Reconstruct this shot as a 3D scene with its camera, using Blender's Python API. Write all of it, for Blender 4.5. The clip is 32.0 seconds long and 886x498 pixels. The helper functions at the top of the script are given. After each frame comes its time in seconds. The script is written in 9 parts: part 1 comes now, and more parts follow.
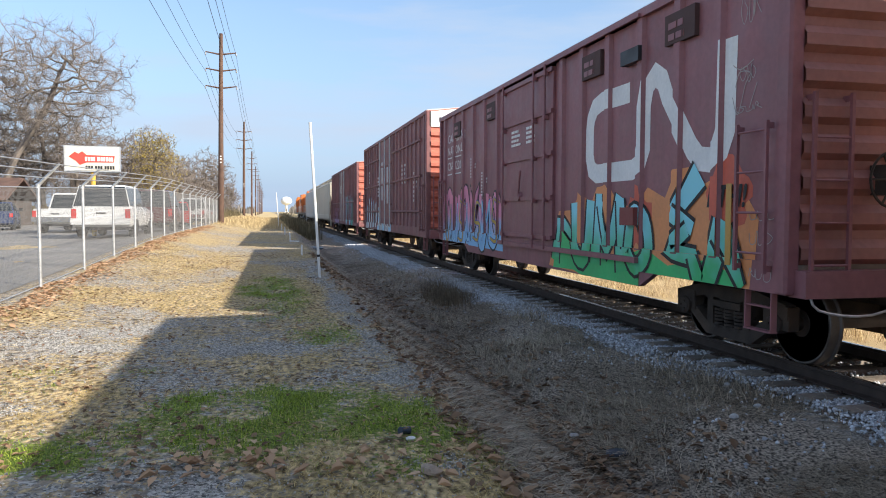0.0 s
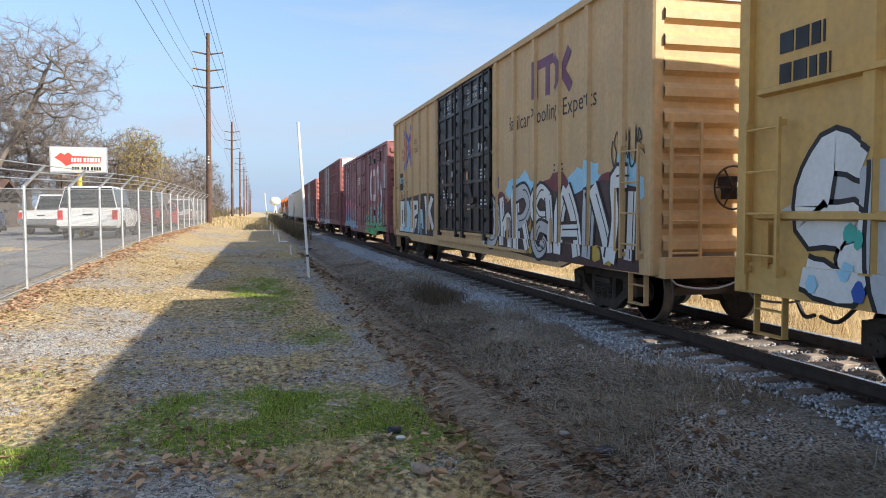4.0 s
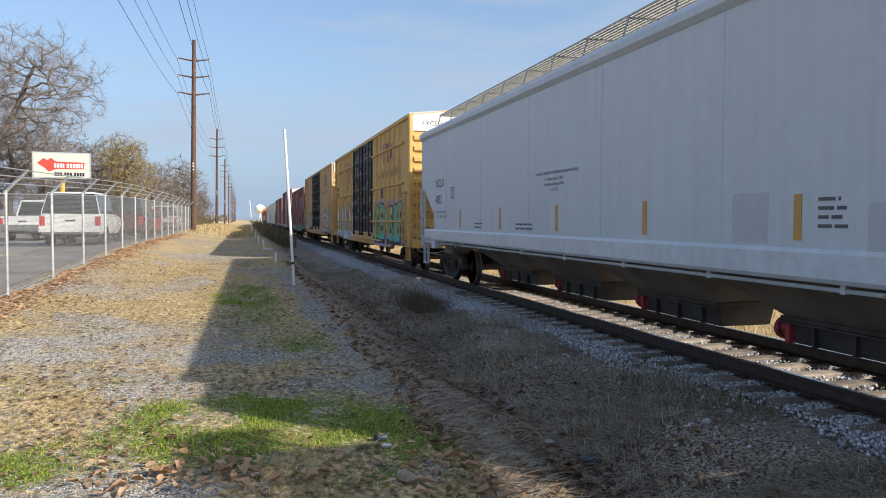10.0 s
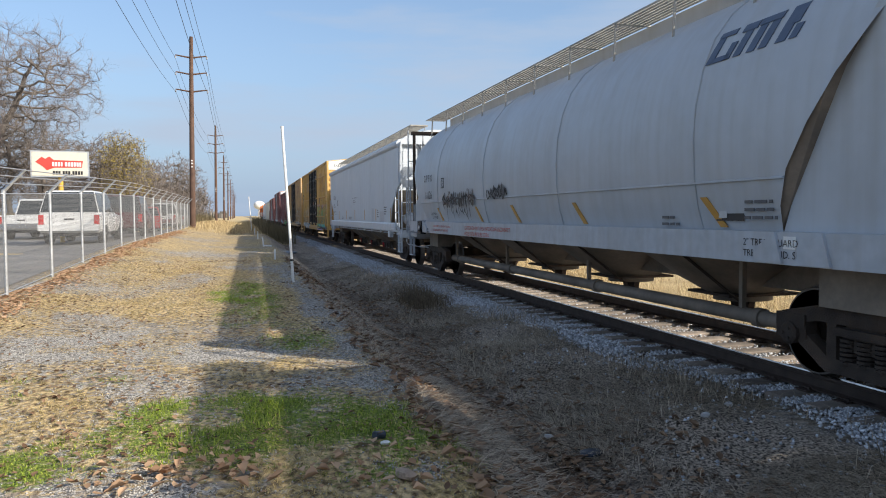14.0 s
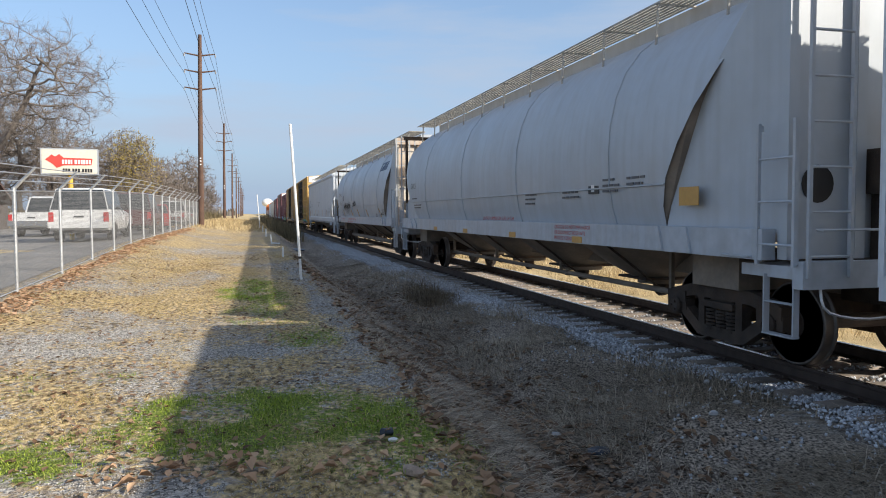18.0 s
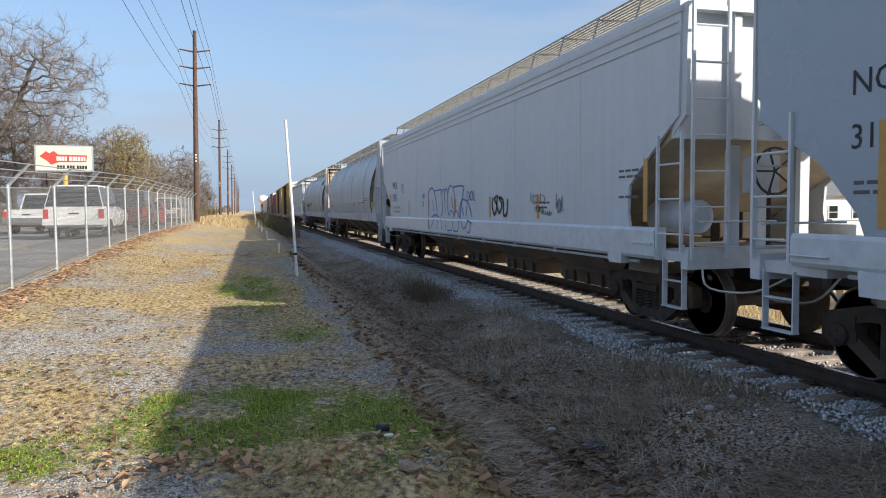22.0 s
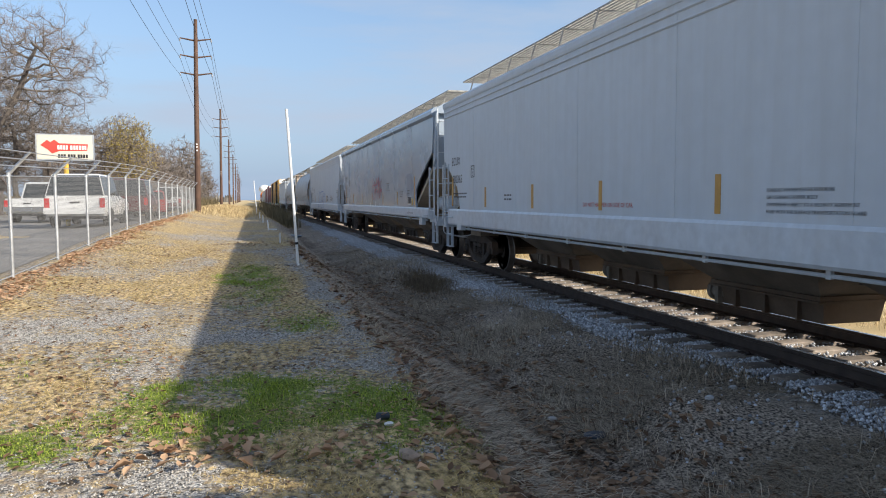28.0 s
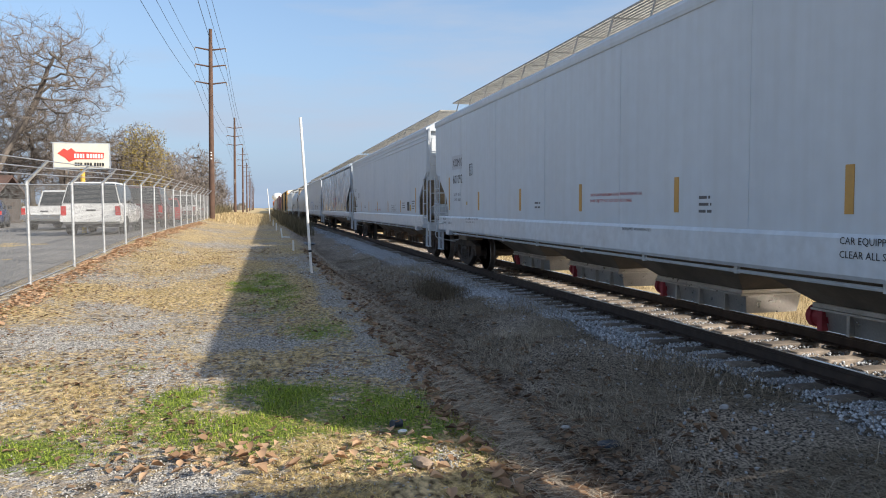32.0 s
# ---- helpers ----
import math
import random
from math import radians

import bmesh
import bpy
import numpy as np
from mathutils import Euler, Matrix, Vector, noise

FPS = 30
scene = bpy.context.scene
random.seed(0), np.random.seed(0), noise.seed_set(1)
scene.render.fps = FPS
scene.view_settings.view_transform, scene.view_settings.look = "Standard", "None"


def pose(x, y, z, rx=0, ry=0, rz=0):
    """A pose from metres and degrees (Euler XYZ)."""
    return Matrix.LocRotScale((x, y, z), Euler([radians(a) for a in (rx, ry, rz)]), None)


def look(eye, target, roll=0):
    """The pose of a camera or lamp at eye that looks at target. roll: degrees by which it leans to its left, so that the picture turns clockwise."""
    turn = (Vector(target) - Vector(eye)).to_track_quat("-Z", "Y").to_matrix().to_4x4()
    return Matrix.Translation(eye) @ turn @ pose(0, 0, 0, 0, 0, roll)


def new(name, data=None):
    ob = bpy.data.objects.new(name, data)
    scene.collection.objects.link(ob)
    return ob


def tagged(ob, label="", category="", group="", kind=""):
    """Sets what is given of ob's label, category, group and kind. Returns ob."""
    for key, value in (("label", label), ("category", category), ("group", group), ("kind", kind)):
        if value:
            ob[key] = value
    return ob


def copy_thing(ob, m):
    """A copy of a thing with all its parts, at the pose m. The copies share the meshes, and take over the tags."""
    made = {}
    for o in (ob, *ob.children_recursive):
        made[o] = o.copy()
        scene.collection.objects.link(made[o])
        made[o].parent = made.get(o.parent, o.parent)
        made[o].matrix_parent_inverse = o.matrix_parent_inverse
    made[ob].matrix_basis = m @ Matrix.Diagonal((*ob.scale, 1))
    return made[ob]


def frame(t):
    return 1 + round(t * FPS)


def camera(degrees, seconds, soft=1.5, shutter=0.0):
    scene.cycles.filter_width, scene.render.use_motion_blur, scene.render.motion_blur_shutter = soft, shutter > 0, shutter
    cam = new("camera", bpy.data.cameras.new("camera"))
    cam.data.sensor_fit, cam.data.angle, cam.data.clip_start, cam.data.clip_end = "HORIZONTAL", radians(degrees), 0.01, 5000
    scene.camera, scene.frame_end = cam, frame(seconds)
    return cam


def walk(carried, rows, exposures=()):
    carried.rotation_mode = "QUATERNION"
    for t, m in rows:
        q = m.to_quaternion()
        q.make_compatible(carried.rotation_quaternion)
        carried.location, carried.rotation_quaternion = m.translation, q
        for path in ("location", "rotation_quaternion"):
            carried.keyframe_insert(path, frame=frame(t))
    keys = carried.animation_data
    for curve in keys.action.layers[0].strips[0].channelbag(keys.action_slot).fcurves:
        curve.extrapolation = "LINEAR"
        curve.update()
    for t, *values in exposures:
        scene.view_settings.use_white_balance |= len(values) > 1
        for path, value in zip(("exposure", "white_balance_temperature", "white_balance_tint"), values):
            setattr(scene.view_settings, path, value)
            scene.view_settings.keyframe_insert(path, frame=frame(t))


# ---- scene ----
EXPO = [(0, 0.80), (3, 0.78), (7, 0.74), (9, 0.56), (12, 0.48), (32, 0.52)]
cam = camera(62.00, 32.0, soft=1.0)
walk(cam, [
    (0, pose(-0.011, 0.002, 1.641, 87.137, -0.168, -13.242)),
    (0.5, pose(-0.033, -0.015, 1.641, 87.204, -0.506, -13.577)),
    (1, pose(-0.019, -0.008, 1.635, 87.302, -0.318, -13.720)),
    (1.5, pose(-0.008, 0.001, 1.643, 87.326, -0.110, -13.721)),
    (2, pose(-0.005, 0.002, 1.640, 87.396, -0.033, -13.732)),
    (2.5, pose(-0.005, 0.010, 1.639, 87.314, -0.023, -13.764)),
    (3, pose(-0.003, 0.011, 1.635, 87.225, 0.010, -13.885)),
    (3.5, pose(-0.005, 0.000, 1.639, 87.071, 0.112, -14.005)),
    (5.5, pose(-0.003, -0.001, 1.637, 87.250, 0.261, -14.272)),
    (6, pose(-0.008, 0.002, 1.638, 87.330, 0.224, -14.585)),
    (6.5, pose(0.000, 0.011, 1.635, 87.364, 0.189, -14.912)),
    (7, pose(-0.005, 0.007, 1.641, 87.375, 0.081, -15.326)),
    (7.5, pose(-0.004, 0.009, 1.631, 87.539, -0.034, -15.679)),
    (8, pose(-0.002, -0.003, 1.638, 87.673, -0.088, -15.778)),
    (8.5, pose(-0.002, -0.002, 1.634, 87.859, -0.179, -15.667)),
    (9, pose(-0.007, 0.020, 1.623, 87.908, -0.241, -15.463)),
    (9.5, pose(-0.012, 0.010, 1.628, 87.894, -0.264, -15.293)),
    (10, pose(-0.019, -0.000, 1.628, 87.774, -0.230, -15.199)),
    (10.5, pose(-0.023, 0.003, 1.624, 87.658, -0.219, -15.132)),
    (11, pose(-0.018, -0.008, 1.629, 87.562, -0.040, -14.993)),
    (11.5, pose(-0.010, -0.003, 1.633, 87.456, 0.112, -14.812)),
    (12, pose(-0.009, -0.008, 1.640, 87.355, 0.188, -14.709)),
    (12.5, pose(0.009, 0.003, 1.638, 87.213, 0.336, -14.654)),
    (13, pose(0.001, -0.005, 1.646, 87.236, 0.328, -14.786)),
    (13.5, pose(-0.000, -0.011, 1.642, 87.317, 0.292, -15.042)),
    (14, pose(0.001, -0.005, 1.645, 87.352, 0.317, -15.233)),
    (14.5, pose(0.008, 0.001, 1.639, 87.395, 0.339, -15.212)),
    (16.5, pose(0.004, 0.005, 1.639, 87.577, 0.295, -14.679)),
    (17, pose(0.006, 0.005, 1.642, 87.448, 0.297, -14.665)),
    (17.5, pose(0.001, -0.004, 1.644, 87.334, 0.272, -14.646)),
    (18, pose(-0.000, -0.007, 1.642, 87.189, 0.254, -14.633)),
    (18.5, pose(0.004, 0.012, 1.633, 87.029, 0.324, -14.587)),
    (19, pose(0.021, 0.014, 1.638, 86.835, 0.531, -14.607)),
    (19.5, pose(0.018, 0.004, 1.644, 86.748, 0.507, -14.786)),
    (20, pose(0.010, 0.005, 1.642, 86.669, 0.484, -14.856)),
    (20.5, pose(0.013, -0.001, 1.643, 86.604, 0.529, -14.807)),
    (21, pose(0.015, 0.003, 1.639, 86.675, 0.563, -14.750)),
    (21.5, pose(0.012, -0.001, 1.642, 86.803, 0.522, -14.787)),
    (22, pose(0.007, -0.000, 1.636, 86.893, 0.396, -14.932)),
    (22.5, pose(0.003, 0.011, 1.633, 86.907, 0.248, -15.069)),
    (23, pose(0.008, 0.017, 1.628, 86.902, 0.290, -15.018)),
    (23.5, pose(0.006, 0.001, 1.637, 86.877, 0.311, -14.834)),
    (24, pose(0.005, -0.001, 1.636, 86.853, 0.190, -14.565)),
    (24.5, pose(0.004, -0.003, 1.637, 86.740, 0.123, -14.394)),
    (25, pose(0.004, -0.011, 1.638, 86.728, 0.168, -14.358)),
    (25.5, pose(0.007, -0.001, 1.625, 86.774, 0.083, -14.479)),
    (27.5, pose(0.015, 0.009, 1.625, 86.201, 0.222, -14.857)),
    (28, pose(0.013, 0.010, 1.625, 86.143, 0.233, -14.831)),
    (28.5, pose(0.011, -0.004, 1.627, 86.099, 0.285, -14.708)),
    (29, pose(0.001, -0.011, 1.626, 86.145, 0.172, -14.554)),
    (29.5, pose(-0.003, -0.014, 1.633, 86.158, 0.300, -14.359)),
    (30, pose(0.007, -0.005, 1.636, 86.272, 0.417, -14.163)),
    (30.5, pose(0.004, -0.015, 1.637, 86.501, 0.280, -14.075)),
    (31, pose(0.005, -0.018, 1.639, 86.549, 0.261, -14.048)),
    (31.5, pose(0.000, -0.015, 1.639, 86.568, 0.274, -14.043)),
    (32, pose(0.000, -0.006, 1.628, 86.757, 0.211, -13.865)),
], exposures=EXPO)

# how far the train has rolled, in metres, at each second
TRAVEL = [
    (0, 0.00), (0.5, 2.78), (1, 5.56), (1.5, 8.35), (2, 11.14), (2.5, 13.94), (3, 16.75), (3.5, 19.57), (5.5,
    30.89), (6, 33.72), (6.5, 36.56), (7, 39.42), (7.5, 42.28), (8, 45.14), (8.5, 47.98), (9, 50.82), (9.5,
    53.66), (10, 56.49), (10.5, 59.30), (11, 62.11), (11.5, 64.91), (12, 67.69), (12.5, 70.45), (13, 73.21),
    (13.5, 75.96), (14, 78.71), (14.5, 81.46), (16.5, 92.51), (17, 95.28), (17.5, 98.06), (18, 100.85), (18.5,
    103.64), (19, 106.44), (19.5, 109.24), (20, 112.03), (20.5, 114.82), (21, 117.60), (21.5, 120.37), (22,
    123.14), (22.5, 125.92), (23, 128.71), (23.5, 131.50), (24, 134.28), (24.5, 137.07), (25, 139.84), (25.5,
    142.61), (27.5, 153.64), (28, 156.40), (28.5, 159.17), (29, 161.94), (29.5, 164.72), (30, 167.50), (30.5,
    170.29), (31, 173.07), (31.5, 175.84), (32, 178.62),
]

# ---- sky and sun ----
SUN_DIR = Vector((1.34, -1.21, 1.0)).normalized()
world = bpy.data.worlds.new("sky")
scene.world = world
world.use_nodes = True
wn, wl = world.node_tree.nodes, world.node_tree.links
wn.clear()
w_out = wn.new("ShaderNodeOutputWorld")
w_bg = wn.new("ShaderNodeBackground")
w_sky = wn.new("ShaderNodeTexSky")
w_sky.sky_type = "NISHITA"
w_sky.sun_disc = False
w_sky.sun_elevation = math.asin(SUN_DIR.z)
w_sky.sun_rotation = math.atan2(SUN_DIR.x, SUN_DIR.y)
w_sky.dust_density = 1.6
w_sky.ozone_density = 2.5
w_bg.inputs["Strength"].default_value = 0.14
# thin haze that whitens towards the horizon, and faint streaks of high cloud
w_tc = wn.new("ShaderNodeTexCoord")
w_sep = wn.new("ShaderNodeSeparateXYZ")
wl.new(w_tc.outputs["Generated"], w_sep.inputs[0])
w_haze = wn.new("ShaderNodeMapRange")
w_haze.interpolation_type = "SMOOTHSTEP"
w_haze.inputs[1].default_value, w_haze.inputs[2].default_value = -0.05, 0.36
w_haze.inputs[3].default_value, w_haze.inputs[4].default_value = 0.85, 0.12
wl.new(w_sep.outputs["Z"], w_haze.inputs[0])
w_map = wn.new("ShaderNodeMapping")
w_map.inputs["Scale"].default_value = (1.1, 1.1, 7.0)
wl.new(w_tc.outputs["Generated"], w_map.inputs[0])
w_cl = wn.new("ShaderNodeTexNoise")
w_cl.inputs["Scale"].default_value, w_cl.inputs["Detail"].default_value, w_cl.inputs["Roughness"].default_value = 2.2, 6.0, 0.55
wl.new(w_map.outputs[0], w_cl.inputs[0])
w_cr = wn.new("ShaderNodeMapRange")
w_cr.inputs[1].default_value, w_cr.inputs[2].default_value, w_cr.inputs[4].default_value = 0.44, 0.66, 0.8
wl.new(w_cl.outputs["Fac"], w_cr.inputs[0])
w_mx = wn.new("ShaderNodeMix")
w_mx.data_type = "RGBA"
w_mx.inputs[7].default_value = (1.72, 2.42, 3.62, 1)
wl.new(w_haze.outputs[0], w_mx.inputs[0])
wl.new(w_sky.outputs[0], w_mx.inputs[6])
w_mc = wn.new("ShaderNodeMix")
w_mc.data_type = "RGBA"
w_mc.inputs[7].default_value = (2.5, 2.95, 3.7, 1)
wl.new(w_cr.outputs[0], w_mc.inputs[0])
wl.new(w_mx.outputs[2], w_mc.inputs[6])
wl.new(w_mc.outputs[2], w_bg.inputs["Color"])
wl.new(w_bg.outputs[0], w_out.inputs["Surface"])

sun = new("sun", bpy.data.lights.new("sun", "SUN"))
sun.data.energy = 5.0
sun.data.angle = radians(0.55)
sun.data.color = (1.0, 0.93, 0.82)
sun.matrix_world = look(SUN_DIR * 50, (0, 0, 0))


# ---- geometry ----
class G:
    """Collects vertices and faces for one mesh."""

    def __init__(self):
        self.v, self.f, self.k, self.slot = [], [], [], 0

    def add(self, pts, faces):
        n = len(self.v)
        self.v.extend([tuple(p) for p in pts])
        self.f.extend([tuple(i + n for i in q) for q in faces])
        self.k.extend([self.slot] * len(faces))
        return self

    def use(self, slot):
        self.slot = slot
        return self

    def lathe(self, profile, n=24, m=None):
        """Turns a profile of (x, radius) about the x axis."""
        rings = []
        for x, r in profile:
            ring = [Vector((x, r * math.cos(2 * math.pi * i / n), r * math.sin(2 * math.pi * i / n))) for i in range(n)]
            rings.append([m @ p for p in ring] if m is not None else ring)
        return self.loft(rings)

    def box(self, x0, x1, y0, y1, z0, z1, m=None):
        p = [Vector((x, y, z)) for x in (x0, x1) for y in (y0, y1) for z in (z0, z1)]
        if m is not None:
            p = [m @ q for q in p]
        return self.add(p, [(0, 1, 3, 2), (4, 6, 7, 5), (0, 4, 5, 1), (2, 3, 7, 6), (0, 2, 6, 4), (1, 5, 7, 3)])

    def loft(self, rings, caps=True):
        k = len(rings[0])
        faces = []
        for a in range(len(rings) - 1):
            for i in range(k):
                j = (i + 1) % k
                faces.append((a * k + i, a * k + j, (a + 1) * k + j, (a + 1) * k + i))
        if caps:
            faces.append(tuple(range(k))[::-1])
            faces.append(tuple(range((len(rings) - 1) * k, len(rings) * k)))
        return self.add([p for r in rings for p in r], faces)

    def tube(self, pts, r, n=6, caps=True):
        pts = [Vector(p) for p in pts]
        rs = r if isinstance(r, (list, tuple)) else [r] * len(pts)
        rings = []
        for i, p in enumerate(pts):
            d = (pts[min(i + 1, len(pts) - 1)] - pts[max(i - 1, 0)]).normalized()
            a = d.orthogonal().normalized() if abs(d.z) > 0.99 else d.cross(Vector((0, 0, 1))).normalized()
            b = d.cross(a)
            rings.append([p + (a * math.cos(2 * math.pi * k / n) + b * math.sin(2 * math.pi * k / n)) * rs[i] for k in range(n)])
        return self.loft(rings, caps)

    def prism(self, outline, vec):
        vec = Vector(vec)
        return self.loft([[Vector(p) for p in outline], [Vector(p) + vec for p in outline]])

    def mesh(self, name, mat, smooth=False):
        me = bpy.data.meshes.new(name)
        me.from_pydata(self.v, [], self.f)
        if len(self.v) < 30000:
            bm = bmesh.new()
            bm.from_mesh(me)
            bmesh.ops.recalc_face_normals(bm, faces=bm.faces)
            bm.to_mesh(me)
            bm.free()
        for one in (mat if isinstance(mat, (list, tuple)) else [mat]):
            me.materials.append(one)
        if any(self.k):
            me.polygons.foreach_set("material_index", self.k)
        if smooth:
            me.shade_smooth()
            me.set_sharp_from_angle(angle=radians(35))
        return me


def part(name, g, mat, parent=None, label="", smooth=False, kind=""):
    ob = new(name, g.mesh(name, mat, smooth) if isinstance(g, G) else g)
    ob.parent = parent
    if label:
        ob["label"] = label
    if kind:
        ob["kind"] = kind
    return ob


def thing(name, label, category, group="", m=None):
    ob = tagged(new(name), label, category, group)
    if m is not None:
        ob.matrix_basis = m
    return ob


# ---- materials ----
def material(name, color, rough=0.6, metal=0.0, vary=0.18, scale=6.0, streak=0.0, dirt=None, dirt_amount=0.0,
             bump=0.0, bump_scale=60.0, fine=0.1, per_object=0.0, per_island=0.0):
    m = bpy.data.materials.new(name)
    m.use_nodes = True
    n, l = m.node_tree.nodes, m.node_tree.links
    b = n["Principled BSDF"]
    b.inputs["Roughness"].default_value = rough
    b.inputs["Metallic"].default_value = metal
    tc = n.new("ShaderNodeTexCoord")

    def noise_at(s, stretch=(1, 1, 1), detail=4.0):
        mp = n.new("ShaderNodeMapping")
        mp.inputs["Scale"].default_value = stretch
        l.new(tc.outputs["Object"], mp.inputs[0])
        t = n.new("ShaderNodeTexNoise")
        t.inputs["Scale"].default_value = s
        t.inputs["Detail"].default_value = detail
        l.new(mp.outputs[0], t.inputs[0])
        return t.outputs["Fac"]

    def mixed(fac, a, c, kind="MIX"):
        x = n.new("ShaderNodeMix")
        x.data_type, x.blend_type = "RGBA", kind
        for slot, val in ((0, fac), (6, a), (7, c)):
            if isinstance(val, (int, float)):
                x.inputs[slot].default_value = val
            elif isinstance(val, tuple):
                x.inputs[slot].default_value = (*val, 1) if len(val) == 3 else val
            else:
                l.new(val, x.inputs[slot])
        return x.outputs[2]

    def ramp(fac, lo, hi, a=0.0, c=1.0):
        r = n.new("ShaderNodeMapRange")
        r.inputs[1].default_value, r.inputs[2].default_value = lo, hi
        r.inputs[3].default_value, r.inputs[4].default_value = a, c
        l.new(fac, r.inputs[0])
        return r.outputs[0]

    lo = tuple(c * (1 - vary) for c in color)
    hi = tuple(min(1, c * (1 + vary)) for c in color)
    col = mixed(ramp(noise_at(scale), 0.3, 0.7), lo, hi)
    if fine:
        g = ramp(noise_at(scale * 9, detail=2.0), 0.25, 0.75, 1 - fine, 1 + fine)
        col = mixed(1.0, col, g, "MULTIPLY")
    if streak:
        s = ramp(noise_at(3.0, (1, 2.2, 0.12)), 0.42, 0.72, 0.0, streak)
        col = mixed(s, col, dirt or tuple(c * 0.45 for c in color))
    if dirt_amount:
        d = ramp(noise_at(1.3, detail=8.0), 0.5, 0.75, 0.0, dirt_amount)
        col = mixed(d, col, dirt or tuple(c * 0.4 for c in color))
    for amount, source in ((per_object, "obj"), (per_island, "isl")):
        if amount:
            if source == "obj":
                r = n.new("ShaderNodeObjectInfo").outputs["Random"]
            else:
                r = n.new("ShaderNodeNewGeometry").outputs["Random Per Island"]
            col = mixed(1.0, col, ramp(r, 0, 1, 1 - amount, 1 + amount), "MULTIPLY")
    l.new(col, b.inputs["Base Color"])
    rr = ramp(noise_at(scale * 2), 0.3, 0.7, max(0.05, rough - 0.1), min(1, rough + 0.1))
    l.new(rr, b.inputs["Roughness"])
    if bump:
        bp = n.new("ShaderNodeBump")
        bp.inputs["Strength"].default_value = bump
        bp.inputs["Distance"].default_value = 0.02
        l.new(noise_at(bump_scale, detail=3.0), bp.inputs["Height"])
        l.new(bp.outputs[0], b.inputs["Normal"])
    return m


M_STEEL = material("rail_steel", (0.055, 0.038, 0.03), 0.65, 0.3, 0.3, 8)
M_RAILTOP = material("polished_rail", (0.45, 0.42, 0.4), 0.25, 1.0, 0.15, 5)
M_TIE = material("weathered_tie", (0.23, 0.19, 0.155), 0.85, 0, 0.35, 5, per_object=0.3, bump=0.5)
M_BALLAST = material("ballast", (0.48, 0.49, 0.51), 0.85, 0, 0.3, 14, per_island=0.5, bump=0.4)
M_ASPHALT = material("old_asphalt", (0.20, 0.19, 0.175), 0.85, 0, 0.25, 0.6, dirt=(0.30, 0.27, 0.235), dirt_amount=0.7, bump=0.4, bump_scale=90)
M_GALV = material("galvanised_steel", (0.5, 0.51, 0.52), 0.45, 0.7, 0.15, 12)
M_WALKWAY = material("weathered_grating", (0.42, 0.40, 0.36), 0.8, 0.2, 0.25, 8)
M_WOODPOLE = material("creosoted_pole", (0.11, 0.062, 0.042), 0.85, 0, 0.3, 3, streak=0.5)
M_WHITEPLASTIC = material("white_plastic", (0.75, 0.75, 0.73), 0.5, 0, 0.08, 4, streak=0.25, dirt=(0.35, 0.32, 0.28))
M_TRUCK = material("bogie_grime", (0.05, 0.036, 0.027), 0.9, 0.0, 0.4, 6, dirt=(0.13, 0.08, 0.05), dirt_amount=0.8, bump=0.5)
M_WHEEL = material("wheel_steel", (0.09, 0.065, 0.05), 0.7, 0.1, 0.35, 5)
M_TREAD = material("wheel_tread", (0.17, 0.15, 0.135), 0.5, 0.7, 0.2, 8)
M_CNBROWN = material("brown_car_paint", (0.265, 0.105, 0.115), 0.5, 0, 0.15, 1.5, streak=0.35, dirt=(0.17, 0.075, 0.075))
M_BROWN2 = material("oxide_car_paint", (0.24, 0.10, 0.10), 0.6, 0, 0.2, 1.5, streak=0.4, dirt=(0.10, 0.05, 0.04))
M_YELLOW = material("ochre_car_paint", (0.58, 0.385, 0.19), 0.6, 0, 0.10, 1.3, streak=0.45, dirt=(0.44, 0.28, 0.13))
M_YELLOW2 = material("yellow_car_paint", (0.60, 0.37, 0.115), 0.6, 0, 0.10, 1.3, streak=0.4, dirt=(0.5, 0.30, 0.09))
M_BLACKDOOR = material("black_door_paint", (0.018, 0.018, 0.02), 0.5, 0, 0.3, 2, streak=0.3, dirt=(0.05, 0.045, 0.04))
M_HOPWHITE = material("white_hopper_paint", (0.55, 0.59, 0.63), 0.5, 0, 0.04, 0.5, streak=0.17, fine=0.03, dirt=(0.40, 0.385, 0.35))
M_HOPGREY = material("grey_hopper_paint", (0.425, 0.46, 0.495), 0.45, 0, 0.06, 0.6, streak=0.26, fine=0.03, dirt=(0.3, 0.285, 0.265), dirt_amount=0.25)
M_HOPCREAM = material("cream_hopper_paint", (0.55, 0.52, 0.44), 0.55, 0, 0.1, 0.8, streak=0.4, dirt=(0.3, 0.24, 0.17))
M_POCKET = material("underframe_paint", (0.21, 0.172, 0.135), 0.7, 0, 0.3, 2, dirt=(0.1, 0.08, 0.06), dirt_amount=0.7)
M_HOPWHITE2 = material("white_sill_paint", (0.57, 0.61, 0.65), 0.4, 0, 0.06, 0.8, streak=0.15, dirt=(0.4, 0.37, 0.33))
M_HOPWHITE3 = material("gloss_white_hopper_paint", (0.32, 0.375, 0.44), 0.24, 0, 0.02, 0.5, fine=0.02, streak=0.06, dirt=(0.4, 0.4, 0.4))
M_HOPGREY2 = material("grey_sill_paint", (0.43, 0.46, 0.495), 0.45, 0, 0.08, 0.8, streak=0.3, dirt=(0.3, 0.27, 0.24))

# ---- ground ----
TRACK_X, RAIL_Z = 6.54, -0.035


def smooth01(a, b, x):
    t = min(1.0, max(0.0, (x - a) / (b - a)))
    return t * t * (3 - 2 * t)


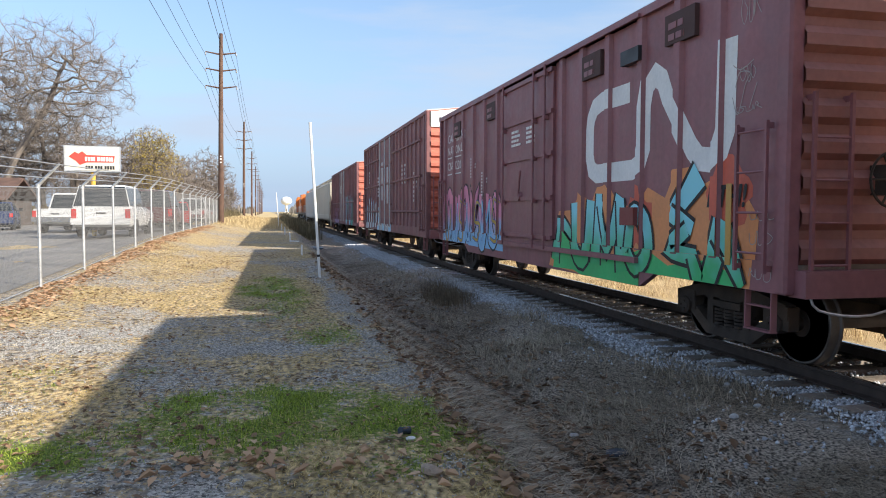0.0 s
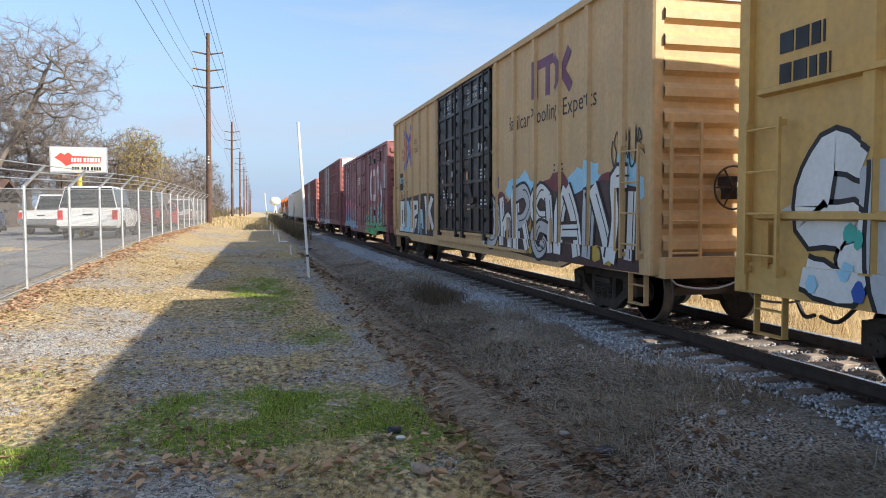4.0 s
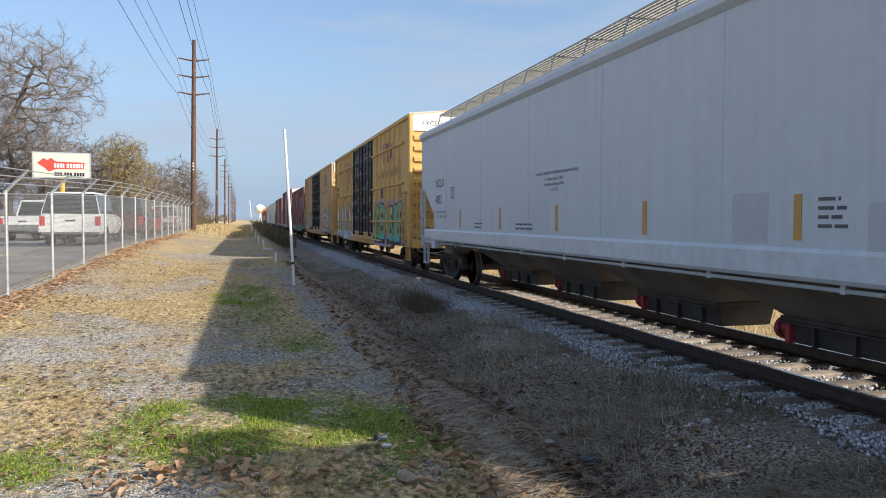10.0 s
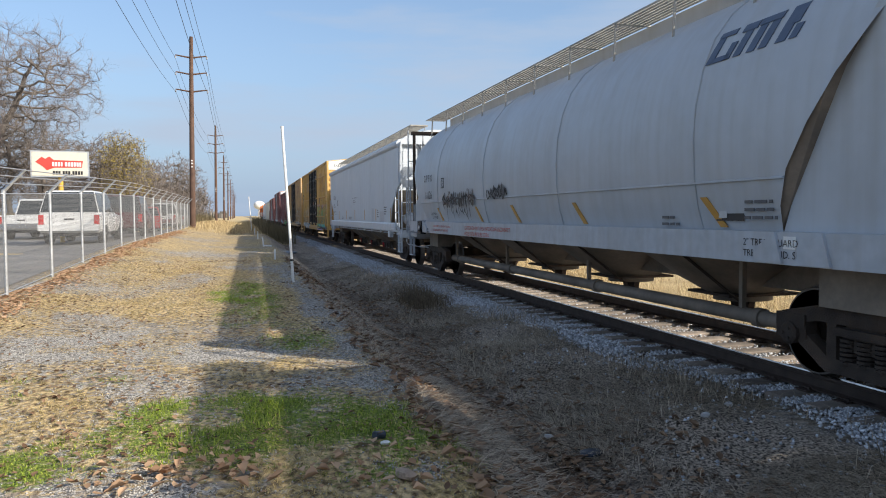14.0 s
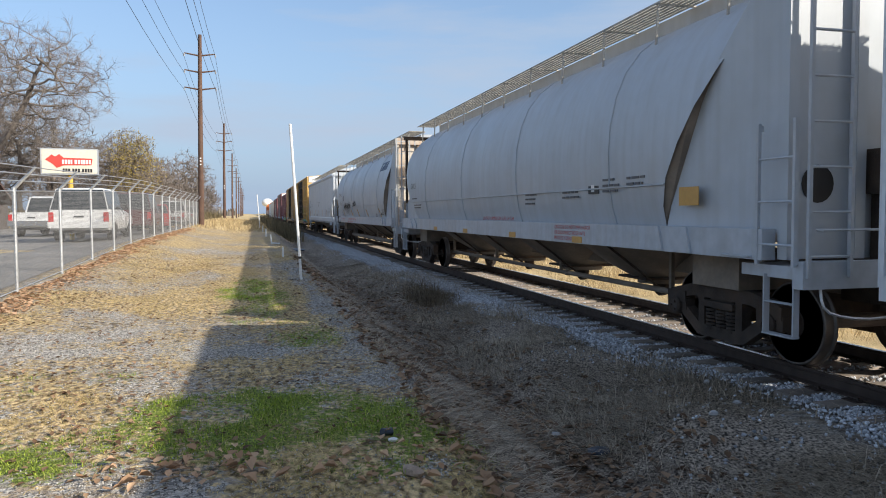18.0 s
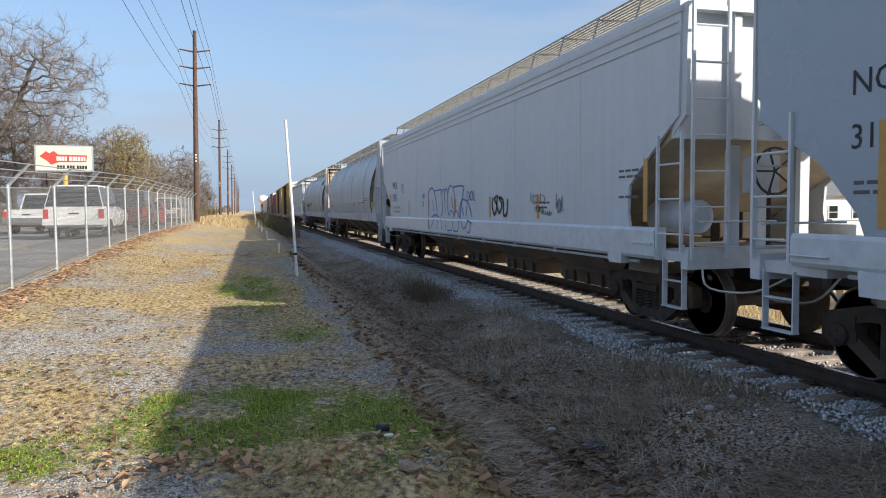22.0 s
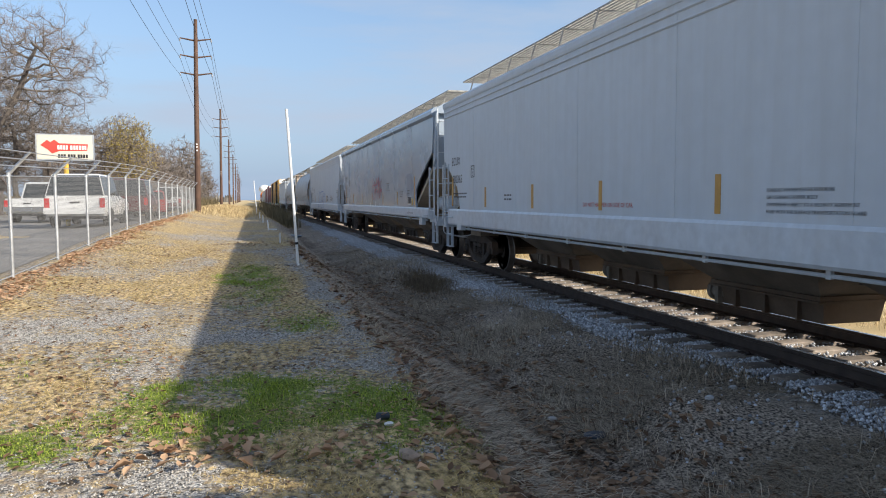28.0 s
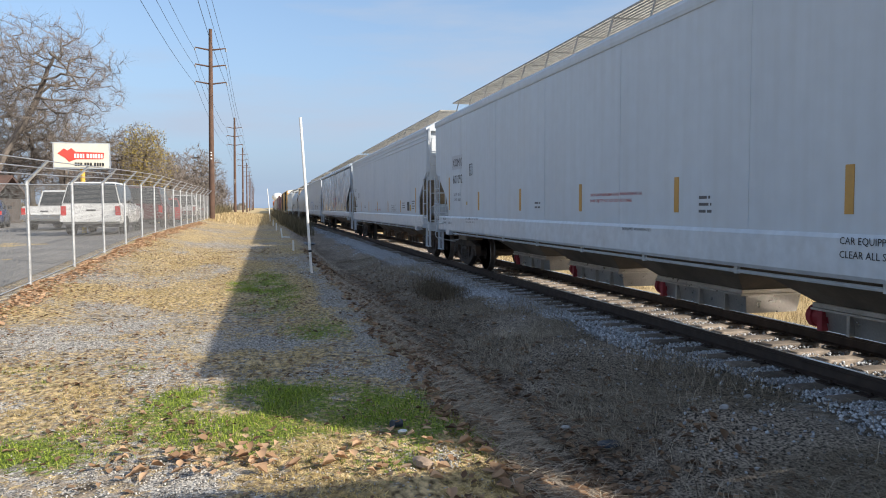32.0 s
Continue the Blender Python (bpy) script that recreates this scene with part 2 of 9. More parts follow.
def ground_z(x, y):
    rise = 0.45 * (1 - math.exp(-max(0.0, y) / 24.0)) + 0.03
    side = (0.06 + 0.30 * smooth01(8, 30, y)) * smooth01(-0.8, -3.8, x)
    path = rise + side
    if x < -4.3:
        path += (0.62 - path) * smooth01(-4.3, -6.0, x) * smooth01(14, 26, y)
    ditch = -0.60 + 0.28 * smooth01(20, 60, y)
    bed = RAIL_Z - 0.27
    far = RAIL_Z - 0.40
    z = path + (ditch - path) * (0.55 * smooth01(1.2, 2.75, x) + 0.45 * min(1.0, max(0.0, (x - 1.3) / 1.4)))
    z = z + (bed - z) * smooth01(2.85, 4.7, x)
    z = z + (far - z) * smooth01(8.2, 9.2, x)
    if y > 80 and abs(x - TRACK_X) > 3:
        z += (0.45 - z) * smooth01(80, 240, y)
    return z


def rough_z(x, y):
    z = ground_z(x, y)
    if abs(x) < 60 and abs(y) < 120:
        bank = smooth01(1.2, 2.0, x) * (1 - smooth01(4.2, 5.0, x))
        z += (0.018 + 0.13 * bank) * noise.noise((x * 1.1, y * 0.8, 0)) + (0.012 + 0.035 * bank) * noise.noise((x * 4, y * 3, 3)) + 0.025 * bank * noise.noise((x * 9, y * 6, 8))
    return z


GX = [-2500, -900, -400, -200, -120, -80, -55, -40, -30, -22, -16, -12, -9, -7, -5.5, -4.6] + [round(-4.0 + 0.12 * i, 3) for i in range(77)]
GX += [5.4, 5.8, 6.5, 7.3, 7.8, 8.2, 8.5, 8.8, 9.2, 10, 12, 15, 20, 30, 45, 70, 120, 250, 600, 2500]
GY = [-600, -200, -80, -40, -20, -12, -8, -5, -3, -1.5]
_y = -0.5
while _y < 200:
    GY.append(_y)
    _y += 0.11 + max(0, _y) * 0.016
GY += [230, 280, 350, 450, 600, 900, 1400, 2200, 3500]
GX, GY = np.array(GX, float), np.array(GY, float)
GZ = np.array([[rough_z(x, y) for x in GX] for y in GY])


def height(x, y):
    """Ground height at arrays of places."""
    i = np.clip(np.searchsorted(GX, x) - 1, 0, len(GX) - 2)
    j = np.clip(np.searchsorted(GY, y) - 1, 0, len(GY) - 2)
    u, v = (x - GX[i]) / (GX[i + 1] - GX[i]), (y - GY[j]) / (GY[j + 1] - GY[j])
    return (GZ[j, i] * (1 - u) + GZ[j, i + 1] * u) * (1 - v) + (GZ[j + 1, i] * (1 - u) + GZ[j + 1, i + 1] * u) * v


def patchy(x, y, s, k):
    """Slow random field, 0 to 1, over arrays of places."""
    out = np.zeros(len(x))
    rnd = np.random.RandomState(k)
    for q in range(9):
        a, b, c = rnd.uniform(0, 2 * np.pi), rnd.uniform(0, 2 * np.pi), s * rnd.uniform(0.6, 1.9)
        out += np.sin((x * np.cos(a) + y * np.sin(a) * 0.8) * c + b)
    return 1 / (1 + np.exp(-out * 0.75))


def spot(x, y, cx, cy, rx, ry):
    d = ((x - cx) / rx) ** 2 + ((y - cy) / ry) ** 2
    return np.clip(1.45 - d, 0, 1)


def cover(x, y):
    """How much green grass, dry grass, bare gravel and bank litter covers each place."""
    n1, n2, n3 = patchy(x, y, 2.2, 1), patchy(x, y, 3.5, 2), patchy(x, y, 1.1, 3)
    path = (x < 1.6) & (x > -4.2)
    green = np.maximum.reduce([spot(x, y, 0.05, 5.5, 1.35, 0.95), 0.95 * spot(x, y, -1.3, 5.1, 1.0, 0.5), 0.7 * spot(x, y, -2.4, 5.6, 0.6, 0.3), 0.75 * spot(x, y, 0.0, 13.2, 0.65, 3.2), 0.7 * spot(x, y, -2.2, 6.7, 0.5, 0.3),
                               0.5 * spot(x, y, 0.6, 9.2, 0.5, 1.2), 0.55 * spot(x, y, 0.9, 4.9, 0.9, 0.9), 0.4 * spot(x, y, -1.7, 7.2, 0.8, 0.4)]) * (0.55 + 0.6 * n2)
    gravel = np.maximum.reduce([spot(x, y, -1.9, 9.0, 1.1, 0.9), spot(x, y, -0.75, 4.2, 0.55, 0.42), 0.9 * spot(x, y, -2.6, 6.0, 0.9, 0.5), 0.9 * spot(x, y, 0.0, 8.4, 1.3, 0.8), 0.95 * spot(x, y, 1.2, 6.7, 0.33, 0.75),
                                0.9 * spot(x, y, 1.15, 11, 0.35, 2.5), 0.9 * spot(x, y, 1.1, 16, 0.35, 3), 0.7 * spot(x, y, 0.95, 4.3, 0.3, 0.25), 0.5 * (n1 > 0.75)]) * (0.6 + 0.5 * n2)
    straw = np.maximum.reduce([spot(x, y, -1.3, 15.2, 1.4, 1.3), 0.9 * spot(x, y, -2.9, 10.8, 0.8, 0.7), 0.55 + 0.5 * n3, 0.8 * spot(x, y, -1.2, 6.6, 1.0, 0.5)]) * (0.5 + 0.6 * (1 - n1))
    bank = np.clip((x - 1.15) / 0.45, 0, 1) * np.clip((5.2 - x) / 0.5, 0, 1)
    green = green * np.clip(0.35 + 1.2 * patchy(x, y, 5.5, 21), 0, 1.2) * np.clip(0.55 + 0.8 * patchy(x, y, 11.0, 23), 0.3, 1.1)
    gravel = gravel * np.clip(0.35 + 1.1 * patchy(x, y, 6.0, 22), 0, 1.1)
    green, gravel = np.where(path, green, 0), np.where(path, gravel, 0) * (1 - np.clip(green, 0, 1))
    far = np.clip((y - 22) / 25, 0, 1)
    return green, np.where(path, np.maximum(straw, 0.6 * far), 0), gravel * (1 - 0.5 * far), bank


def ballast_edge(x, y):
    """Where the straw of the ditch bank gives way to ballast."""
    return 5.0 - 0.85 * np.clip((y - 9) / 8, 0, 1) + 0.55 * (patchy(x, y, 2.4, 44) - 0.5)


def ground_material():
    m = bpy.data.materials.new("ground_cover")
    m.use_nodes = True
    n, l = m.node_tree.nodes, m.node_tree.links
    b = n["Principled BSDF"]
    b.inputs["Roughness"].default_value = 0.92
    b.inputs["Specular IOR Level"].default_value = 0.15
    tc = n.new("ShaderNodeTexCoord")

    def noise_at(s, d=6.0, stretch=(1, 1, 1)):
        mp = n.new("ShaderNodeMapping")
        mp.inputs["Scale"].default_value = stretch
        l.new(tc.outputs["Object"], mp.inputs[0])
        t = n.new("ShaderNodeTexNoise")
        t.inputs["Scale"].default_value, t.inputs["Detail"].default_value = s, d
        l.new(mp.outputs[0], t.inputs[0])
        return t.outputs["Fac"]

    def two(fac, lo, hi, a, c):
        r = n.new("ShaderNodeMapRange")
        r.inputs[1].default_value, r.inputs[2].default_value = lo, hi
        l.new(fac, r.inputs[0])
        return mix(r.outputs[0], a, c)

    def mix(fac, a, c):
        x = n.new("ShaderNodeMix")
        x.data_type = "RGBA"
        for slot, v in ((0, fac), (6, a), (7, c)):
            if isinstance(v, tuple):
                x.inputs[slot].default_value = (*v, 1)
            else:
                l.new(v, x.inputs[slot])
        return x.outputs[2]

    def edge(mask, s, soft=0.18):
        """The mask, broken up by fine noise at its edge."""
        ad = n.new("ShaderNodeMath")
        ad.operation = "ADD"
        l.new(mask, ad.inputs[0])
        k = n.new("ShaderNodeMapRange")
        k.inputs[3].default_value, k.inputs[4].default_value = -0.55, 0.55
        k.inputs[1].default_value, k.inputs[2].default_value = 0.25, 0.75
        l.new(noise_at(s), k.inputs[0])
        l.new(k.outputs[0], ad.inputs[1])
        r = n.new("ShaderNodeMapRange")
        r.inputs[1].default_value, r.inputs[2].default_value = 0.5 - soft, 0.5 + soft
        l.new(ad.outputs[0], r.inputs[0])
        return r.outputs[0]

    def attr(name):
        a = n.new("ShaderNodeAttribute")
        a.attribute_name = name
        return a.outputs["Fac"]

    vor = n.new("ShaderNodeTexVoronoi")
    vor.inputs["Scale"].default_value = 55
    l.new(tc.outputs["Object"], vor.inputs[0])
    stone = n.new("ShaderNodeSeparateColor")
    l.new(vor.outputs["Color"], stone.inputs[0])
    grit = two(stone.outputs[0], 0.0, 1.0, (0.08, 0.076, 0.07), (0.63, 0.59, 0.53))
    soil = two(noise_at(7, 9), 0.36, 0.64, (0.07, 0.054, 0.04), (0.50, 0.41, 0.31))
    dry = two(noise_at(22, 8, (1, 0.6, 1)), 0.36, 0.64, (0.13, 0.09, 0.046), (0.76, 0.57, 0.30))
    green = two(noise_at(45, 3), 0.3, 0.7, (0.06, 0.085, 0.02), (0.30, 0.36, 0.08))
    litter = two(noise_at(42, 9, (1, 0.75, 1)), 0.38, 0.64, (0.062, 0.05, 0.04), (0.58, 0.475, 0.37))
    mud = two(noise_at(30, 8), 0.36, 0.68, (0.045, 0.035, 0.028), (0.37, 0.285, 0.21))
    bed = two(stone.outputs[0], 0.0, 1.0, (0.10, 0.10, 0.105), (0.56, 0.565, 0.58))
    field = two(noise_at(0.6), 0.3, 0.7, (0.40, 0.30, 0.16), (0.58, 0.45, 0.25))
    col = mix(edge(noise_at(1.7), 9), soil, grit)
    col = mix(edge(attr("straw"), 14), col, dry)
    col = mix(edge(attr("gravel"), 16, 0.12), col, grit)
    col = mix(edge(attr("green"), 20), col, green)
    col = mix(attr("bank"), col, litter)
    col = mix(edge(attr("trough"), 3), col, mud)
    col = mix(attr("bed"), col, bed)
    col = mix(attr("field"), col, field)
    l.new(col, b.inputs["Base Color"])
    bp = n.new("ShaderNodeBump")
    bp.inputs["Strength"].default_value, bp.inputs["Distance"].default_value = 1.0, 0.03
    l.new(noise_at(60, 6), bp.inputs["Height"])
    l.new(bp.outputs[0], b.inputs["Normal"])
    return m


def sheet(name, verts, faces, mat):
    """A mesh from arrays of points and equal-sided faces."""
    me = bpy.data.meshes.new(name)
    me.vertices.add(len(verts))
    me.vertices.foreach_set("co", np.ascontiguousarray(verts, np.float32).ravel())
    k = faces.shape[1]
    me.loops.add(faces.size)
    me.loops.foreach_set("vertex_index", np.ascontiguousarray(faces, np.int32).ravel())
    me.polygons.add(len(faces))
    me.polygons.foreach_set("loop_start", np.arange(0, faces.size, k, dtype=np.int32))
    me.update(calc_edges=True)
    for one in (mat if isinstance(mat, list) else [mat]):
        me.materials.append(one)
    return me


def build_ground():
    xx, yy = np.meshgrid(GX, GY)
    v = np.stack([xx.ravel(), yy.ravel(), GZ.ravel()], 1)
    k, r = len(GX), len(GY)
    a = (np.arange(r - 1)[:, None] * k + np.arange(k - 1)[None]).ravel()
    me = sheet("ground", v, np.stack([a, a + 1, a + k + 1, a + k], 1), ground_material())
    x, y = v[:, 0], v[:, 1]
    green, straw, gravel, bank = cover(x, y)
    bed = np.clip((x - ballast_edge(x, y)) / 0.4, 0, 1) * np.clip((8.7 - x) / 0.3, 0, 1)
    field = np.clip((x - 8.6) / 0.6, 0, 1) + np.clip((-4.3 - x) / 1.0, 0, 1)
    field = np.maximum(np.clip(field, 0, 1), np.clip((y - 60) / 15, 0, 1) * (np.abs(x - TRACK_X) > 2.4))
    for name, data in (("green", green), ("straw", straw), ("gravel", gravel), ("bank", bank * (1 - field)), ("bed", bed), ("field", field),
                       ("trough", 0.65 * np.exp(-((x - 2.75 - 0.2 * np.sin(y * 1.1)) / 0.6) ** 2) * (1 - field))):
        me.attributes.new(name, "FLOAT", "POINT").data.foreach_set("value", data.astype(np.float32))
    me.shade_smooth()
    return tagged(new("ground", me), kind="structure")


build_ground()

# ---- what lies and grows on the ground ----
RS = np.random.RandomState(7)


def leaf_blades(name, x, y, hgt, wid, lean, mat, label, lift=0.0, flat=0.0, bend=True, comb=False):
    """Thin bent blades of grass, each of two faces."""
    n = len(x)
    z = height(x, y) + lift
    az = RS.uniform(0, 2 * np.pi, n)
    if comb:
        az = np.where(x > 2.8, np.pi, 0.0) + 4.5 * (patchy(x, y, 1.5, 31) - 0.5) + RS.normal(0, 0.9, n)
    up = hgt * (1 - flat)
    out = hgt * np.maximum(lean, flat)
    dx, dy = np.cos(az), np.sin(az)
    px, py = -dy * wid / 2, dx * wid / 2
    base = np.stack([x, y, z], 1)
    side = np.stack([px, py, np.zeros(n)], 1)
    midp = base + np.stack([dx * out * 0.35, dy * out * 0.35, up * 0.62], 1)
    tip = base + np.stack([dx * out, dy * out, up * (0.95 if not bend else 0.85)], 1)
    v = np.stack([base - side, base + side, midp + side * 0.8, midp - side * 0.8, tip], 1).reshape(-1, 3)
    i = np.arange(n)[:, None] * 5
    tri = np.concatenate([i + np.array([[0, 1, 2]]), i + np.array([[0, 2, 3]]), i + np.array([[3, 2, 4]])], 0)
    ob = new(name, sheet(name, v, tri, mat))
    return tagged(ob, label, "grass", kind="stuff")


def stones(name, x, y, size, mat, label, sink=0.3, z=None):
    n = len(x)
    zz = height(x, y) if z is None else z
    base = np.array([[1, 0, 0], [-1, 0, 0], [0, 1, 0], [0, -1, 0], [0, 0, 0.8], [0, 0, -0.8], [0.6, 0.6, 0.5], [-0.6, -0.6, 0.4]])[:6]
    v = np.tile(base, (n, 1, 1)) * RS.uniform(0.6, 1.25, (n, 6, 1))
    a = RS.uniform(0, 2 * np.pi, n)
    c, s = np.cos(a)[:, None], np.sin(a)[:, None]
    vx, vy = v[:, :, 0] * c - v[:, :, 1] * s, v[:, :, 0] * s + v[:, :, 1] * c
    tilt = RS.uniform(-0.7, 0.7, n)[:, None]
    vx, vz = vx * np.cos(tilt) - v[:, :, 2] * np.sin(tilt), vx * np.sin(tilt) + v[:, :, 2] * np.cos(tilt)
    sz = size[:, None] / 2
    v = np.stack([vx * sz + x[:, None], vy * sz + y[:, None], vz * sz + (zz + size * (0.5 - sink))[:, None]], 2).reshape(-1, 3)
    tri = np.array([[4, 0, 2], [4, 2, 1], [4, 1, 3], [4, 3, 0], [5, 2, 0], [5, 1, 2], [5, 3, 1], [5, 0, 3]])
    f = (np.arange(n)[:, None, None] * 6 + tri[None]).reshape(-1, 3)
    return tagged(new(name, sheet(name, v, f, mat)), label, "stones", kind="stuff")


def fallen(name, x, y, size, mat, label, lift=0.01, curl=0.35):
    """Curled dead leaves of four faces."""
    n = len(x)
    z = height(x, y) + lift
    a = RS.uniform(0, 2 * np.pi, n)
    base = np.array([[-0.5, 0, 0], [-0.15, -0.32, 1], [0.25, -0.28, 0.8], [0.55, 0.0, 0.3], [0.25, 0.28, 0.8], [-0.15, 0.32, 1], [0.05, 0, 0.1]])
    v = np.tile(base, (n, 1, 1)) * RS.uniform(0.7, 1.3, (n, 7, 1))
    v[:, :, 2] *= curl * RS.uniform(0.1, 1.0, (n, 1))
    t = RS.uniform(-0.5, 0.5, (n, 1))
    vz = v[:, :, 2] + v[:, :, 0] * t
    c, s = np.cos(a)[:, None], np.sin(a)[:, None]
    vx, vy = v[:, :, 0] * c - v[:, :, 1] * s, v[:, :, 0] * s + v[:, :, 1] * c
    sz = size[:, None]
    v = np.stack([vx * sz + x[:, None], vy * sz + y[:, None], np.maximum(vz, -0.1) * sz + z[:, None] + 0.1 * sz], 2).reshape(-1, 3)
    tri = np.array([[0, 1, 6], [1, 2, 6], [2, 3, 6], [3, 4, 6], [4, 5, 6], [5, 0, 6]])
    f = (np.arange(n)[:, None, None] * 7 + tri[None]).reshape(-1, 3)
    return tagged(new(name, sheet(name, v, f, mat)), label, "leaves", kind="stuff")


def foliage_material(name, a, b, rough=0.8, sheen=0.25):
    """Leaf and blade colours that vary from piece to piece and let some light through."""
    m = bpy.data.materials.new(name)
    m.use_nodes = True
    n, l = m.node_tree.nodes, m.node_tree.links
    p = n["Principled BSDF"]
    p.inputs["Roughness"].default_value = rough
    p.inputs["Specular IOR Level"].default_value = 0.2
    geo, mx, tr, add = n.new("ShaderNodeNewGeometry"), n.new("ShaderNodeMix"), n.new("ShaderNodeBsdfTranslucent"), n.new("ShaderNodeMixShader")
    mx.data_type = "RGBA"
    mx.inputs[6].default_value, mx.inputs[7].default_value = (*a, 1), (*b, 1)
    l.new(geo.outputs["Random Per Island"], mx.inputs[0])
    l.new(mx.outputs[2], p.inputs["Base Color"])
    l.new(mx.outputs[2], tr.inputs["Color"])
    add.inputs[0].default_value = sheen
    l.new(p.outputs[0], add.inputs[1])
    l.new(tr.outputs[0], add.inputs[2])
    l.new(add.outputs[0], n["Material Output"].inputs["Surface"])
    return m


M_GRASS = foliage_material("green_grass", (0.07, 0.13, 0.015), (0.42, 0.50, 0.07))
M_DRY = foliage_material("dry_grass", (0.22, 0.15, 0.05), (0.80, 0.62, 0.28))
M_STRAW = foliage_material("grey_straw", (0.09, 0.07, 0.05), (0.72, 0.60, 0.45))
M_GOLD = foliage_material("tall_golden_grass", (0.22, 0.15, 0.07), (0.80, 0.64, 0.37))
M_LEAF2 = foliage_material("drifted_leaf", (0.34, 0.20, 0.11), (0.68, 0.45, 0.28), 0.7)
M_LEAF = foliage_material("dead_leaf", (0.10, 0.055, 0.032), (0.42, 0.27, 0.16), 0.7)
M_GRIT = material("grey_gravel", (0.35, 0.33, 0.30), 0.85, 0, 0.2, 20, per_island=0.55)


def scatter(n, x0, x1, y0, y1, power=1.6):
    """Places that thin out with the distance."""
    u = RS.uniform(0, 1, n)
    y = y0 + (y1 - y0) * u ** power
    return RS.uniform(x0, x1, n), y


def keep(x, y, p):
    k = RS.uniform(0, 1, len(x)) < p
    return x[k], y[k]


x, y = scatter(420000, -3.7, 1.7, 2.6, 26, 1.7)
g_, s_, v_, b_ = cover(x, y)
xa, ya = keep(x, y, np.clip(g_ - 0.22, 0, 1) * 0.85)
leaf_blades("green_grass", xa, ya, RS.uniform(0.02, 0.055, len(xa)) * (0.6 + 0.8 * patchy(xa, ya, 7, 61)), RS.uniform(0.003, 0.006, len(xa)), RS.uniform(0.4, 1.0, len(xa)), M_GRASS, "short green winter grass growing in patches", flat=0.3)
xa, ya = keep(x, y, np.clip(1.5 * s_ - 0.45, 0.03, 0.7) * np.clip(1.7 * patchy(x, y, 6, 62) - 0.3, 0.08, 1) * (1 - np.clip(g_, 0, 0.5)) * (1 - np.clip(v_, 0, 0.9)))
leaf_blades("dry_grass", xa, ya, RS.uniform(0.03, 0.10, len(xa)), RS.uniform(0.0025, 0.0055, len(xa)), RS.uniform(0.4, 1.0, len(xa)), M_DRY, "short dry tan grass on the verge", flat=0.8)
x, y = scatter(190000, -3.9, 1.5, 2.6, 26, 1.7)
g_, s_, v_, b_ = cover(x, y)
xa, ya = keep(x, y, np.clip(1.2 * v_ - 0.08, 0.12, 1) * 0.95 * (1 - np.clip(g_, 0, 0.8)))
stones("loose_gravel", xa, ya, RS.uniform(0.006, 0.021, len(xa)), M_GRIT, "loose grey gravel showing through the grass", 0.3)
x, y = scatter(30000, 1.0, 1.6, 3.5, 24, 1.4)
g_, s_, v_, b_ = cover(x, y)
xa, ya = keep(x, y, np.clip(v_ - 0.1, 0, 1))
stones("gravel_edge", xa, ya, RS.uniform(0.01, 0.024, len(xa)), M_GRIT, "grey gravel along the edge of the bank", 0.35)
# matted straw and litter on the bank and in the ditch
x, y = scatter(210000, 1.35, 5.4, 1.5, 30, 1.7)
xa, ya = keep(x, y, np.clip(1.7 * patchy(x, y, 2.6, 5) - 0.15, 0.06, 1) * np.where(np.abs(x - 2.7) < 0.4, 0.35, np.where(x < 2.4, 0.6, 1.0)) * np.clip(1.2 - 2.5 * np.clip(x - ballast_edge(x, y), 0, 1), 0.03, 1))
leaf_blades("matted_straw", xa, ya, RS.uniform(0.10, 0.32, len(xa)), RS.uniform(0.004, 0.009, len(xa)), RS.uniform(0.7, 1.0, len(xa)), M_STRAW, "matted grey straw on the ditch banks", lift=0.008, flat=0.84, comb=True)
x, y = scatter(34000, 3.1, 5.3, 3, 26, 1.4)
xa, ya = keep(x, y, patchy(x, y, 1.6, 6) ** 2)
leaf_blades("bank_tufts", xa, ya, RS.uniform(0.12, 0.34, len(xa)), RS.uniform(0.004, 0.008, len(xa)), RS.uniform(0.4, 0.9, len(xa)), M_STRAW, "tufts of dry grass below the ballast", flat=0.35)
x, y = scatter(13000, 1.2, 4.0, 2.0, 24, 1.6)
xa, ya = keep(x, y, 0.25 + 0.75 * patchy(x, y, 1.3, 9) * (x < 3.1))
fallen("dead_leaves", xa, ya, RS.uniform(0.035, 0.11, len(xa)), M_LEAF, "brown dead leaves on the bank")
x, y = scatter(9000, -3.6, 1.6, 3.0, 24, 1.5)
x, y = keep(x, y, np.clip(1.5 * patchy(x, y, 3.1, 63) - 0.2, 0.1, 1))
fallen("scattered_leaves", x, y, RS.uniform(0.015, 0.06, len(x)), M_LEAF, "brown dead leaves on the verge")
x, y = np.concatenate([RS.normal(-0.25, 0.3, 70), RS.normal(0.75, 0.35, 60)]), np.concatenate([RS.normal(4.55, 0.14, 70), RS.normal(4.35, 0.25, 60)])
fallen("leaf_cluster", x, y, RS.uniform(0.04, 0.10, len(x)), M_LEAF2, "tan dead leaves gathered in the grass", 0.02, 0.5)
y = RS.uniform(9, 46, 5200)
x = -3.72 + np.abs(RS.normal(0, 0.28, len(y))) + 0.1 * np.sin(y * 1.7)
fallen("drifted_leaves", x, y, RS.uniform(0.04, 0.10, len(x)), M_LEAF2, "rust-brown leaves drifted along the fence", 0.006, 0.25)
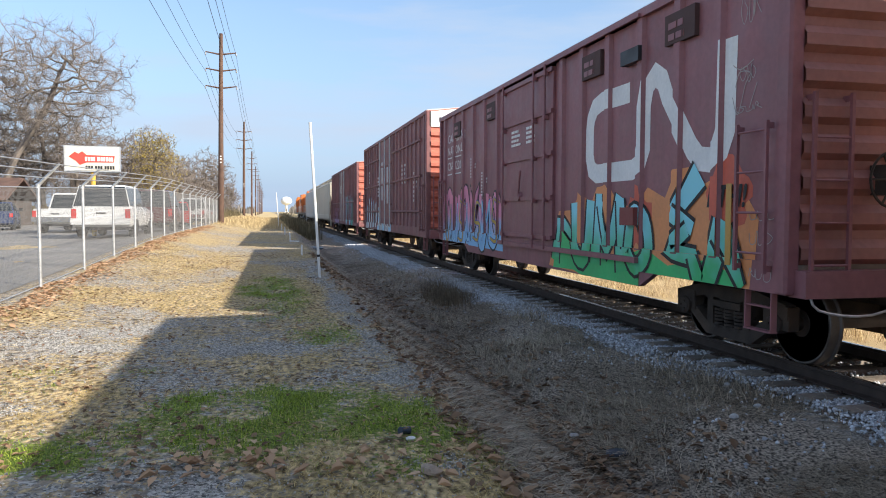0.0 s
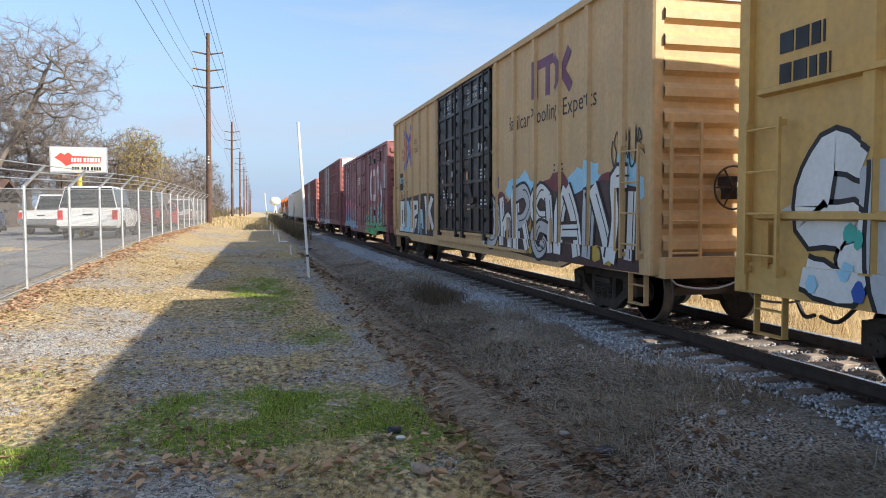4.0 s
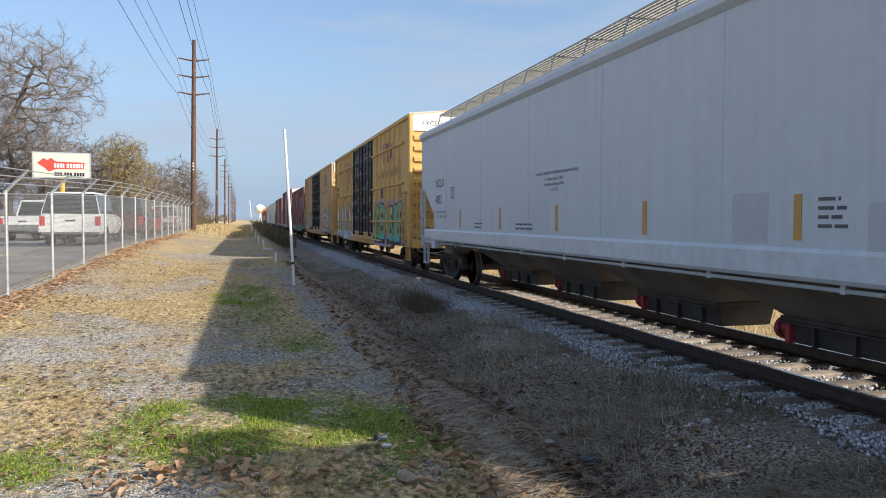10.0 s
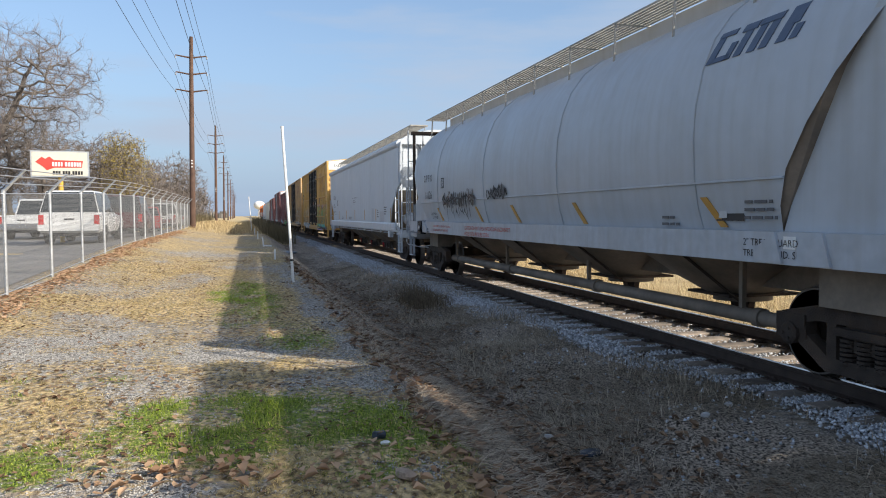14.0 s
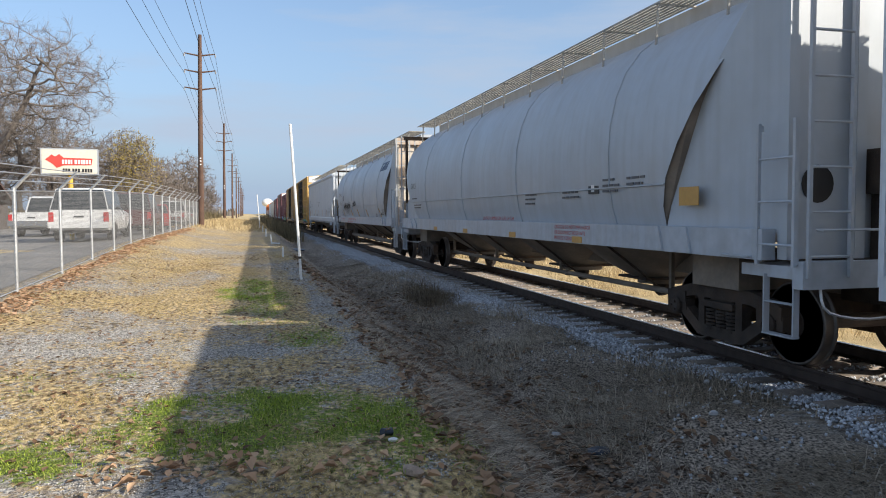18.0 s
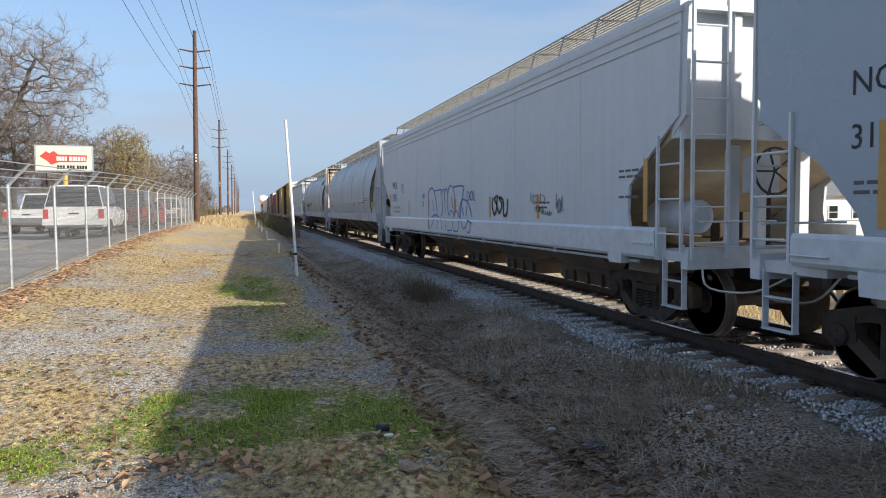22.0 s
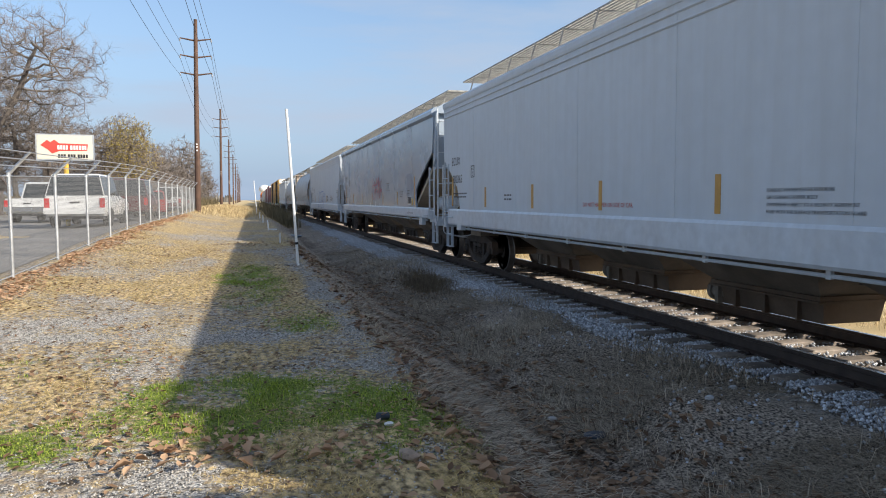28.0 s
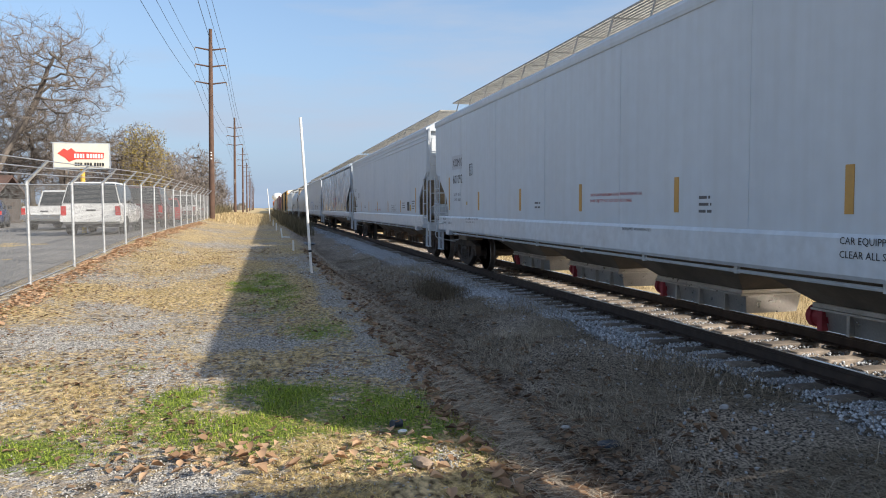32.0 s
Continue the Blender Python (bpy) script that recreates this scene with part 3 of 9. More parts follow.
# tall dead grass across the track and at the far end of the verge
y = RS.uniform(-6, 75, 80000)
x = 8.9 + np.abs(RS.normal(0, 3.0, len(y))) + 0.5 * np.sin(y * 0.9)
xa, ya = keep(x, y, np.clip(2.0 * patchy(x, y, 1.9, 11) - 0.35, 0.08, 1))
leaf_blades("tall_dry_grass", xa, ya, RS.uniform(0.25, 1.0, len(xa)) * (0.5 + 0.8 * patchy(xa, ya, 2.6, 12)) * np.clip((xa - 8.5) / 1.2, 0.3, 1), RS.uniform(0.004, 0.010, len(xa)), RS.uniform(0.3, 0.9, len(xa)), M_GOLD, "tall golden dead grass beyond the track", flat=0.42)
y = RS.uniform(50, 130, 26000)
x = RS.uniform(-7, 3.3, len(y))
leaf_blades("far_dry_grass", x, y, RS.uniform(0.1, 0.42, len(x)) * np.clip((y - 46) / 14, 0.15, 1), RS.uniform(0.012, 0.03, len(x)), RS.uniform(0.2, 0.7, len(x)), M_GOLD, "tall golden grass at the end of the verge")


# ---- track ----
def rail(x):
    g = G()
    pts = [(-0.07, -0.17), (0.07, -0.17), (0.07, -0.155), (0.012, -0.135), (0.012, -0.045), (0.036, -0.035),
           (0.036, -0.004), (0.03, 0), (-0.03, 0), (-0.036, -0.004), (-0.036, -0.035), (-0.012, -0.045), (-0.012, -0.135), (-0.07, -0.155)]
    g.loft([[Vector((x + a, yy, RAIL_Z + b)) for a, b in pts] for yy in (-150, 0, 60, 900)])
    return g


track = tagged(new("railway_track"), "single railway track on grey ballast with weathered wooden ties", "railway track", kind="structure")
for sx in (-1, 1):
    r_ob = part("rail", rail(TRACK_X + sx * 0.7535), M_STEEL, track, "rusty steel rail with a worn bright head")
    g = G()
    g.box(TRACK_X + sx * 0.7535 - 0.028, TRACK_X + sx * 0.7535 + 0.028, -150, 900, RAIL_Z - 0.002, RAIL_Z + 0.0015)
    part("rail_head", g, M_RAILTOP, r_ob)


def tie_mesh(seed):
    rnd = random.Random(seed)
    g = G()
    n = 6
    rings = []
    for i in range(n):
        x = -1.3 + 2.6 * i / (n - 1)
        w, t = 0.115 + rnd.uniform(-0.008, 0.006), rnd.uniform(-0.008, 0.004)
        rings.append([Vector((x, -w, -0.16)), Vector((x, -w, t - 0.015)), Vector((x, -w + 0.015, t)), Vector((x, w - 0.015, t)), Vector((x, w, t - 0.015)), Vector((x, w, -0.16))])
    return g.loft(rings).mesh("tie", M_TIE)


TIES = [tie_mesh(s) for s in range(5)]
rnd_t = random.Random(3)
for i in range(300):
    t_ob = new("tie", TIES[i % 5])
    t_ob.parent = track
    t_ob.matrix_basis = pose(TRACK_X + rnd_t.uniform(-0.06, 0.06), -4 + i * 0.52, RAIL_Z - 0.175 + rnd_t.uniform(-0.012, 0.004), 0, 0, rnd_t.uniform(-1.5, 1.5))
g = G()
for i in range(700):
    yy = 152 + i * 0.52
    g.box(TRACK_X - 1.3, TRACK_X + 1.3, yy - 0.11, yy + 0.11, RAIL_Z - 0.3, RAIL_Z - 0.178)
for i in range(130):
    yy = -130 + i * 0.52 + 58
    g.box(TRACK_X - 1.3, TRACK_X + 1.3, yy - 0.11, yy + 0.11, RAIL_Z - 0.3, RAIL_Z - 0.178) if yy < -4.5 else None
part("far_ties", g, M_TIE, track, "weathered wooden ties", kind="stuff")
g = G()
for i in range(80):
    yy = -4 + i * 0.52
    for sx in (-1, 1):
        cx = TRACK_X + sx * 0.7535
        g.box(cx - 0.17, cx + 0.17, yy - 0.09, yy + 0.09, RAIL_Z - 0.178, RAIL_Z - 0.165)
        for dx in (-0.1, 0.1):
            g.box(cx + dx - 0.012, cx + dx + 0.012, yy - 0.012 + dx * 0.5, yy + 0.012 + dx * 0.5, RAIL_Z - 0.17, RAIL_Z - 0.135)
part("tie_plates", g, M_STEEL, track, "rusty tie plates and spikes", kind="stuff")
# ballast
x, y = scatter(60000, 4.45, 8.6, -3, 60, 1.5)
xs, ys = scatter(60000, 4.3, 5.85, 2, 45, 1.35)
x, y = np.concatenate([x, xs]), np.concatenate([y, ys])
edge_in = np.abs(x - TRACK_X)
xa, ya = keep(x, y, np.where(x < TRACK_X, np.clip(0.35 + 2.2 * (x - ballast_edge(x, y)), 0.02, 1), np.clip(1.35 - np.maximum(0, edge_in - 1.45) * 1.25 * (0.7 + 0.6 * patchy(x, y, 1.6, 41)), 0, 1)))
zb = height(xa, ya) + 0.05 * np.clip((1.9 - np.abs(xa - TRACK_X)) / 0.6, 0, 1)
stones("ballast", xa, ya, RS.uniform(0.022, 0.055, len(xa)), M_BALLAST, "grey crushed stone ballast", 0.2, zb)
x, y = scatter(900, 3.4, 4.9, 3, 40, 1.5)
stones("strayed_ballast", x, y, RS.uniform(0.02, 0.06, len(x)), M_BALLAST, "ballast stones strayed down the bank", 0.3)
# ---- lettering and painted shapes on car sides ----
def glyphs(body, size, bold=0.0, shear=0.0, spacing=1.0):
    """The flat outline of a line of text, as points (right, up) and faces."""
    cu = bpy.data.curves.new("letters", "FONT")
    cu.body, cu.size, cu.offset, cu.shear, cu.resolution_u, cu.space_character = body, size, bold, shear, 2, spacing
    ob = new("letters", cu)
    me = bpy.data.meshes.new_from_object(ob.evaluated_get(bpy.context.evaluated_depsgraph_get()))
    pts = [(v.co.x, v.co.y) for v in me.vertices]
    faces = [tuple(q.vertices) for q in me.polygons]
    bpy.data.objects.remove(ob)
    bpy.data.curves.remove(cu)
    bpy.data.meshes.remove(me)
    return pts, faces


def ribbon(path, width, closed=False):
    """A band of even width along a path of (right, up)."""
    n = len(path)
    pts, faces = [], []
    w = width if isinstance(width, (list, tuple)) else [width] * n
    for i, p in enumerate(path):
        a = Vector(path[(i - 1) % n] if closed or i else p)
        b = Vector(path[(i + 1) % n] if closed or i < n - 1 else p)
        d1 = (Vector(p) - a)
        d2 = (b - Vector(p))
        d1 = d1.normalized() if d1.length > 1e-6 else d2.normalized()
        d2 = d2.normalized() if d2.length > 1e-6 else d1
        t = (d1 + d2).normalized()
        k = 1 / max(0.5, t.dot(d1))
        nrm = Vector((-t.y, t.x)) * w[i] / 2 * k
        pts += [tuple(Vector(p) + nrm), tuple(Vector(p) - nrm)]
    for i in range(n if closed else n - 1):
        j = (i + 1) % n
        faces.append((2 * i, 2 * i + 1, 2 * j + 1, 2 * j))
    return pts, faces


def smooth_path(path, steps=6):
    out = []
    p = [Vector(q) for q in path]
    for i in range(len(p) - 1):
        a, b, c, d = p[max(i - 1, 0)], p[i], p[i + 1], p[min(i + 2, len(p) - 1)]
        for k in range(steps):
            t = k / steps
            out.append(tuple(0.5 * ((2 * b) + (c - a) * t + (2 * a - 5 * b + 4 * c - d) * t * t + (3 * b - a - 3 * c + d) * t ** 3)))
    out.append(tuple(p[-1]))
    return out


SILL = {}


def paint(name, shape, y, z, mat, car, ribs=(), x_in=-1.55, x_out=-1.605, lift=0.004, label=""):
    """Lays a flat painted shape on the car's left side; over a rib it lies on the rib's face."""
    pts, faces = shape
    bm = bmesh.new()
    vs = [bm.verts.new((0, y - a, z + b)) for a, b in pts]
    for q in faces:
        try:
            bm.faces.new([vs[i] for i in q])
        except ValueError:
            pass
    lo, hi = min((v.co.y for v in vs), default=0), max((v.co.y for v in vs), default=0)
    low, foot, belly = SILL.get(car.name, (None, None, None))
    if abs(x_in + 1.55) > 0.02:
        low = None
    if low:
        for cut in (low, foot + 0.004, foot + 0.004 - (belly[2] if belly else 0.2)):
            bmesh.ops.bisect_plane(bm, geom=bm.verts[:] + bm.edges[:] + bm.faces[:], plane_co=(0, 0, cut), plane_no=(0, 0, 1))
        for cut in (belly or ())[:2]:
            bmesh.ops.bisect_plane(bm, geom=bm.verts[:] + bm.edges[:] + bm.faces[:], plane_co=(0, cut, 0), plane_no=(0, 1, 0))
    for a, b in ribs:
        for c in (a, b):
            if lo < c < hi:
                bmesh.ops.bisect_plane(bm, geom=bm.verts[:] + bm.edges[:] + bm.faces[:], plane_co=(0, c, 0), plane_no=(0, 1, 0))
    g = G()
    for q in bm.faces:
        cy, cz = q.calc_center_median().y, q.calc_center_median().z
        if low and (cz < foot + 0.004 - (belly[2] if belly else 0.2) or cz < foot and not (belly and belly[1] < cy < belly[0])):
            continue
        x = -1.585 if low and cz < low else x_out if any(a < cy < b for a, b in ribs) else x_in
        g.add([(x - lift, v.co.y, v.co.z) for v in q.verts], [tuple(range(len(q.verts)))])
    bm.free()
    return part(name, g, mat, car, label)


def bars(car, y, z, w, lines, mat, x=-1.6, h=0.034, gap=0.09, seed=1):
    """Lines of small writing, too small to read, as plain bars."""
    rnd = random.Random(seed)
    g = G()
    for i in range(lines):
        ww = w * rnd.uniform(0.7, 1.0)
        zz = z - i * gap
        a = 0.0
        while a < ww:
            b = min(ww, a + rnd.uniform(0.08, 0.2))
            g.box(x - 0.004, x + 0.004, y - b, y - a, zz, zz + h)
            a = b + 0.035
    return part("small_writing", g, mat, car, "lines of small stencilled writing", kind="stuff")


def flat_paint(name, color, rough=0.55, vary=0.08):
    return material(name, color, rough, 0, vary, 2.0, fine=0.06)


P_BLACK = flat_paint("black_paint", (0.012, 0.012, 0.014))
P_WHITE = flat_paint("white_paint", (0.74, 0.74, 0.72))
P_REFLECT = flat_paint("amber_reflector", (0.52, 0.28, 0.06), 0.4)
P_RED = flat_paint("red_paint", (0.5, 0.05, 0.035))
P_BLUE = flat_paint("blue_paint", (0.03, 0.09, 0.4))
P_SKY = flat_paint("pale_blue_paint", (0.34, 0.62, 0.78))
P_TEAL = flat_paint("teal_paint", (0.06, 0.42, 0.34))
P_GREEN = flat_paint("green_paint", (0.06, 0.5, 0.16))
P_LIME = flat_paint("lime_green_paint", (0.22, 0.5, 0.12))
P_ORANGE = flat_paint("orange_paint", (0.74, 0.29, 0.11))
P_CORAL = flat_paint("coral_paint", (0.6, 0.12, 0.07))
P_LILAC = flat_paint("lilac_paint", (0.42, 0.27, 0.55))
P_SILVER = flat_paint("silver_paint", (0.46, 0.48, 0.5), 0.4)
P_MAROON = flat_paint("maroon_paint", (0.17, 0.03, 0.04))
P_PURPLE = flat_paint("dark_purple_paint", (0.16, 0.05, 0.11))
P_INK = flat_paint("dark_plum_paint", (0.05, 0.02, 0.025))
P_OCHRE = flat_paint("ochre_paint", (0.5, 0.33, 0.05))


def fade(name, low, high, z0, z1):
    """Sprayed paint that fades from one colour to another with the height."""
    m = bpy.data.materials.new(name)
    m.use_nodes = True
    n, l = m.node_tree.nodes, m.node_tree.links
    b = n["Principled BSDF"]
    b.inputs["Roughness"].default_value = 0.55
    tc, sp, mr, no, ad = (n.new("ShaderNode" + k) for k in ("TexCoord", "SeparateXYZ", "MapRange", "TexNoise", "Math"))
    l.new(tc.outputs["Object"], sp.inputs[0])
    l.new(tc.outputs["Object"], no.inputs[0])
    no.inputs["Scale"].default_value = 2.5
    ad.operation = "MULTIPLY_ADD"
    ad.inputs[1].default_value = 0.9
    l.new(no.outputs["Fac"], ad.inputs[0])
    l.new(sp.outputs["Z"], ad.inputs[2])
    mr.inputs[1].default_value, mr.inputs[2].default_value = z0 + 0.45, z1 + 0.45
    l.new(ad.outputs[0], mr.inputs[0])
    mx = n.new("ShaderNodeMix")
    mx.data_type = "RGBA"
    mx.inputs[6].default_value, mx.inputs[7].default_value = (*low, 1), (*high, 1)
    l.new(mr.outputs[0], mx.inputs[0])
    l.new(mx.outputs[2], b.inputs["Base Color"])
    return m


F_GREENBLUE = fade("green_to_blue_spray", (0.05, 0.46, 0.16), (0.28, 0.70, 0.78), 0.9, 1.75)
F_BLUEPINK = fade("blue_to_pink_spray", (0.26, 0.52, 0.76), (0.74, 0.26, 0.38), 1.15, 1.65)
F_WHITEBLUE = fade("white_to_blue_spray", (0.25, 0.45, 0.6), (0.62, 0.62, 0.6), 0.9, 1.5)
F_TEALLIME = fade("lime_to_teal_spray", (0.05, 0.42, 0.33), (0.16, 0.5, 0.16), 1.2, 1.9)


def blob(rnd, w, h, lobes=9):
    """An uneven round patch."""
    pts = []
    for i in range(lobes * 3):
        a = 2 * math.pi * i / (lobes * 3)
        r = 0.5 + 0.09 * math.sin(a * lobes / 2 + rnd.random() * 3) + rnd.uniform(-0.03, 0.03)
        pts.append((math.cos(a) * r * w, math.sin(a) * r * h))
    return pts, [tuple(range(len(pts)))]


def scrawl(car, y, z, w, h, count, fill, line, ribs, rnd, x_in, x_out, width=0.24, edge=0.07, name="graffiti", lift=0.006):
    """Interlocking bent strokes that fill a strip, each with a dark edge: sprayed shapes that spell nothing."""
    step = w / count
    for i in range(count):
        u = i * step + step * 0.2
        k = rnd.random()
        a, b = z + rnd.uniform(0, 0.12) * h, z + h * rnd.uniform(0.85, 1.05)
        s = step * 0.75
        if k < 0.3:
            path = [(u, b), (u + s * 0.1, a + 0.1 * h), (u + s * 0.6, a), (u + s * 0.9, b)]
        elif k < 0.55:
            path = [(u + s, b - 0.1 * h), (u + s * 0.3, b), (u, (a + b) / 2), (u + s * 0.8, (a + b) / 2 - 0.08 * h), (u + s * 0.7, a), (u - 0.1 * s, a + 0.05 * h)]
        elif k < 0.8:
            path = [(u, a), (u + s * 0.15, b), (u + s * 0.55, (a + b) / 2), (u + s * 0.95, b), (u + s, a)]
        else:
            path = [(u + s * 0.1, b), (u, a + 0.15 * h), (u + s * 0.5, a), (u + s, a + 0.4 * h), (u + s * 0.7, b), (u + s * 0.2, b - 0.1 * h)]
        path = smooth_path(path, 5)
        n = len(path)
        ws = [width * rnd.uniform(0.85, 1.1) * (0.75 + 0.5 * math.sin(math.pi * j / (n - 1))) for j in range(n)]
        up = lift + 0.002 * (i % 3)
        paint(name, ribbon(path, [q + 2 * edge for q in ws]), y, 0, line, car, ribs, x_in, x_out, up)
        f = fill[i % len(fill)] if isinstance(fill, (list, tuple)) else fill
        paint(name, ribbon(path, ws), y, 0, f, car, ribs, x_in, x_out, up + 0.001)


# ---- running gear ----
def wheelset_mesh():
    g = G()
    r = 0.457
    for s in (-1, 1):
        prof = [(0.64, 0.09), (0.68, 0.12), (0.70, 0.15), (0.735, 0.33), (0.69, 0.40), (0.685, r + 0.026), (0.70, r + 0.028)]
        g.use(0).lathe([(s * a, b) for a, b in prof], 32)
        g.use(1).lathe([(s * a, b) for a, b in ((0.70, r + 0.026), (0.716, r + 0.004), (0.81, r - 0.002), (0.822, r - 0.012), (0.822, r - 0.03))], 32)
        g.use(0).lathe([(s * a, b) for a, b in ((0.822, r - 0.03), (0.815, 0.39), (0.775, 0.37), (0.755, 0.2), (0.83, 0.15), (0.84, 0.09))], 32)
    g.use(0).tube([(-1.05, 0, 0), (1.05, 0, 0)], 0.082, 12)
    # chalk and wear marks that show the turning
    g.use(1).box(-0.826, -0.818, 0.30, 0.36, -0.05, 0.05)
    return g.mesh("wheelset", [M_WHEEL, M_TREAD], True)


def side_frame_mesh():
    g = G()

    def strip(pts, w, x0=1.0, x1=1.13):
        sh, fc = ribbon(pts, w)
        for q in fc:
            g.prism([(x0, sh[i][0], sh[i][1]) for i in q], (x1 - x0, 0, 0))

    strip([(-1.02, 0.60), (-0.55, 0.70), (0.55, 0.70), (1.02, 0.60)], 0.15)
    strip([(-0.95, 0.56), (-0.42, 0.22), (0.42, 0.22), (0.95, 0.56)], 0.14)
    for s in (-1, 1):
        strip([(s * 0.36, 0.24), (s * 0.36, 0.70)], 0.12)
        g.box(1.0, 1.15, s * 0.89 - 0.20, s * 0.89 + 0.20, 0.52, 0.66)
        g.box(1.01, 1.14, s * 1.05 - 0.05, s * 1.05 + 0.05, 0.40, 0.56)
        g.box(1.01, 1.14, s * 0.72 - 0.04, s * 0.72 + 0.04, 0.42, 0.56)
    return g.mesh("side_frame", M_TRUCK)


def spring_mesh():
    g = G()
    for dy in (-0.2, 0.0, 0.2):
        for i in range(6):
            z = 0.27 + i * 0.043
            g.lathe([(-0.013, 0.05), (-0.013, 0.085), (0.013, 0.085), (0.013, 0.05)], 12,
                    Matrix.Translation((1.07, dy, z)) @ Matrix.Rotation(radians(90), 4, "Y"))
    g.box(0.97, 1.17, -0.3, 0.3, 0.525, 0.60)
    return g.mesh("spring_nest", M_TRUCK)


def cap_mesh():
    g = G()
    g.lathe([(1.05, 0.06), (1.05, 0.115), (1.17, 0.115), (1.19, 0.09), (1.19, 0.03)], 16)
    for i in range(3):
        a = i * 2.1
        g.lathe([(1.18, 0.016), (1.205, 0.016)], 6, Matrix.Translation((0, 0.055 * math.cos(a), 0.055 * math.sin(a))))
    return g.mesh("bearing_cap", M_TRUCK)


def bolster_mesh():
    g = G()
    g.prism([(0, -0.2, 0.38), (0, 0.2, 0.38), (0, 0.22, 0.72), (0, -0.22, 0.72)], (1.1, 0, 0))
    g.prism([(0, -0.2, 0.38), (0, 0.2, 0.38), (0, 0.22, 0.72), (0, -0.22, 0.72)], (-1.1, 0, 0))
    g.tube([(-0.95, 0.55, 0.42), (0.95, 0.55, 0.42)], 0.05, 6)
    g.tube([(-0.95, -0.55, 0.42), (0.95, -0.55, 0.42)], 0.05, 6)
    return g.mesh("bogie", M_TRUCK)


def flipped(me, name):
    c = me.copy()
    c.name = name
    c.transform(Matrix.Scale(-1, 4, (1, 0, 0)))
    c.flip_normals()
    return c


GEAR = dict(wheel=wheelset_mesh(), frame=side_frame_mesh(), spring=spring_mesh(), cap=cap_mesh(), bolster=bolster_mesh())
GEAR["frame_l"], GEAR["spring_l"], GEAR["cap_l"] = (flipped(GEAR[k], k) for k in ("frame", "spring", "cap"))
WHEELSETS, TRAIN = [], []


def bogie(car, y):
    b = part("bogie", GEAR["bolster"], None, car, "grimy cast steel bogie")
    b.location = (0, y, 0)
    for end in ("", "_l"):
        part("side_frame", GEAR["frame" + end], None, b)
        part("spring_nest", GEAR["spring" + end], None, b)
        for dy in (-0.89, 0.89):
            part("bearing_cap", GEAR["cap" + end], None, b).location = (0, dy, 0.46)
    for dy in (-0.89, 0.89):
        w = part("wheelset", GEAR["wheel"], None, b, "worn steel wheelset with bright treads")
        w.location = (0, dy, 0.459)
        WHEELSETS.append((w, dy, y))


def coupler(car, h, s):
    """The draft gear, coupler, cut lever and air hose at one end."""
    g = G()
    g.box(-0.22, 0.22, s * (h - 0.9), s * (h + 0.12), 0.70, 1.05)
    g.box(-0.09, 0.09, s * (h + 0.1), s * (h + 0.55), 0.78, 0.97)
    g.prism([(-0.16, s * (h + 0.5), 0.72), (0.15, s * (h + 0.5), 0.72), (0.19, s * (h + 0.72), 0.72), (0.04, s * (h + 0.86), 0.72), (-0.05, s * (h + 0.7), 0.72), (-0.2, s * (h + 0.8), 0.72)], (0, 0, 0.3))
    part("coupler", g, M_TRUCK, car, "rusty knuckle coupler")
    g = G()
    g.tube(smooth_path3([(-1.35, s * (h + 0.05), 0.95), (-1.3, s * (h + 0.12), 0.72), (-0.7, s * (h + 0.15), 0.66), (-0.2, s * (h + 0.3), 0.9)]), 0.014, 5)
    part("cut_lever", g, M_GALV, car)
    g = G()
    g.tube(smooth_path3([(0.28, s * (h + 0.1), 0.75), (0.3, s * (h + 0.35), 0.55), (0.25, s * (h + 0.6), 0.32), (0.2, s * (h + 0.84), 0.36)]), 0.028, 6)
    part("air_hose", g, P_BLACK, car)


def smooth_path3(path, steps=4):
    p = [Vector(q) for q in path]
    out = []
    for i in range(len(p) - 1):
        a, b, c, d = p[max(i - 1, 0)], p[i], p[i + 1], p[min(i + 2, len(p) - 1)]
        for k in range(steps):
            t = k / steps
            out.append(0.5 * ((2 * b) + (c - a) * t + (2 * a - 5 * b + 4 * c - d) * t * t + (3 * b - a - 3 * c + d) * t ** 3))
    out.append(p[-1])
    return out


def rung(g, a, b, out, r=0.013):
    """A round grab iron that stands off the surface."""
    a, b, o = Vector(a), Vector(b), Vector(out)
    g.tube([a, a + o, b + o, b], r, 5)


def ladder(car, stiles, z0, z1, out, mat, step=0.42, name="ladder"):
    (xa, ya), (xb, yb) = stiles
    o = Vector(out)
    lad = G()
    for x, y in stiles:
        lad.box(x - 0.018 + o.x, x + 0.018 + o.x, y - 0.018 + o.y, y + 0.018 + o.y, z0, z1)
        for z in (z0 + 0.05, z1 - 0.05):
            lad.box(min(x, x + o.x) - 0.01, max(x, x + o.x) + 0.01, min(y, y + o.y) - 0.01, max(y, y + o.y) + 0.01, z - 0.03, z + 0.03)
    lad_ob = part(name, lad, mat, car)
    z = z0 + 0.2
    while z < z1 - 0.05:
        g = G()
        g.tube([(xa + o.x, ya + o.y, z), (xb + o.x, yb + o.y, z)], 0.014, 6)
        part("rung", g, mat, lad_ob)
        z += step


def step_iron(car, y, x, z0, z1, mat, w=0.42):
    g = G()
    for a in (y - w / 2, y + w / 2):
        g.box(x - 0.035, x + 0.035, a - 0.008, a + 0.008, z0, z1)
    g.box(x - 0.05, x + 0.05, y - w / 2, y + w / 2, z0, z0 + 0.015)
    g.box(x - 0.03, x + 0.03, y - w / 2, y + w / 2, (z0 + z1) / 2 + 0.02, (z0 + z1) / 2 + 0.035)
    part("sill_step", g, mat, car)


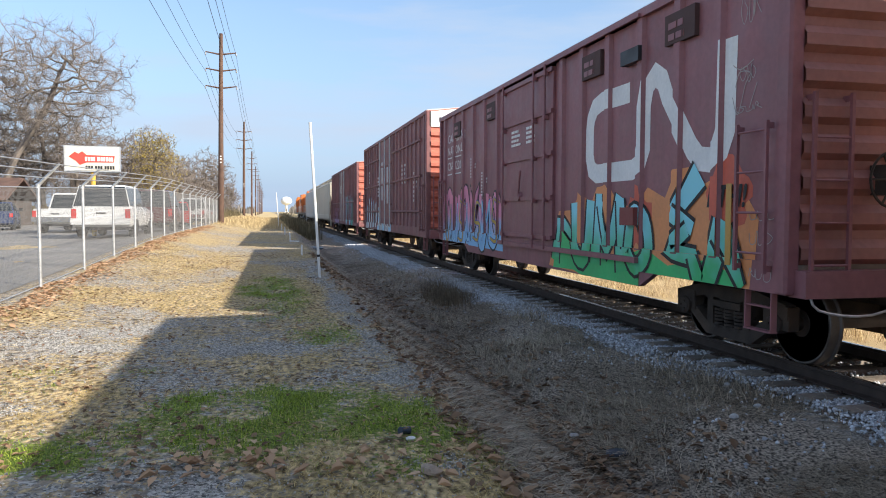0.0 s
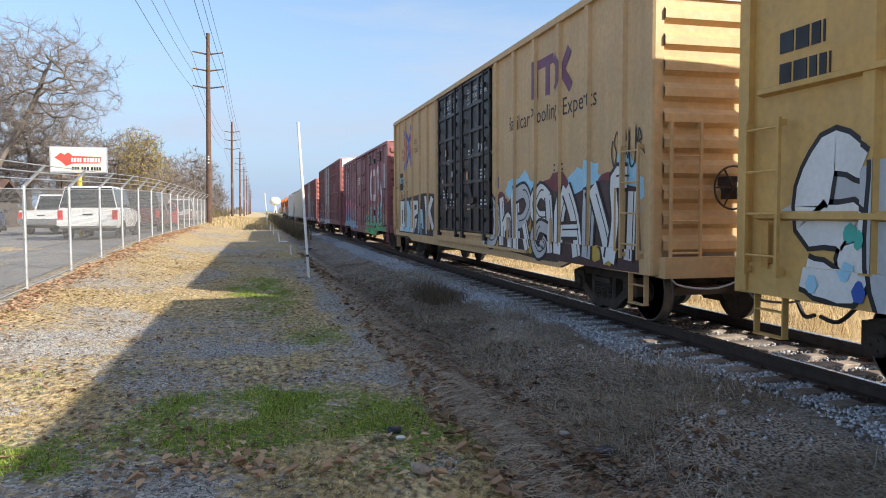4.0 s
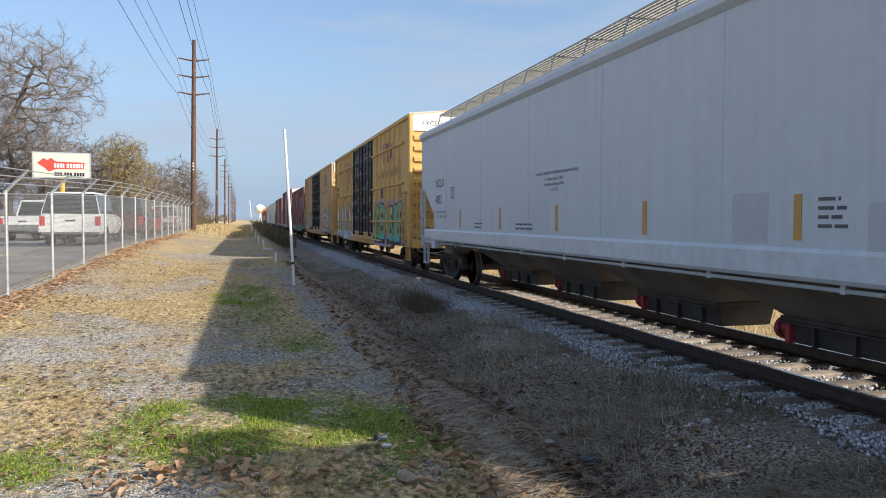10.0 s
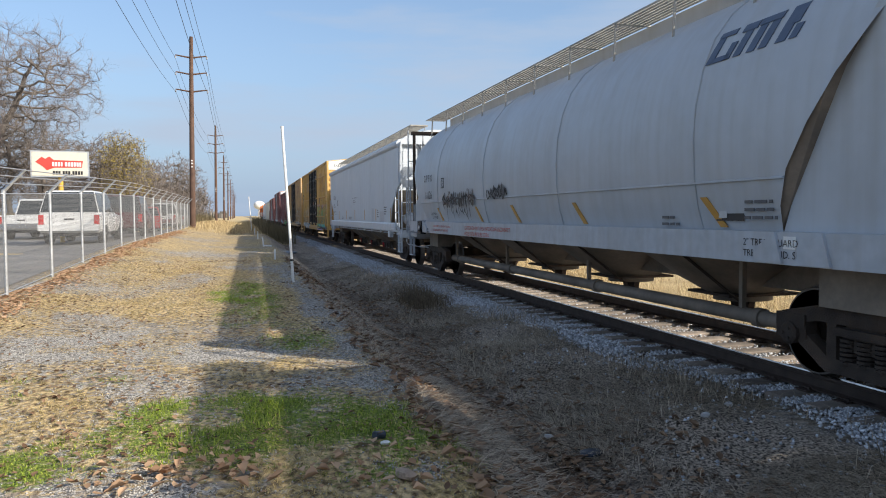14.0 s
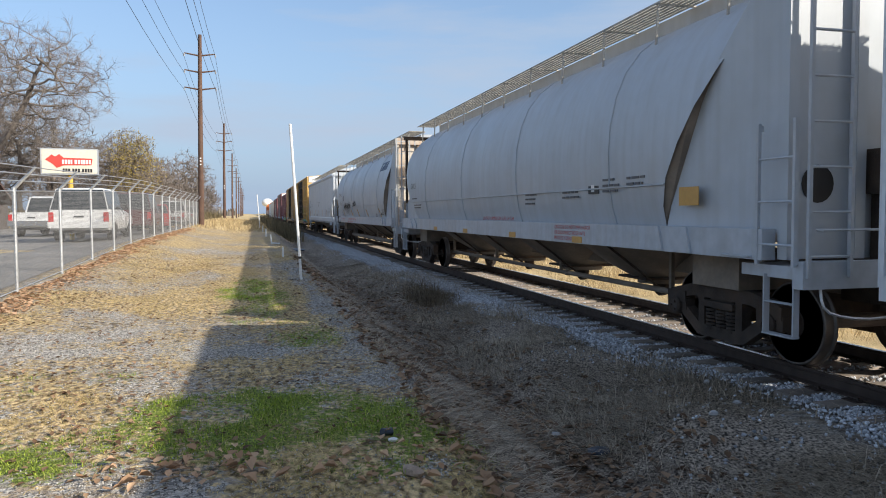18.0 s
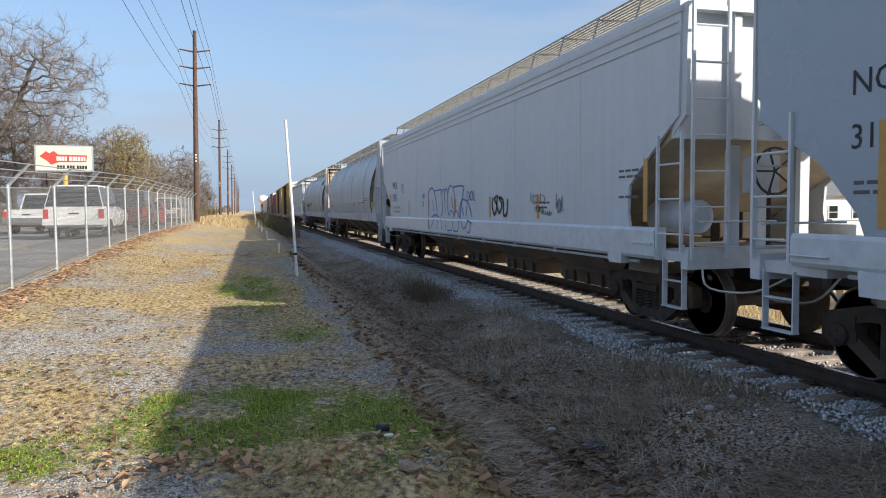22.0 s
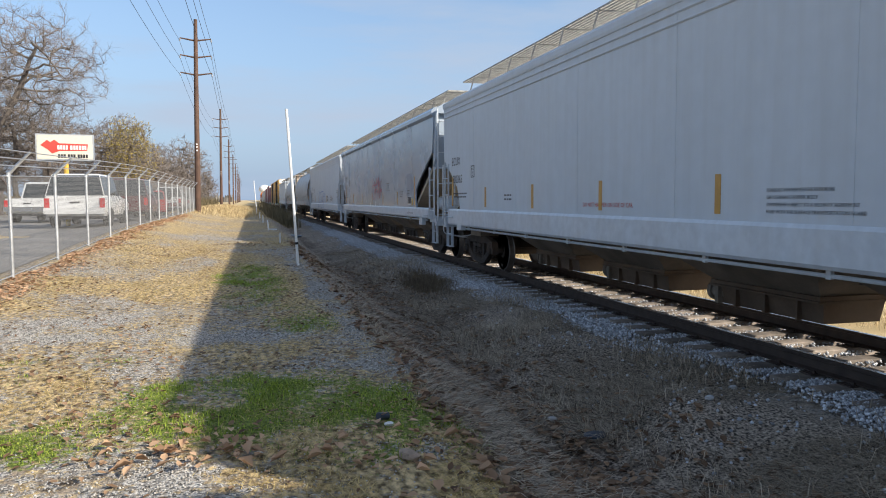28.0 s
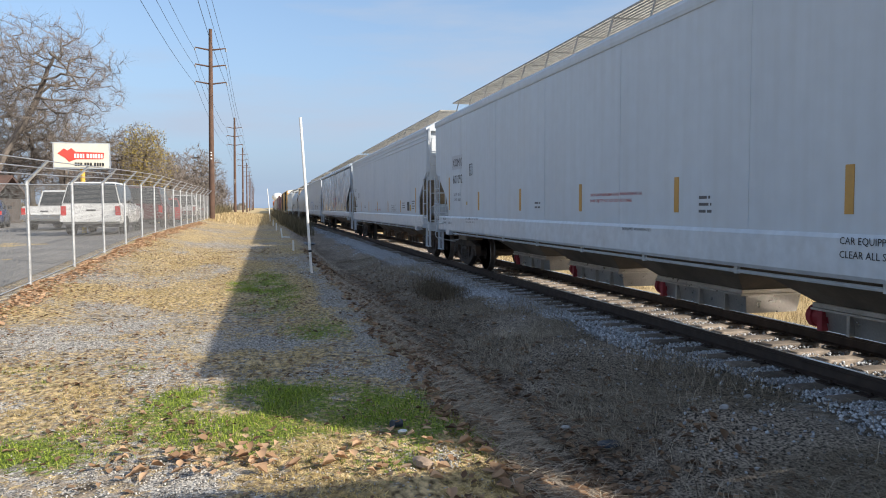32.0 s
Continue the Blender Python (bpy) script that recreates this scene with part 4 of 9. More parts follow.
# ---- boxcars ----
def boxcar(front, rear, eave, sill, paint_mat, label, group, ribs_y, rib_w, door, bands=(), end_mat=None, excess=False, belly=None, name="boxcar", truck=2.3):
    c, h = (front + rear) / 2, (front - rear) / 2
    car = thing(name, label, "freight car", group)
    xi, xo = -1.55, -1.605
    SILL[car.name] = (sill + 0.32, sill, belly)
    dy1, dy0 = door[0], door[1]
    # walls, split at the doorway
    for sx in (-1, 1):
        for a, b in ((dy1, h), (-h, dy0)):
            g = G()
            g.box(min(sx * 1.55, sx * 1.47), max(sx * 1.55, sx * 1.47), a, b, sill + 0.28, eave)
            part("side_wall", g, paint_mat, car)
        for y in ribs_y:
            g = G()
            w = rib_w / 2
            g.prism([(sx * 1.545, y - w * 1.5, sill + 0.3), (sx * 1.605, y - w, sill + 0.3), (sx * 1.605, y + w, sill + 0.3), (sx * 1.545, y + w * 1.5, sill + 0.3)], (0, 0, eave - sill - 0.36))
            part("side_post", g, paint_mat, car)
        for z in bands:
            for a, b in ((dy1 + 0.05, h - 0.3), (-h + 0.95, dy0 - 0.05)):
                g = G()
                g.prism([(sx * 1.545, a, z - 0.05), (sx * 1.625, a, z - 0.025), (sx * 1.625, a, z + 0.025), (sx * 1.545, a, z + 0.05)], (0, b - a, 0))
                part("side_band", g, paint_mat, car)
        g = G()
        deep = belly[2] if belly else 0.0
        outline = [(-h, sill + 0.32), (-h, sill), (-h + min(3.0, truck + 0.1), sill)]
        if belly:
            outline += [(belly[1] - 0.4, sill), (belly[1], sill - deep), (belly[0], sill - deep), (belly[0] + 0.4, sill)]
        outline += [(h - min(3.0, truck + 0.1), sill), (h, sill), (h, sill + 0.32)]
        g.prism([(sx * 1.5, a, b) for a, b in outline], (sx * 0.085, 0, 0))
        part("side_sill", g, paint_mat, car)
        g = G()
        g.box(min(sx * 1.5, sx * 1.62), max(sx * 1.5, sx * 1.62), -h, h, eave - 0.09, eave + 0.02)
        part("top_chord", g, paint_mat, car)
        for s in (-1, 1):
            g = G()
            g.prism([(sx * 1.615, s * h, sill + 0.02), (sx * 1.615, s * (h - 0.16), sill + 0.02), (sx * 1.46, s * (h - 0.16), sill + 0.02), (sx * 1.46, s * (h + 0.02), sill + 0.02), (sx * 1.58, s * (h + 0.02), sill + 0.02)], (0, 0, eave - sill - 0.02))
            part("corner_post", g, paint_mat, car)
    g = G()
    g.box(-1.5, 1.5, -h, h, sill + 0.02, sill + 0.3)
    part("underframe", g, M_POCKET, car)
    g = G()
    g.box(-0.3, 0.3, -h + 0.3, h - 0.3, sill - 0.12, sill + 0.05)
    g.tube([(-0.9, 2.3, sill - 0.12), (-0.9, 1.2, sill - 0.12)], 0.17, 12)
    g.tube([(0.5, 5, sill - 0.1), (0.5, -5, sill - 0.1)], 0.025, 6)
    part("centre_sill", g, M_TRUCK, car)
    # roof with pressed seams
    g = G()
    g.loft([[Vector((x, y, z)) for x, z in ((-1.62, eave + 0.02), (-1.58, eave + 0.05), (0, eave + 0.2), (1.58, eave + 0.05), (1.62, eave + 0.02))] for y in (-h, h)])
    y = -h + 0.6
    while y < h - 0.3:
        g.loft([[Vector((x, yy, z)) for x, z in ((-1.42, eave + 0.05), (-1.4, eave + 0.09), (0, eave + 0.225), (1.4, eave + 0.09), (1.42, eave + 0.05))] for yy in (y - 0.04, y + 0.04)])
        y += 1.22
    part("roof", g, M_GALV, car, "galvanised pressed steel roof")
    # corrugated ends
    em = end_mat or paint_mat
    for s in (-1, 1):
        n = 10 if eave > 4.6 else 9
        g = G()
        prof = []
        z = sill + 0.25
        pitch = (eave - (0.55 if excess else 0.15) - z) / n
        for i in range(n):
            for t, d in ((0, 0), (0.12, 0.0), (0.3, 0.075), (0.62, 0.075), (0.86, 0.0)):
                prof.append((z + (i + t) * pitch, d))
        prof += [(z + n * pitch, 0), (eave, 0)]
        for i in range(len(prof) - 1):
            (za, da), (zb, db) = prof[i], prof[i + 1]
            g.add([(x, s * (h + d - 0.02), zz) for x, d, zz in ((-1.46, da, za), (1.46, da, za), (1.46, db, zb), (-1.46, db, zb))], [(0, 1, 2, 3)])
        g.box(-1.46, 1.46, s * (h - 0.06), s * (h - 0.03), sill, eave)
        g.prism([(-1.58, s * (h - 0.04), eave), (0, s * (h - 0.04), eave + 0.2), (1.58, s * (h - 0.04), eave)], (0, s * 0.05, 0))
        part("end_wall", g, em, car, "corrugated steel end wall")
        if excess:
            g = G()
            g.prism([(-1.5, s * (h + 0.0), eave - 0.5), (1.5, s * (h + 0.0), eave - 0.5), (1.5, s * (h + 0.0), eave - 0.02), (0, s * (h + 0.0), eave + 0.16), (-1.5, s * (h + 0.0), eave - 0.02)], (0, s * 0.02, 0))
            panel = part("height_panel", g, P_WHITE, car, "white excess height panel")
            pts, faces = glyphs("EXCESS HEIGHT CAR", 0.2)
            g = G()
            g.add([(s * -1 * (a - 1.2), s * (h + 0.024), eave - 0.33 + b) for a, b in pts], faces)
            part("lettering", g, P_BLACK, panel)
        g = G()
        g.box(-1.5, 1.5, s * (h - 0.05), s * (h + 0.18), sill - 0.02, sill + 0.25)
        part("end_sill", g, paint_mat, car)
        coupler(car, h, s)
        bogie(car, s * (h - truck))
        yy = s * (h - 0.02)
        ladder(car, ((-1.38, yy), (-0.95, yy)), sill + 0.1, sill + 2.0, (0, s * 0.12, 0), paint_mat)
        ladder(car, ((xo, s * (h - 0.22)), (xo, s * (h - 0.70))), sill + 0.2, sill + 1.75, (-0.07, 0, 0), paint_mat, name="side_ladder")
        step_iron(car, s * (h - 0.45), -1.53, sill - 0.42, sill + 0.05, paint_mat)
    # brake wheel on the rear end
    g = G()
    m = Matrix.Translation((-0.55, -h - 0.22, sill + 1.15)) @ Matrix.Rotation(radians(90), 4, "Z")
    for i in range(24):
        a, b = 2 * math.pi * i / 24, 2 * math.pi * (i + 1) / 24
        g.tube([m @ Vector((0, 0.28 * math.cos(a), 0.28 * math.sin(a))), m @ Vector((0, 0.28 * math.cos(b), 0.28 * math.sin(b)))], 0.014, 5, False)
    for i in range(6):
        a = 2 * math.pi * i / 6
        g.tube([m @ Vector((0, 0, 0)), m @ Vector((0, 0.28 * math.cos(a), 0.28 * math.sin(a)))], 0.012, 5)
    g.box(-0.62, -0.48, -h - 0.2, -h + 0.05, sill + 1.0, sill + 1.3)
    part("brake_wheel", g, M_TRUCK, car)
    TRAIN.append((car, c))
    rb = [(y - rib_w / 2, y + rib_w / 2) for y in ribs_y]
    return car, h, rb


def plug_doors(car, y1, y0, z0, z1, sill, texts=True):
    """Two black plug doors with their rods, battens, locks and tracks."""
    mid = (y1 + y0) / 2
    for sx in (-1, 1):
        for a, b in ((mid + 0.03, y1 - 0.03), (y0 + 0.03, mid - 0.03)):
            g = G()
            g.box(min(sx * 1.50, sx * 1.57), max(sx * 1.50, sx * 1.57), a, b, z0, z1)
            d = part("plug_door", g, M_BLACKDOOR, car, "black steel plug door")
            w = b - a
            for k in range(7):
                z = z0 + (z1 - z0) * k / 6
                g = G()
                g.box(min(sx * 1.56, sx * 1.615), max(sx * 1.56, sx * 1.615), a, b, z - 0.04 if k else z, z + 0.04 if k < 6 else z)
                part("batten", g, M_BLACKDOOR, d)
            for k in (0.0, 0.36, 0.64, 1.0):
                g = G()
                y = a + 0.05 + (w - 0.1) * k
                g.box(min(sx * 1.56, sx * 1.61), max(sx * 1.56, sx * 1.61), y - 0.05, y + 0.05, z0, z1)
                part("stile", g, M_BLACKDOOR, d)
            for k in (0.13, 0.87):
                g = G()
                y = a + w * k
                g.tube([(sx * 1.655, y, z0 - 0.05), (sx * 1.655, y, z1 + 0.02)], 0.024, 8)
                for kk in range(6):
                    z = z0 + (z1 - z0) * (kk + 0.5) / 6
                    g.box(min(sx * 1.60, sx * 1.68), max(sx * 1.60, sx * 1.68), y - 0.05, y + 0.05, z - 0.05, z + 0.05)
                part("lock_rod", g, M_BLACKDOOR, d)
            g = G()
            yc = a + w * 0.5
            g.tube([(sx * 1.64, yc, z0 + 0.75), (sx * 1.67, yc + 0.2, z0 + 1.15)], 0.02, 6)
            g.lathe([(sx * 1.60, 0.09), (sx * 1.66, 0.08)], 12, Matrix.Translation((0, yc, z0 + 0.75)))
            g.tube([(sx * 1.66, yc - 0.28, z0 + 0.62), (sx * 1.66, yc + 0.28, z0 + 0.62)], 0.014, 6)
            part("door_handle", g, M_BLACKDOOR, d)
            if texts and sx < 0:
                rnd = random.Random(int(abs(a) * 100))
                for k in range(5):
                    yy, zz = rnd.uniform(a + 0.3, b - 0.4), rnd.uniform(z0 + 0.4, z0 + 2.2)
                    g = G()
                    g.box(-1.6195, -1.6175, yy, yy + rnd.uniform(0.07, 0.16), zz, zz + rnd.uniform(0.08, 0.2))
                    part("sticker", g, P_ORANGE if k == 4 else P_SILVER, d, "small weathered sticker")
        g = G()
        g.box(min(sx * 1.5, sx * 1.66), max(sx * 1.5, sx * 1.66), y0 - 2.4, y1 + 2.4 - 2.2, sill + 0.06, sill + 0.11)
        g.box(min(sx * 1.5, sx * 1.63), max(sx * 1.5, sx * 1.63), y0, y1, sill + 0.28, z0 - 0.02)
        part("door_track", g, M_YELLOW, car)
        for y in (y1 - 0.3, mid + 0.3, mid - 0.3, y0 + 0.3):
            g = G()
            g.box(min(sx * 1.58, sx * 1.68), max(sx * 1.58, sx * 1.68), y - 0.07, y + 0.07, sill + 0.2, sill + 0.34)
            g.tube([(sx * 1.66, y, sill + 0.2), (sx * 1.66, y, z0 + 0.1)], 0.02, 6)
            part("door_roller", g, M_BLACKDOOR, car)


def words(car, text, y, z, size, mat, ribs, x_in=-1.55, x_out=-1.605, bold=0.0, shear=0.0, name="lettering", spacing=1.0):
    return paint(name, glyphs(text, size, bold, shear, spacing), y, z, mat, car, ribs, x_in, x_out)


def spray_word(car, text, y, z, w, h, fill, line, halo, ribs, rnd, x_in, x_out, inner=None):
    """Fat bent letters with an edge and a halo, as sprayed on the car."""
    step = w / len(text)
    for i, ch in enumerate(text):
        pts, faces = glyphs(ch, 1.0, 0.0)
        if not pts:
            continue
        ax, bx = min(p[0] for p in pts), max(p[0] for p in pts)
        ay, by = min(p[1] for p in pts), max(p[1] for p in pts)
        tilt, dz = rnd.uniform(-0.1, 0.1), rnd.uniform(-0.04, 0.04) * h
        for grow, mat, lift, du, dv in ((0.27, halo, 0.006, 0.03, -0.03), (0.165, line, 0.0075, 0.06, -0.07), (0.145, line, 0.0085, 0.0, 0.0), (0.075, fill, 0.010, 0.0, 0.0)):
            if mat is None:
                continue
            q, fc = glyphs(ch, 1.0, grow * 0.62)
            sx, sz = step * 0.84 / (bx - ax), h * 0.9 / (by - ay)
            out = [((a - ax) * sx + i * step + tilt * b * sz + du, (b - ay) * sz * (1 + 0.06 * math.sin(a * 9 + i)) + dz + dv) for a, b in q]
            paint("graffiti_letter", (out, fc), y, z, mat[i % len(mat)] if isinstance(mat, list) else mat, car, ribs, x_in, x_out, lift + 0.001 * (i % 2))


def scribble(car, y, z, w, h, mat, rnd, x, n=5, width=0.025):
    path, u = [], 0.0
    for i in range(n):
        s = w / n * rnd.uniform(0.7, 1.3)
        lo, hi = h * rnd.uniform(-0.1, 0.25), h * rnd.uniform(0.6, 1.1)
        kind = rnd.random()
        if kind < 0.35:
            path += [(u, hi), (u - 0.2 * s, (lo + hi) / 2), (u + 0.3 * s, lo), (u + 0.8 * s, (lo + hi) / 2), (u + 0.3 * s, hi * 0.9)]
        elif kind < 0.65:
            path += [(u, lo), (u + 0.2 * s, hi), (u + 0.5 * s, hi * 0.7), (u + 0.3 * s, (lo + hi) / 2), (u + 0.9 * s, lo)]
        else:
            path += [(u, hi), (u + 0.15 * s, lo), (u + 0.75 * s, lo + 0.1 * h), (u + 0.85 * s, hi * 1.05)]
        u += s
    return paint("marker_tag", ribbon(smooth_path(path, 4), width), y, z, mat, car, (), x, x, 0.006)


def yellow_boxcar(front, rear, mat, second):
    h = (front - rear) / 2
    ys = [k * (3.45 + 0.84 * i) for i in range(6) for k in (1, -1)] if second else [k * (2.75 + 1.13 * i) for i in range(6) for k in (1, -1)]
    ys = [y for y in ys if abs(y) < h - 0.3]
    bands = (1.62, 2.86, 4.15) if second else ()
    lab = ("bright yellow boxcar with black plug doors and graffiti along its side" if second
           else "faded ochre boxcar with black plug doors and graffiti along its side")
    car, h, rb = boxcar(front, rear, 4.92, 0.82, mat, lab, "freight train", ys, 0.13, (2.42, -2.42), bands, excess=True, belly=(6.2, -6.2, 0.11))
    plug_doors(car, 2.42, -2.42, 1.18, 4.78, 0.82)
    rnd = random.Random(5 if second else 4)
    K = dict(ribs=rb, x_in=-1.55, x_out=-1.605)
    # crossed emblem
    ye = 4.3 if second else 6.75
    for i, pth in enumerate(([(-0.66, 0.45), (-0.3, 0.12), (-0.62, -0.32)], [(0.66, 0.42), (0.3, 0.12), (0.66, -0.12)])):
        paint("emblem", ribbon(pth, 0.2), ye, 3.74, P_RED, car, lift=0.004 + 0.001 * i, **K)
    for i, pth in enumerate(([(-0.7, 0.72), (-0.22, 0.45), (0, 0.28), (0.02, -0.05), (-0.2, -0.3), (-0.62, -0.62)], [(0.66, 0.74), (0.22, 0.45), (0, 0.28), (0.02, -0.02), (0.2, -0.22), (0.64, -0.52)])):
        paint("emblem", ribbon(pth, 0.19), ye, 3.74, P_BLUE, car, lift=0.006 + 0.001 * i, **K)
    words(car, "next", ye + 1.25, 3.72, 0.3, P_MAROON, **K)
    words(car, "load", ye + 1.25, 3.46, 0.3, P_MAROON, **K)
    words(car, "any", ye - 0.85, 3.86, 0.32, P_MAROON, **K)
    words(car, "road", ye - 0.85, 3.58, 0.32, P_MAROON, **K)
    # three-letter mark drawn as bars, and the slogan
    for i, (a, b) in enumerate((([(0, 0.6), (1.0, 0.6)], 0.17), ([(0.2, 0.6), (0.2, 0)], 0.2), ([(0.75, 0.6), (0.75, 0)], 0.2), ([(1.05, 0.62), (1.75, -0.02)], 0.2), ([(1.7, 0.62), (1.1, 0.02)], 0.2))):
        paint("emblem", ribbon(a, b), -4.85, 3.72, P_PURPLE, car, lift=0.004 + 0.0008 * i, **K)
    if second:
        words(car, "RAILCAR POOLING EXPERTS", -3.65, 3.2, 0.33, P_PURPLE, **K)
        words(car, "XJH61A", -5.75, 2.6, 0.16, P_BLACK, **K)
        bars(car, -6.4, 2.7, 0.6, 4, P_BLACK, -1.555)
        bars(car, -7.5, 2.7, 0.5, 4, P_BLACK, -1.555)
        bars(car, 8.8, 3.2, 0.8, 2, P_BLACK, -1.555, 0.2, 0.3)
        spray_word(car, "SENSE", -2.95, 1.0, 5.0, 1.24, [P_LIME, P_TEAL, P_TEAL, F_TEALLIME, P_TEAL], P_BLACK, P_LILAC, rb, rnd, -1.55, -1.605)
        for i in range(16):
            paint("graffiti", blob(rnd, 0.16, 0.17, 4), -3.2 - rnd.uniform(0, 4.2), 1.05 + rnd.uniform(0, 1.1), P_ORANGE, car, lift=0.0125 + 0.0002 * i, **K)
        words(car, "RTF", -8.02, 2.02, 0.22, P_BLACK, rb, -1.552, -1.606, 0.0, 0.1)
        words(car, "SENSE", -7.98, 1.8, 0.2, P_BLACK, rb, -1.552, -1.606, 0.0, 0.1)
        words(car, "RTD", -8.02, 1.34, 0.22, P_BLACK, rb, -1.552, -1.606, 0.0, 0.1)
        paint("marker_tag", ribbon(smooth_path([(0, 0.05), (0.2, 0), (0.42, 0.04), (0.1, -0.06), (0.35, -0.08)]), 0.025), -8.2, 1.28, P_BLACK, car, (), -1.552, -1.552)
        g = G()
        g.box(-1.575, -1.55, -4.95, -4.4, 2.48, 2.86)
        part("placard_board", g, M_BLACKDOOR, car, "small dark placard board")
        words(car, "ALEK!", -8.05, 0.86, 0.36, P_BLACK, (), -1.585, -1.585, 0.008, 0.15)
        paint("graffiti", blob(rnd, 6.1, 1.7), 5.45, 1.5, P_SILVER, car, lift=0.003, **K)
        scrawl(car, 8.5, 0.85, 6.0, 1.45, 7, [P_WHITE, P_SILVER, F_WHITEBLUE], P_BLACK, rb, rnd, -1.55, -1.605, 0.34, 0.05)
        for i in range(26):
            paint("graffiti", blob(rnd, 0.14, 0.2, 4), 8.3 - rnd.uniform(0, 5.7), 0.9 + rnd.uniform(0, 0.6), rnd.choice([P_TEAL, P_OCHRE, P_BLUE, P_SKY]), car, lift=0.0125 + 0.0002 * i, **K)
        bars(car, -5.4, 0.93, 1.6, 1, P_BLACK, -1.588, 0.05)
        w = G()
        w.box(-1.59, -1.586, -8.1, -7.1, 0.95, 1.06)
        part("height_notice", w, P_OCHRE, car)
    else:
        words(car, "Railcar Pooling Experts", -3.55, 3.28, 0.42, P_BLACK, spacing=1.02, **K)
        words(car, "BOX", 7.95, 2.5, 0.42, P_BLACK, spacing=1.2, **K)
        words(car, "66380", 8.2, 2.1, 0.42, P_BLACK, spacing=1.25, **K)
        w = G()
        w.box(-1.556, -1.552, 7.78, 8.55, 2.42, 3.02)
        part("sprayed_patch", w, P_BLACK, car)
        words(car, "HOT", 8.45, 2.66, 0.3, P_SKY, (), -1.558, -1.558, 0.006, 0.1)
        blocks = (
            ([(0.0, 0.0), (5.3, 0.0), (5.3, 1.25), (3.9, 1.3), (0.0, 1.14)], P_BLACK), ([(0.06, 0.04), (0.8, 0.04), (0.84, 0.95), (0.6, 1.1), (0.06, 1.1)], P_WHITE), ([(0.36, 0.3), (0.5, 0.3), (0.5, 0.8), (0.36, 0.8)], P_BLACK),
            ([(0.84, 0.04), (1.86, 0.04), (1.86, 0.75), (1.5, 1.1), (1.05, 1.1), (1.3, 0.6)], P_SKY), ([(0.98, 0.3), (1.2, 0.6), (1.0, 1.05), (0.88, 1.05)], P_BLACK), ([(1.93, 0.04), (2.5, 0.04), (2.5, 0.55), (2.7, 0.62), (3.16, 0.7), (3.2, 1.08), (1.95, 1.1)], P_WHITE),
            ([(2.1, 0.35), (2.22, 0.35), (2.22, 0.75), (2.1, 0.75)], P_OCHRE), ([(2.5, 0.78), (2.85, 0.8), (2.85, 0.95), (2.5, 0.95)], P_BLACK), ([(2.62, 0.04), (2.9, 0.5), (2.6, 0.5)], P_WHITE), ([(2.82, 0.02), (3.61, 1.3), (4.3, 0.05)], P_BLACK),
            ([(3.22, 0.05), (3.42, 0.8), (3.72, 0.8), (3.9, 0.1), (3.7, 0.1), (3.62, 0.36), (3.48, 0.36), (3.42, 0.02)], P_SKY), ([(4.0, 1.2), (4.25, 0.5), (4.45, 0.05), (4.75, 0.05), (4.7, 0.5), (5.1, 0.1), (5.25, 0.3), (4.8, 0.75), (5.2, 1.1), (4.9, 1.2), (4.6, 0.9), (4.5, 1.2)], P_WHITE))
        for i, (pp, m) in enumerate(blocks):
            paint("graffiti", (pp, [tuple(range(len(pp)))]), 8.36, 0.94, m, car, lift=0.003 + 0.0007 * i, **K)
        for i in range(9):
            u = 3.25 + 0.07 * i
            paint("graffiti", ribbon([(u, 0.3), (u, 0.1 - rnd.uniform(0, 0.15))], 0.022), 8.36, 0.94, P_SKY, car, lift=0.0125 + 0.0001 * i, **K)
        for i, (yy, zz, ww, hh, m) in enumerate(((-2.2, 1.35, 1.1, 0.9, P_SKY), (-4.3, 2.05, 1.7, 0.7, P_SKY), (-7.2, 2.05, 1.3, 0.75, P_SKY), (-8.5, 2.0, 0.9, 0.9, P_SKY), (-3.0, 1.75, 1.3, 0.6, P_MAROON), (-5.9, 1.95, 1.5, 0.7, P_MAROON), (-7.9, 1.85, 1.2, 0.8, P_MAROON))):
            paint("graffiti", blob(rnd, ww, hh), yy, zz, m, car, lift=0.0025 + 0.0004 * i, **K)
        under = [(0.0, 0.1), (0.2, 0.75), (0.7, 1.0), (1.3, 0.95), (2.2, 1.25), (3.0, 1.1), (3.8, 1.2), (4.8, 1.1), (5.8, 1.3), (6.9, 1.15), (7.0, 0.0), (3.4, -0.05)]
        paint("graffiti", (under, [tuple(range(len(under)))]), -1.95, 0.84, P_INK, car, lift=0.0056, **K)
        for i in range(14):
            paint("graffiti", blob(rnd, 0.35, 0.3, 4), -2.2 - rnd.uniform(0, 6.4), 0.95 + rnd.uniform(0, 0.8), P_OCHRE if i % 3 else P_MAROON, car, lift=0.006 + 0.0001 * i, **K)
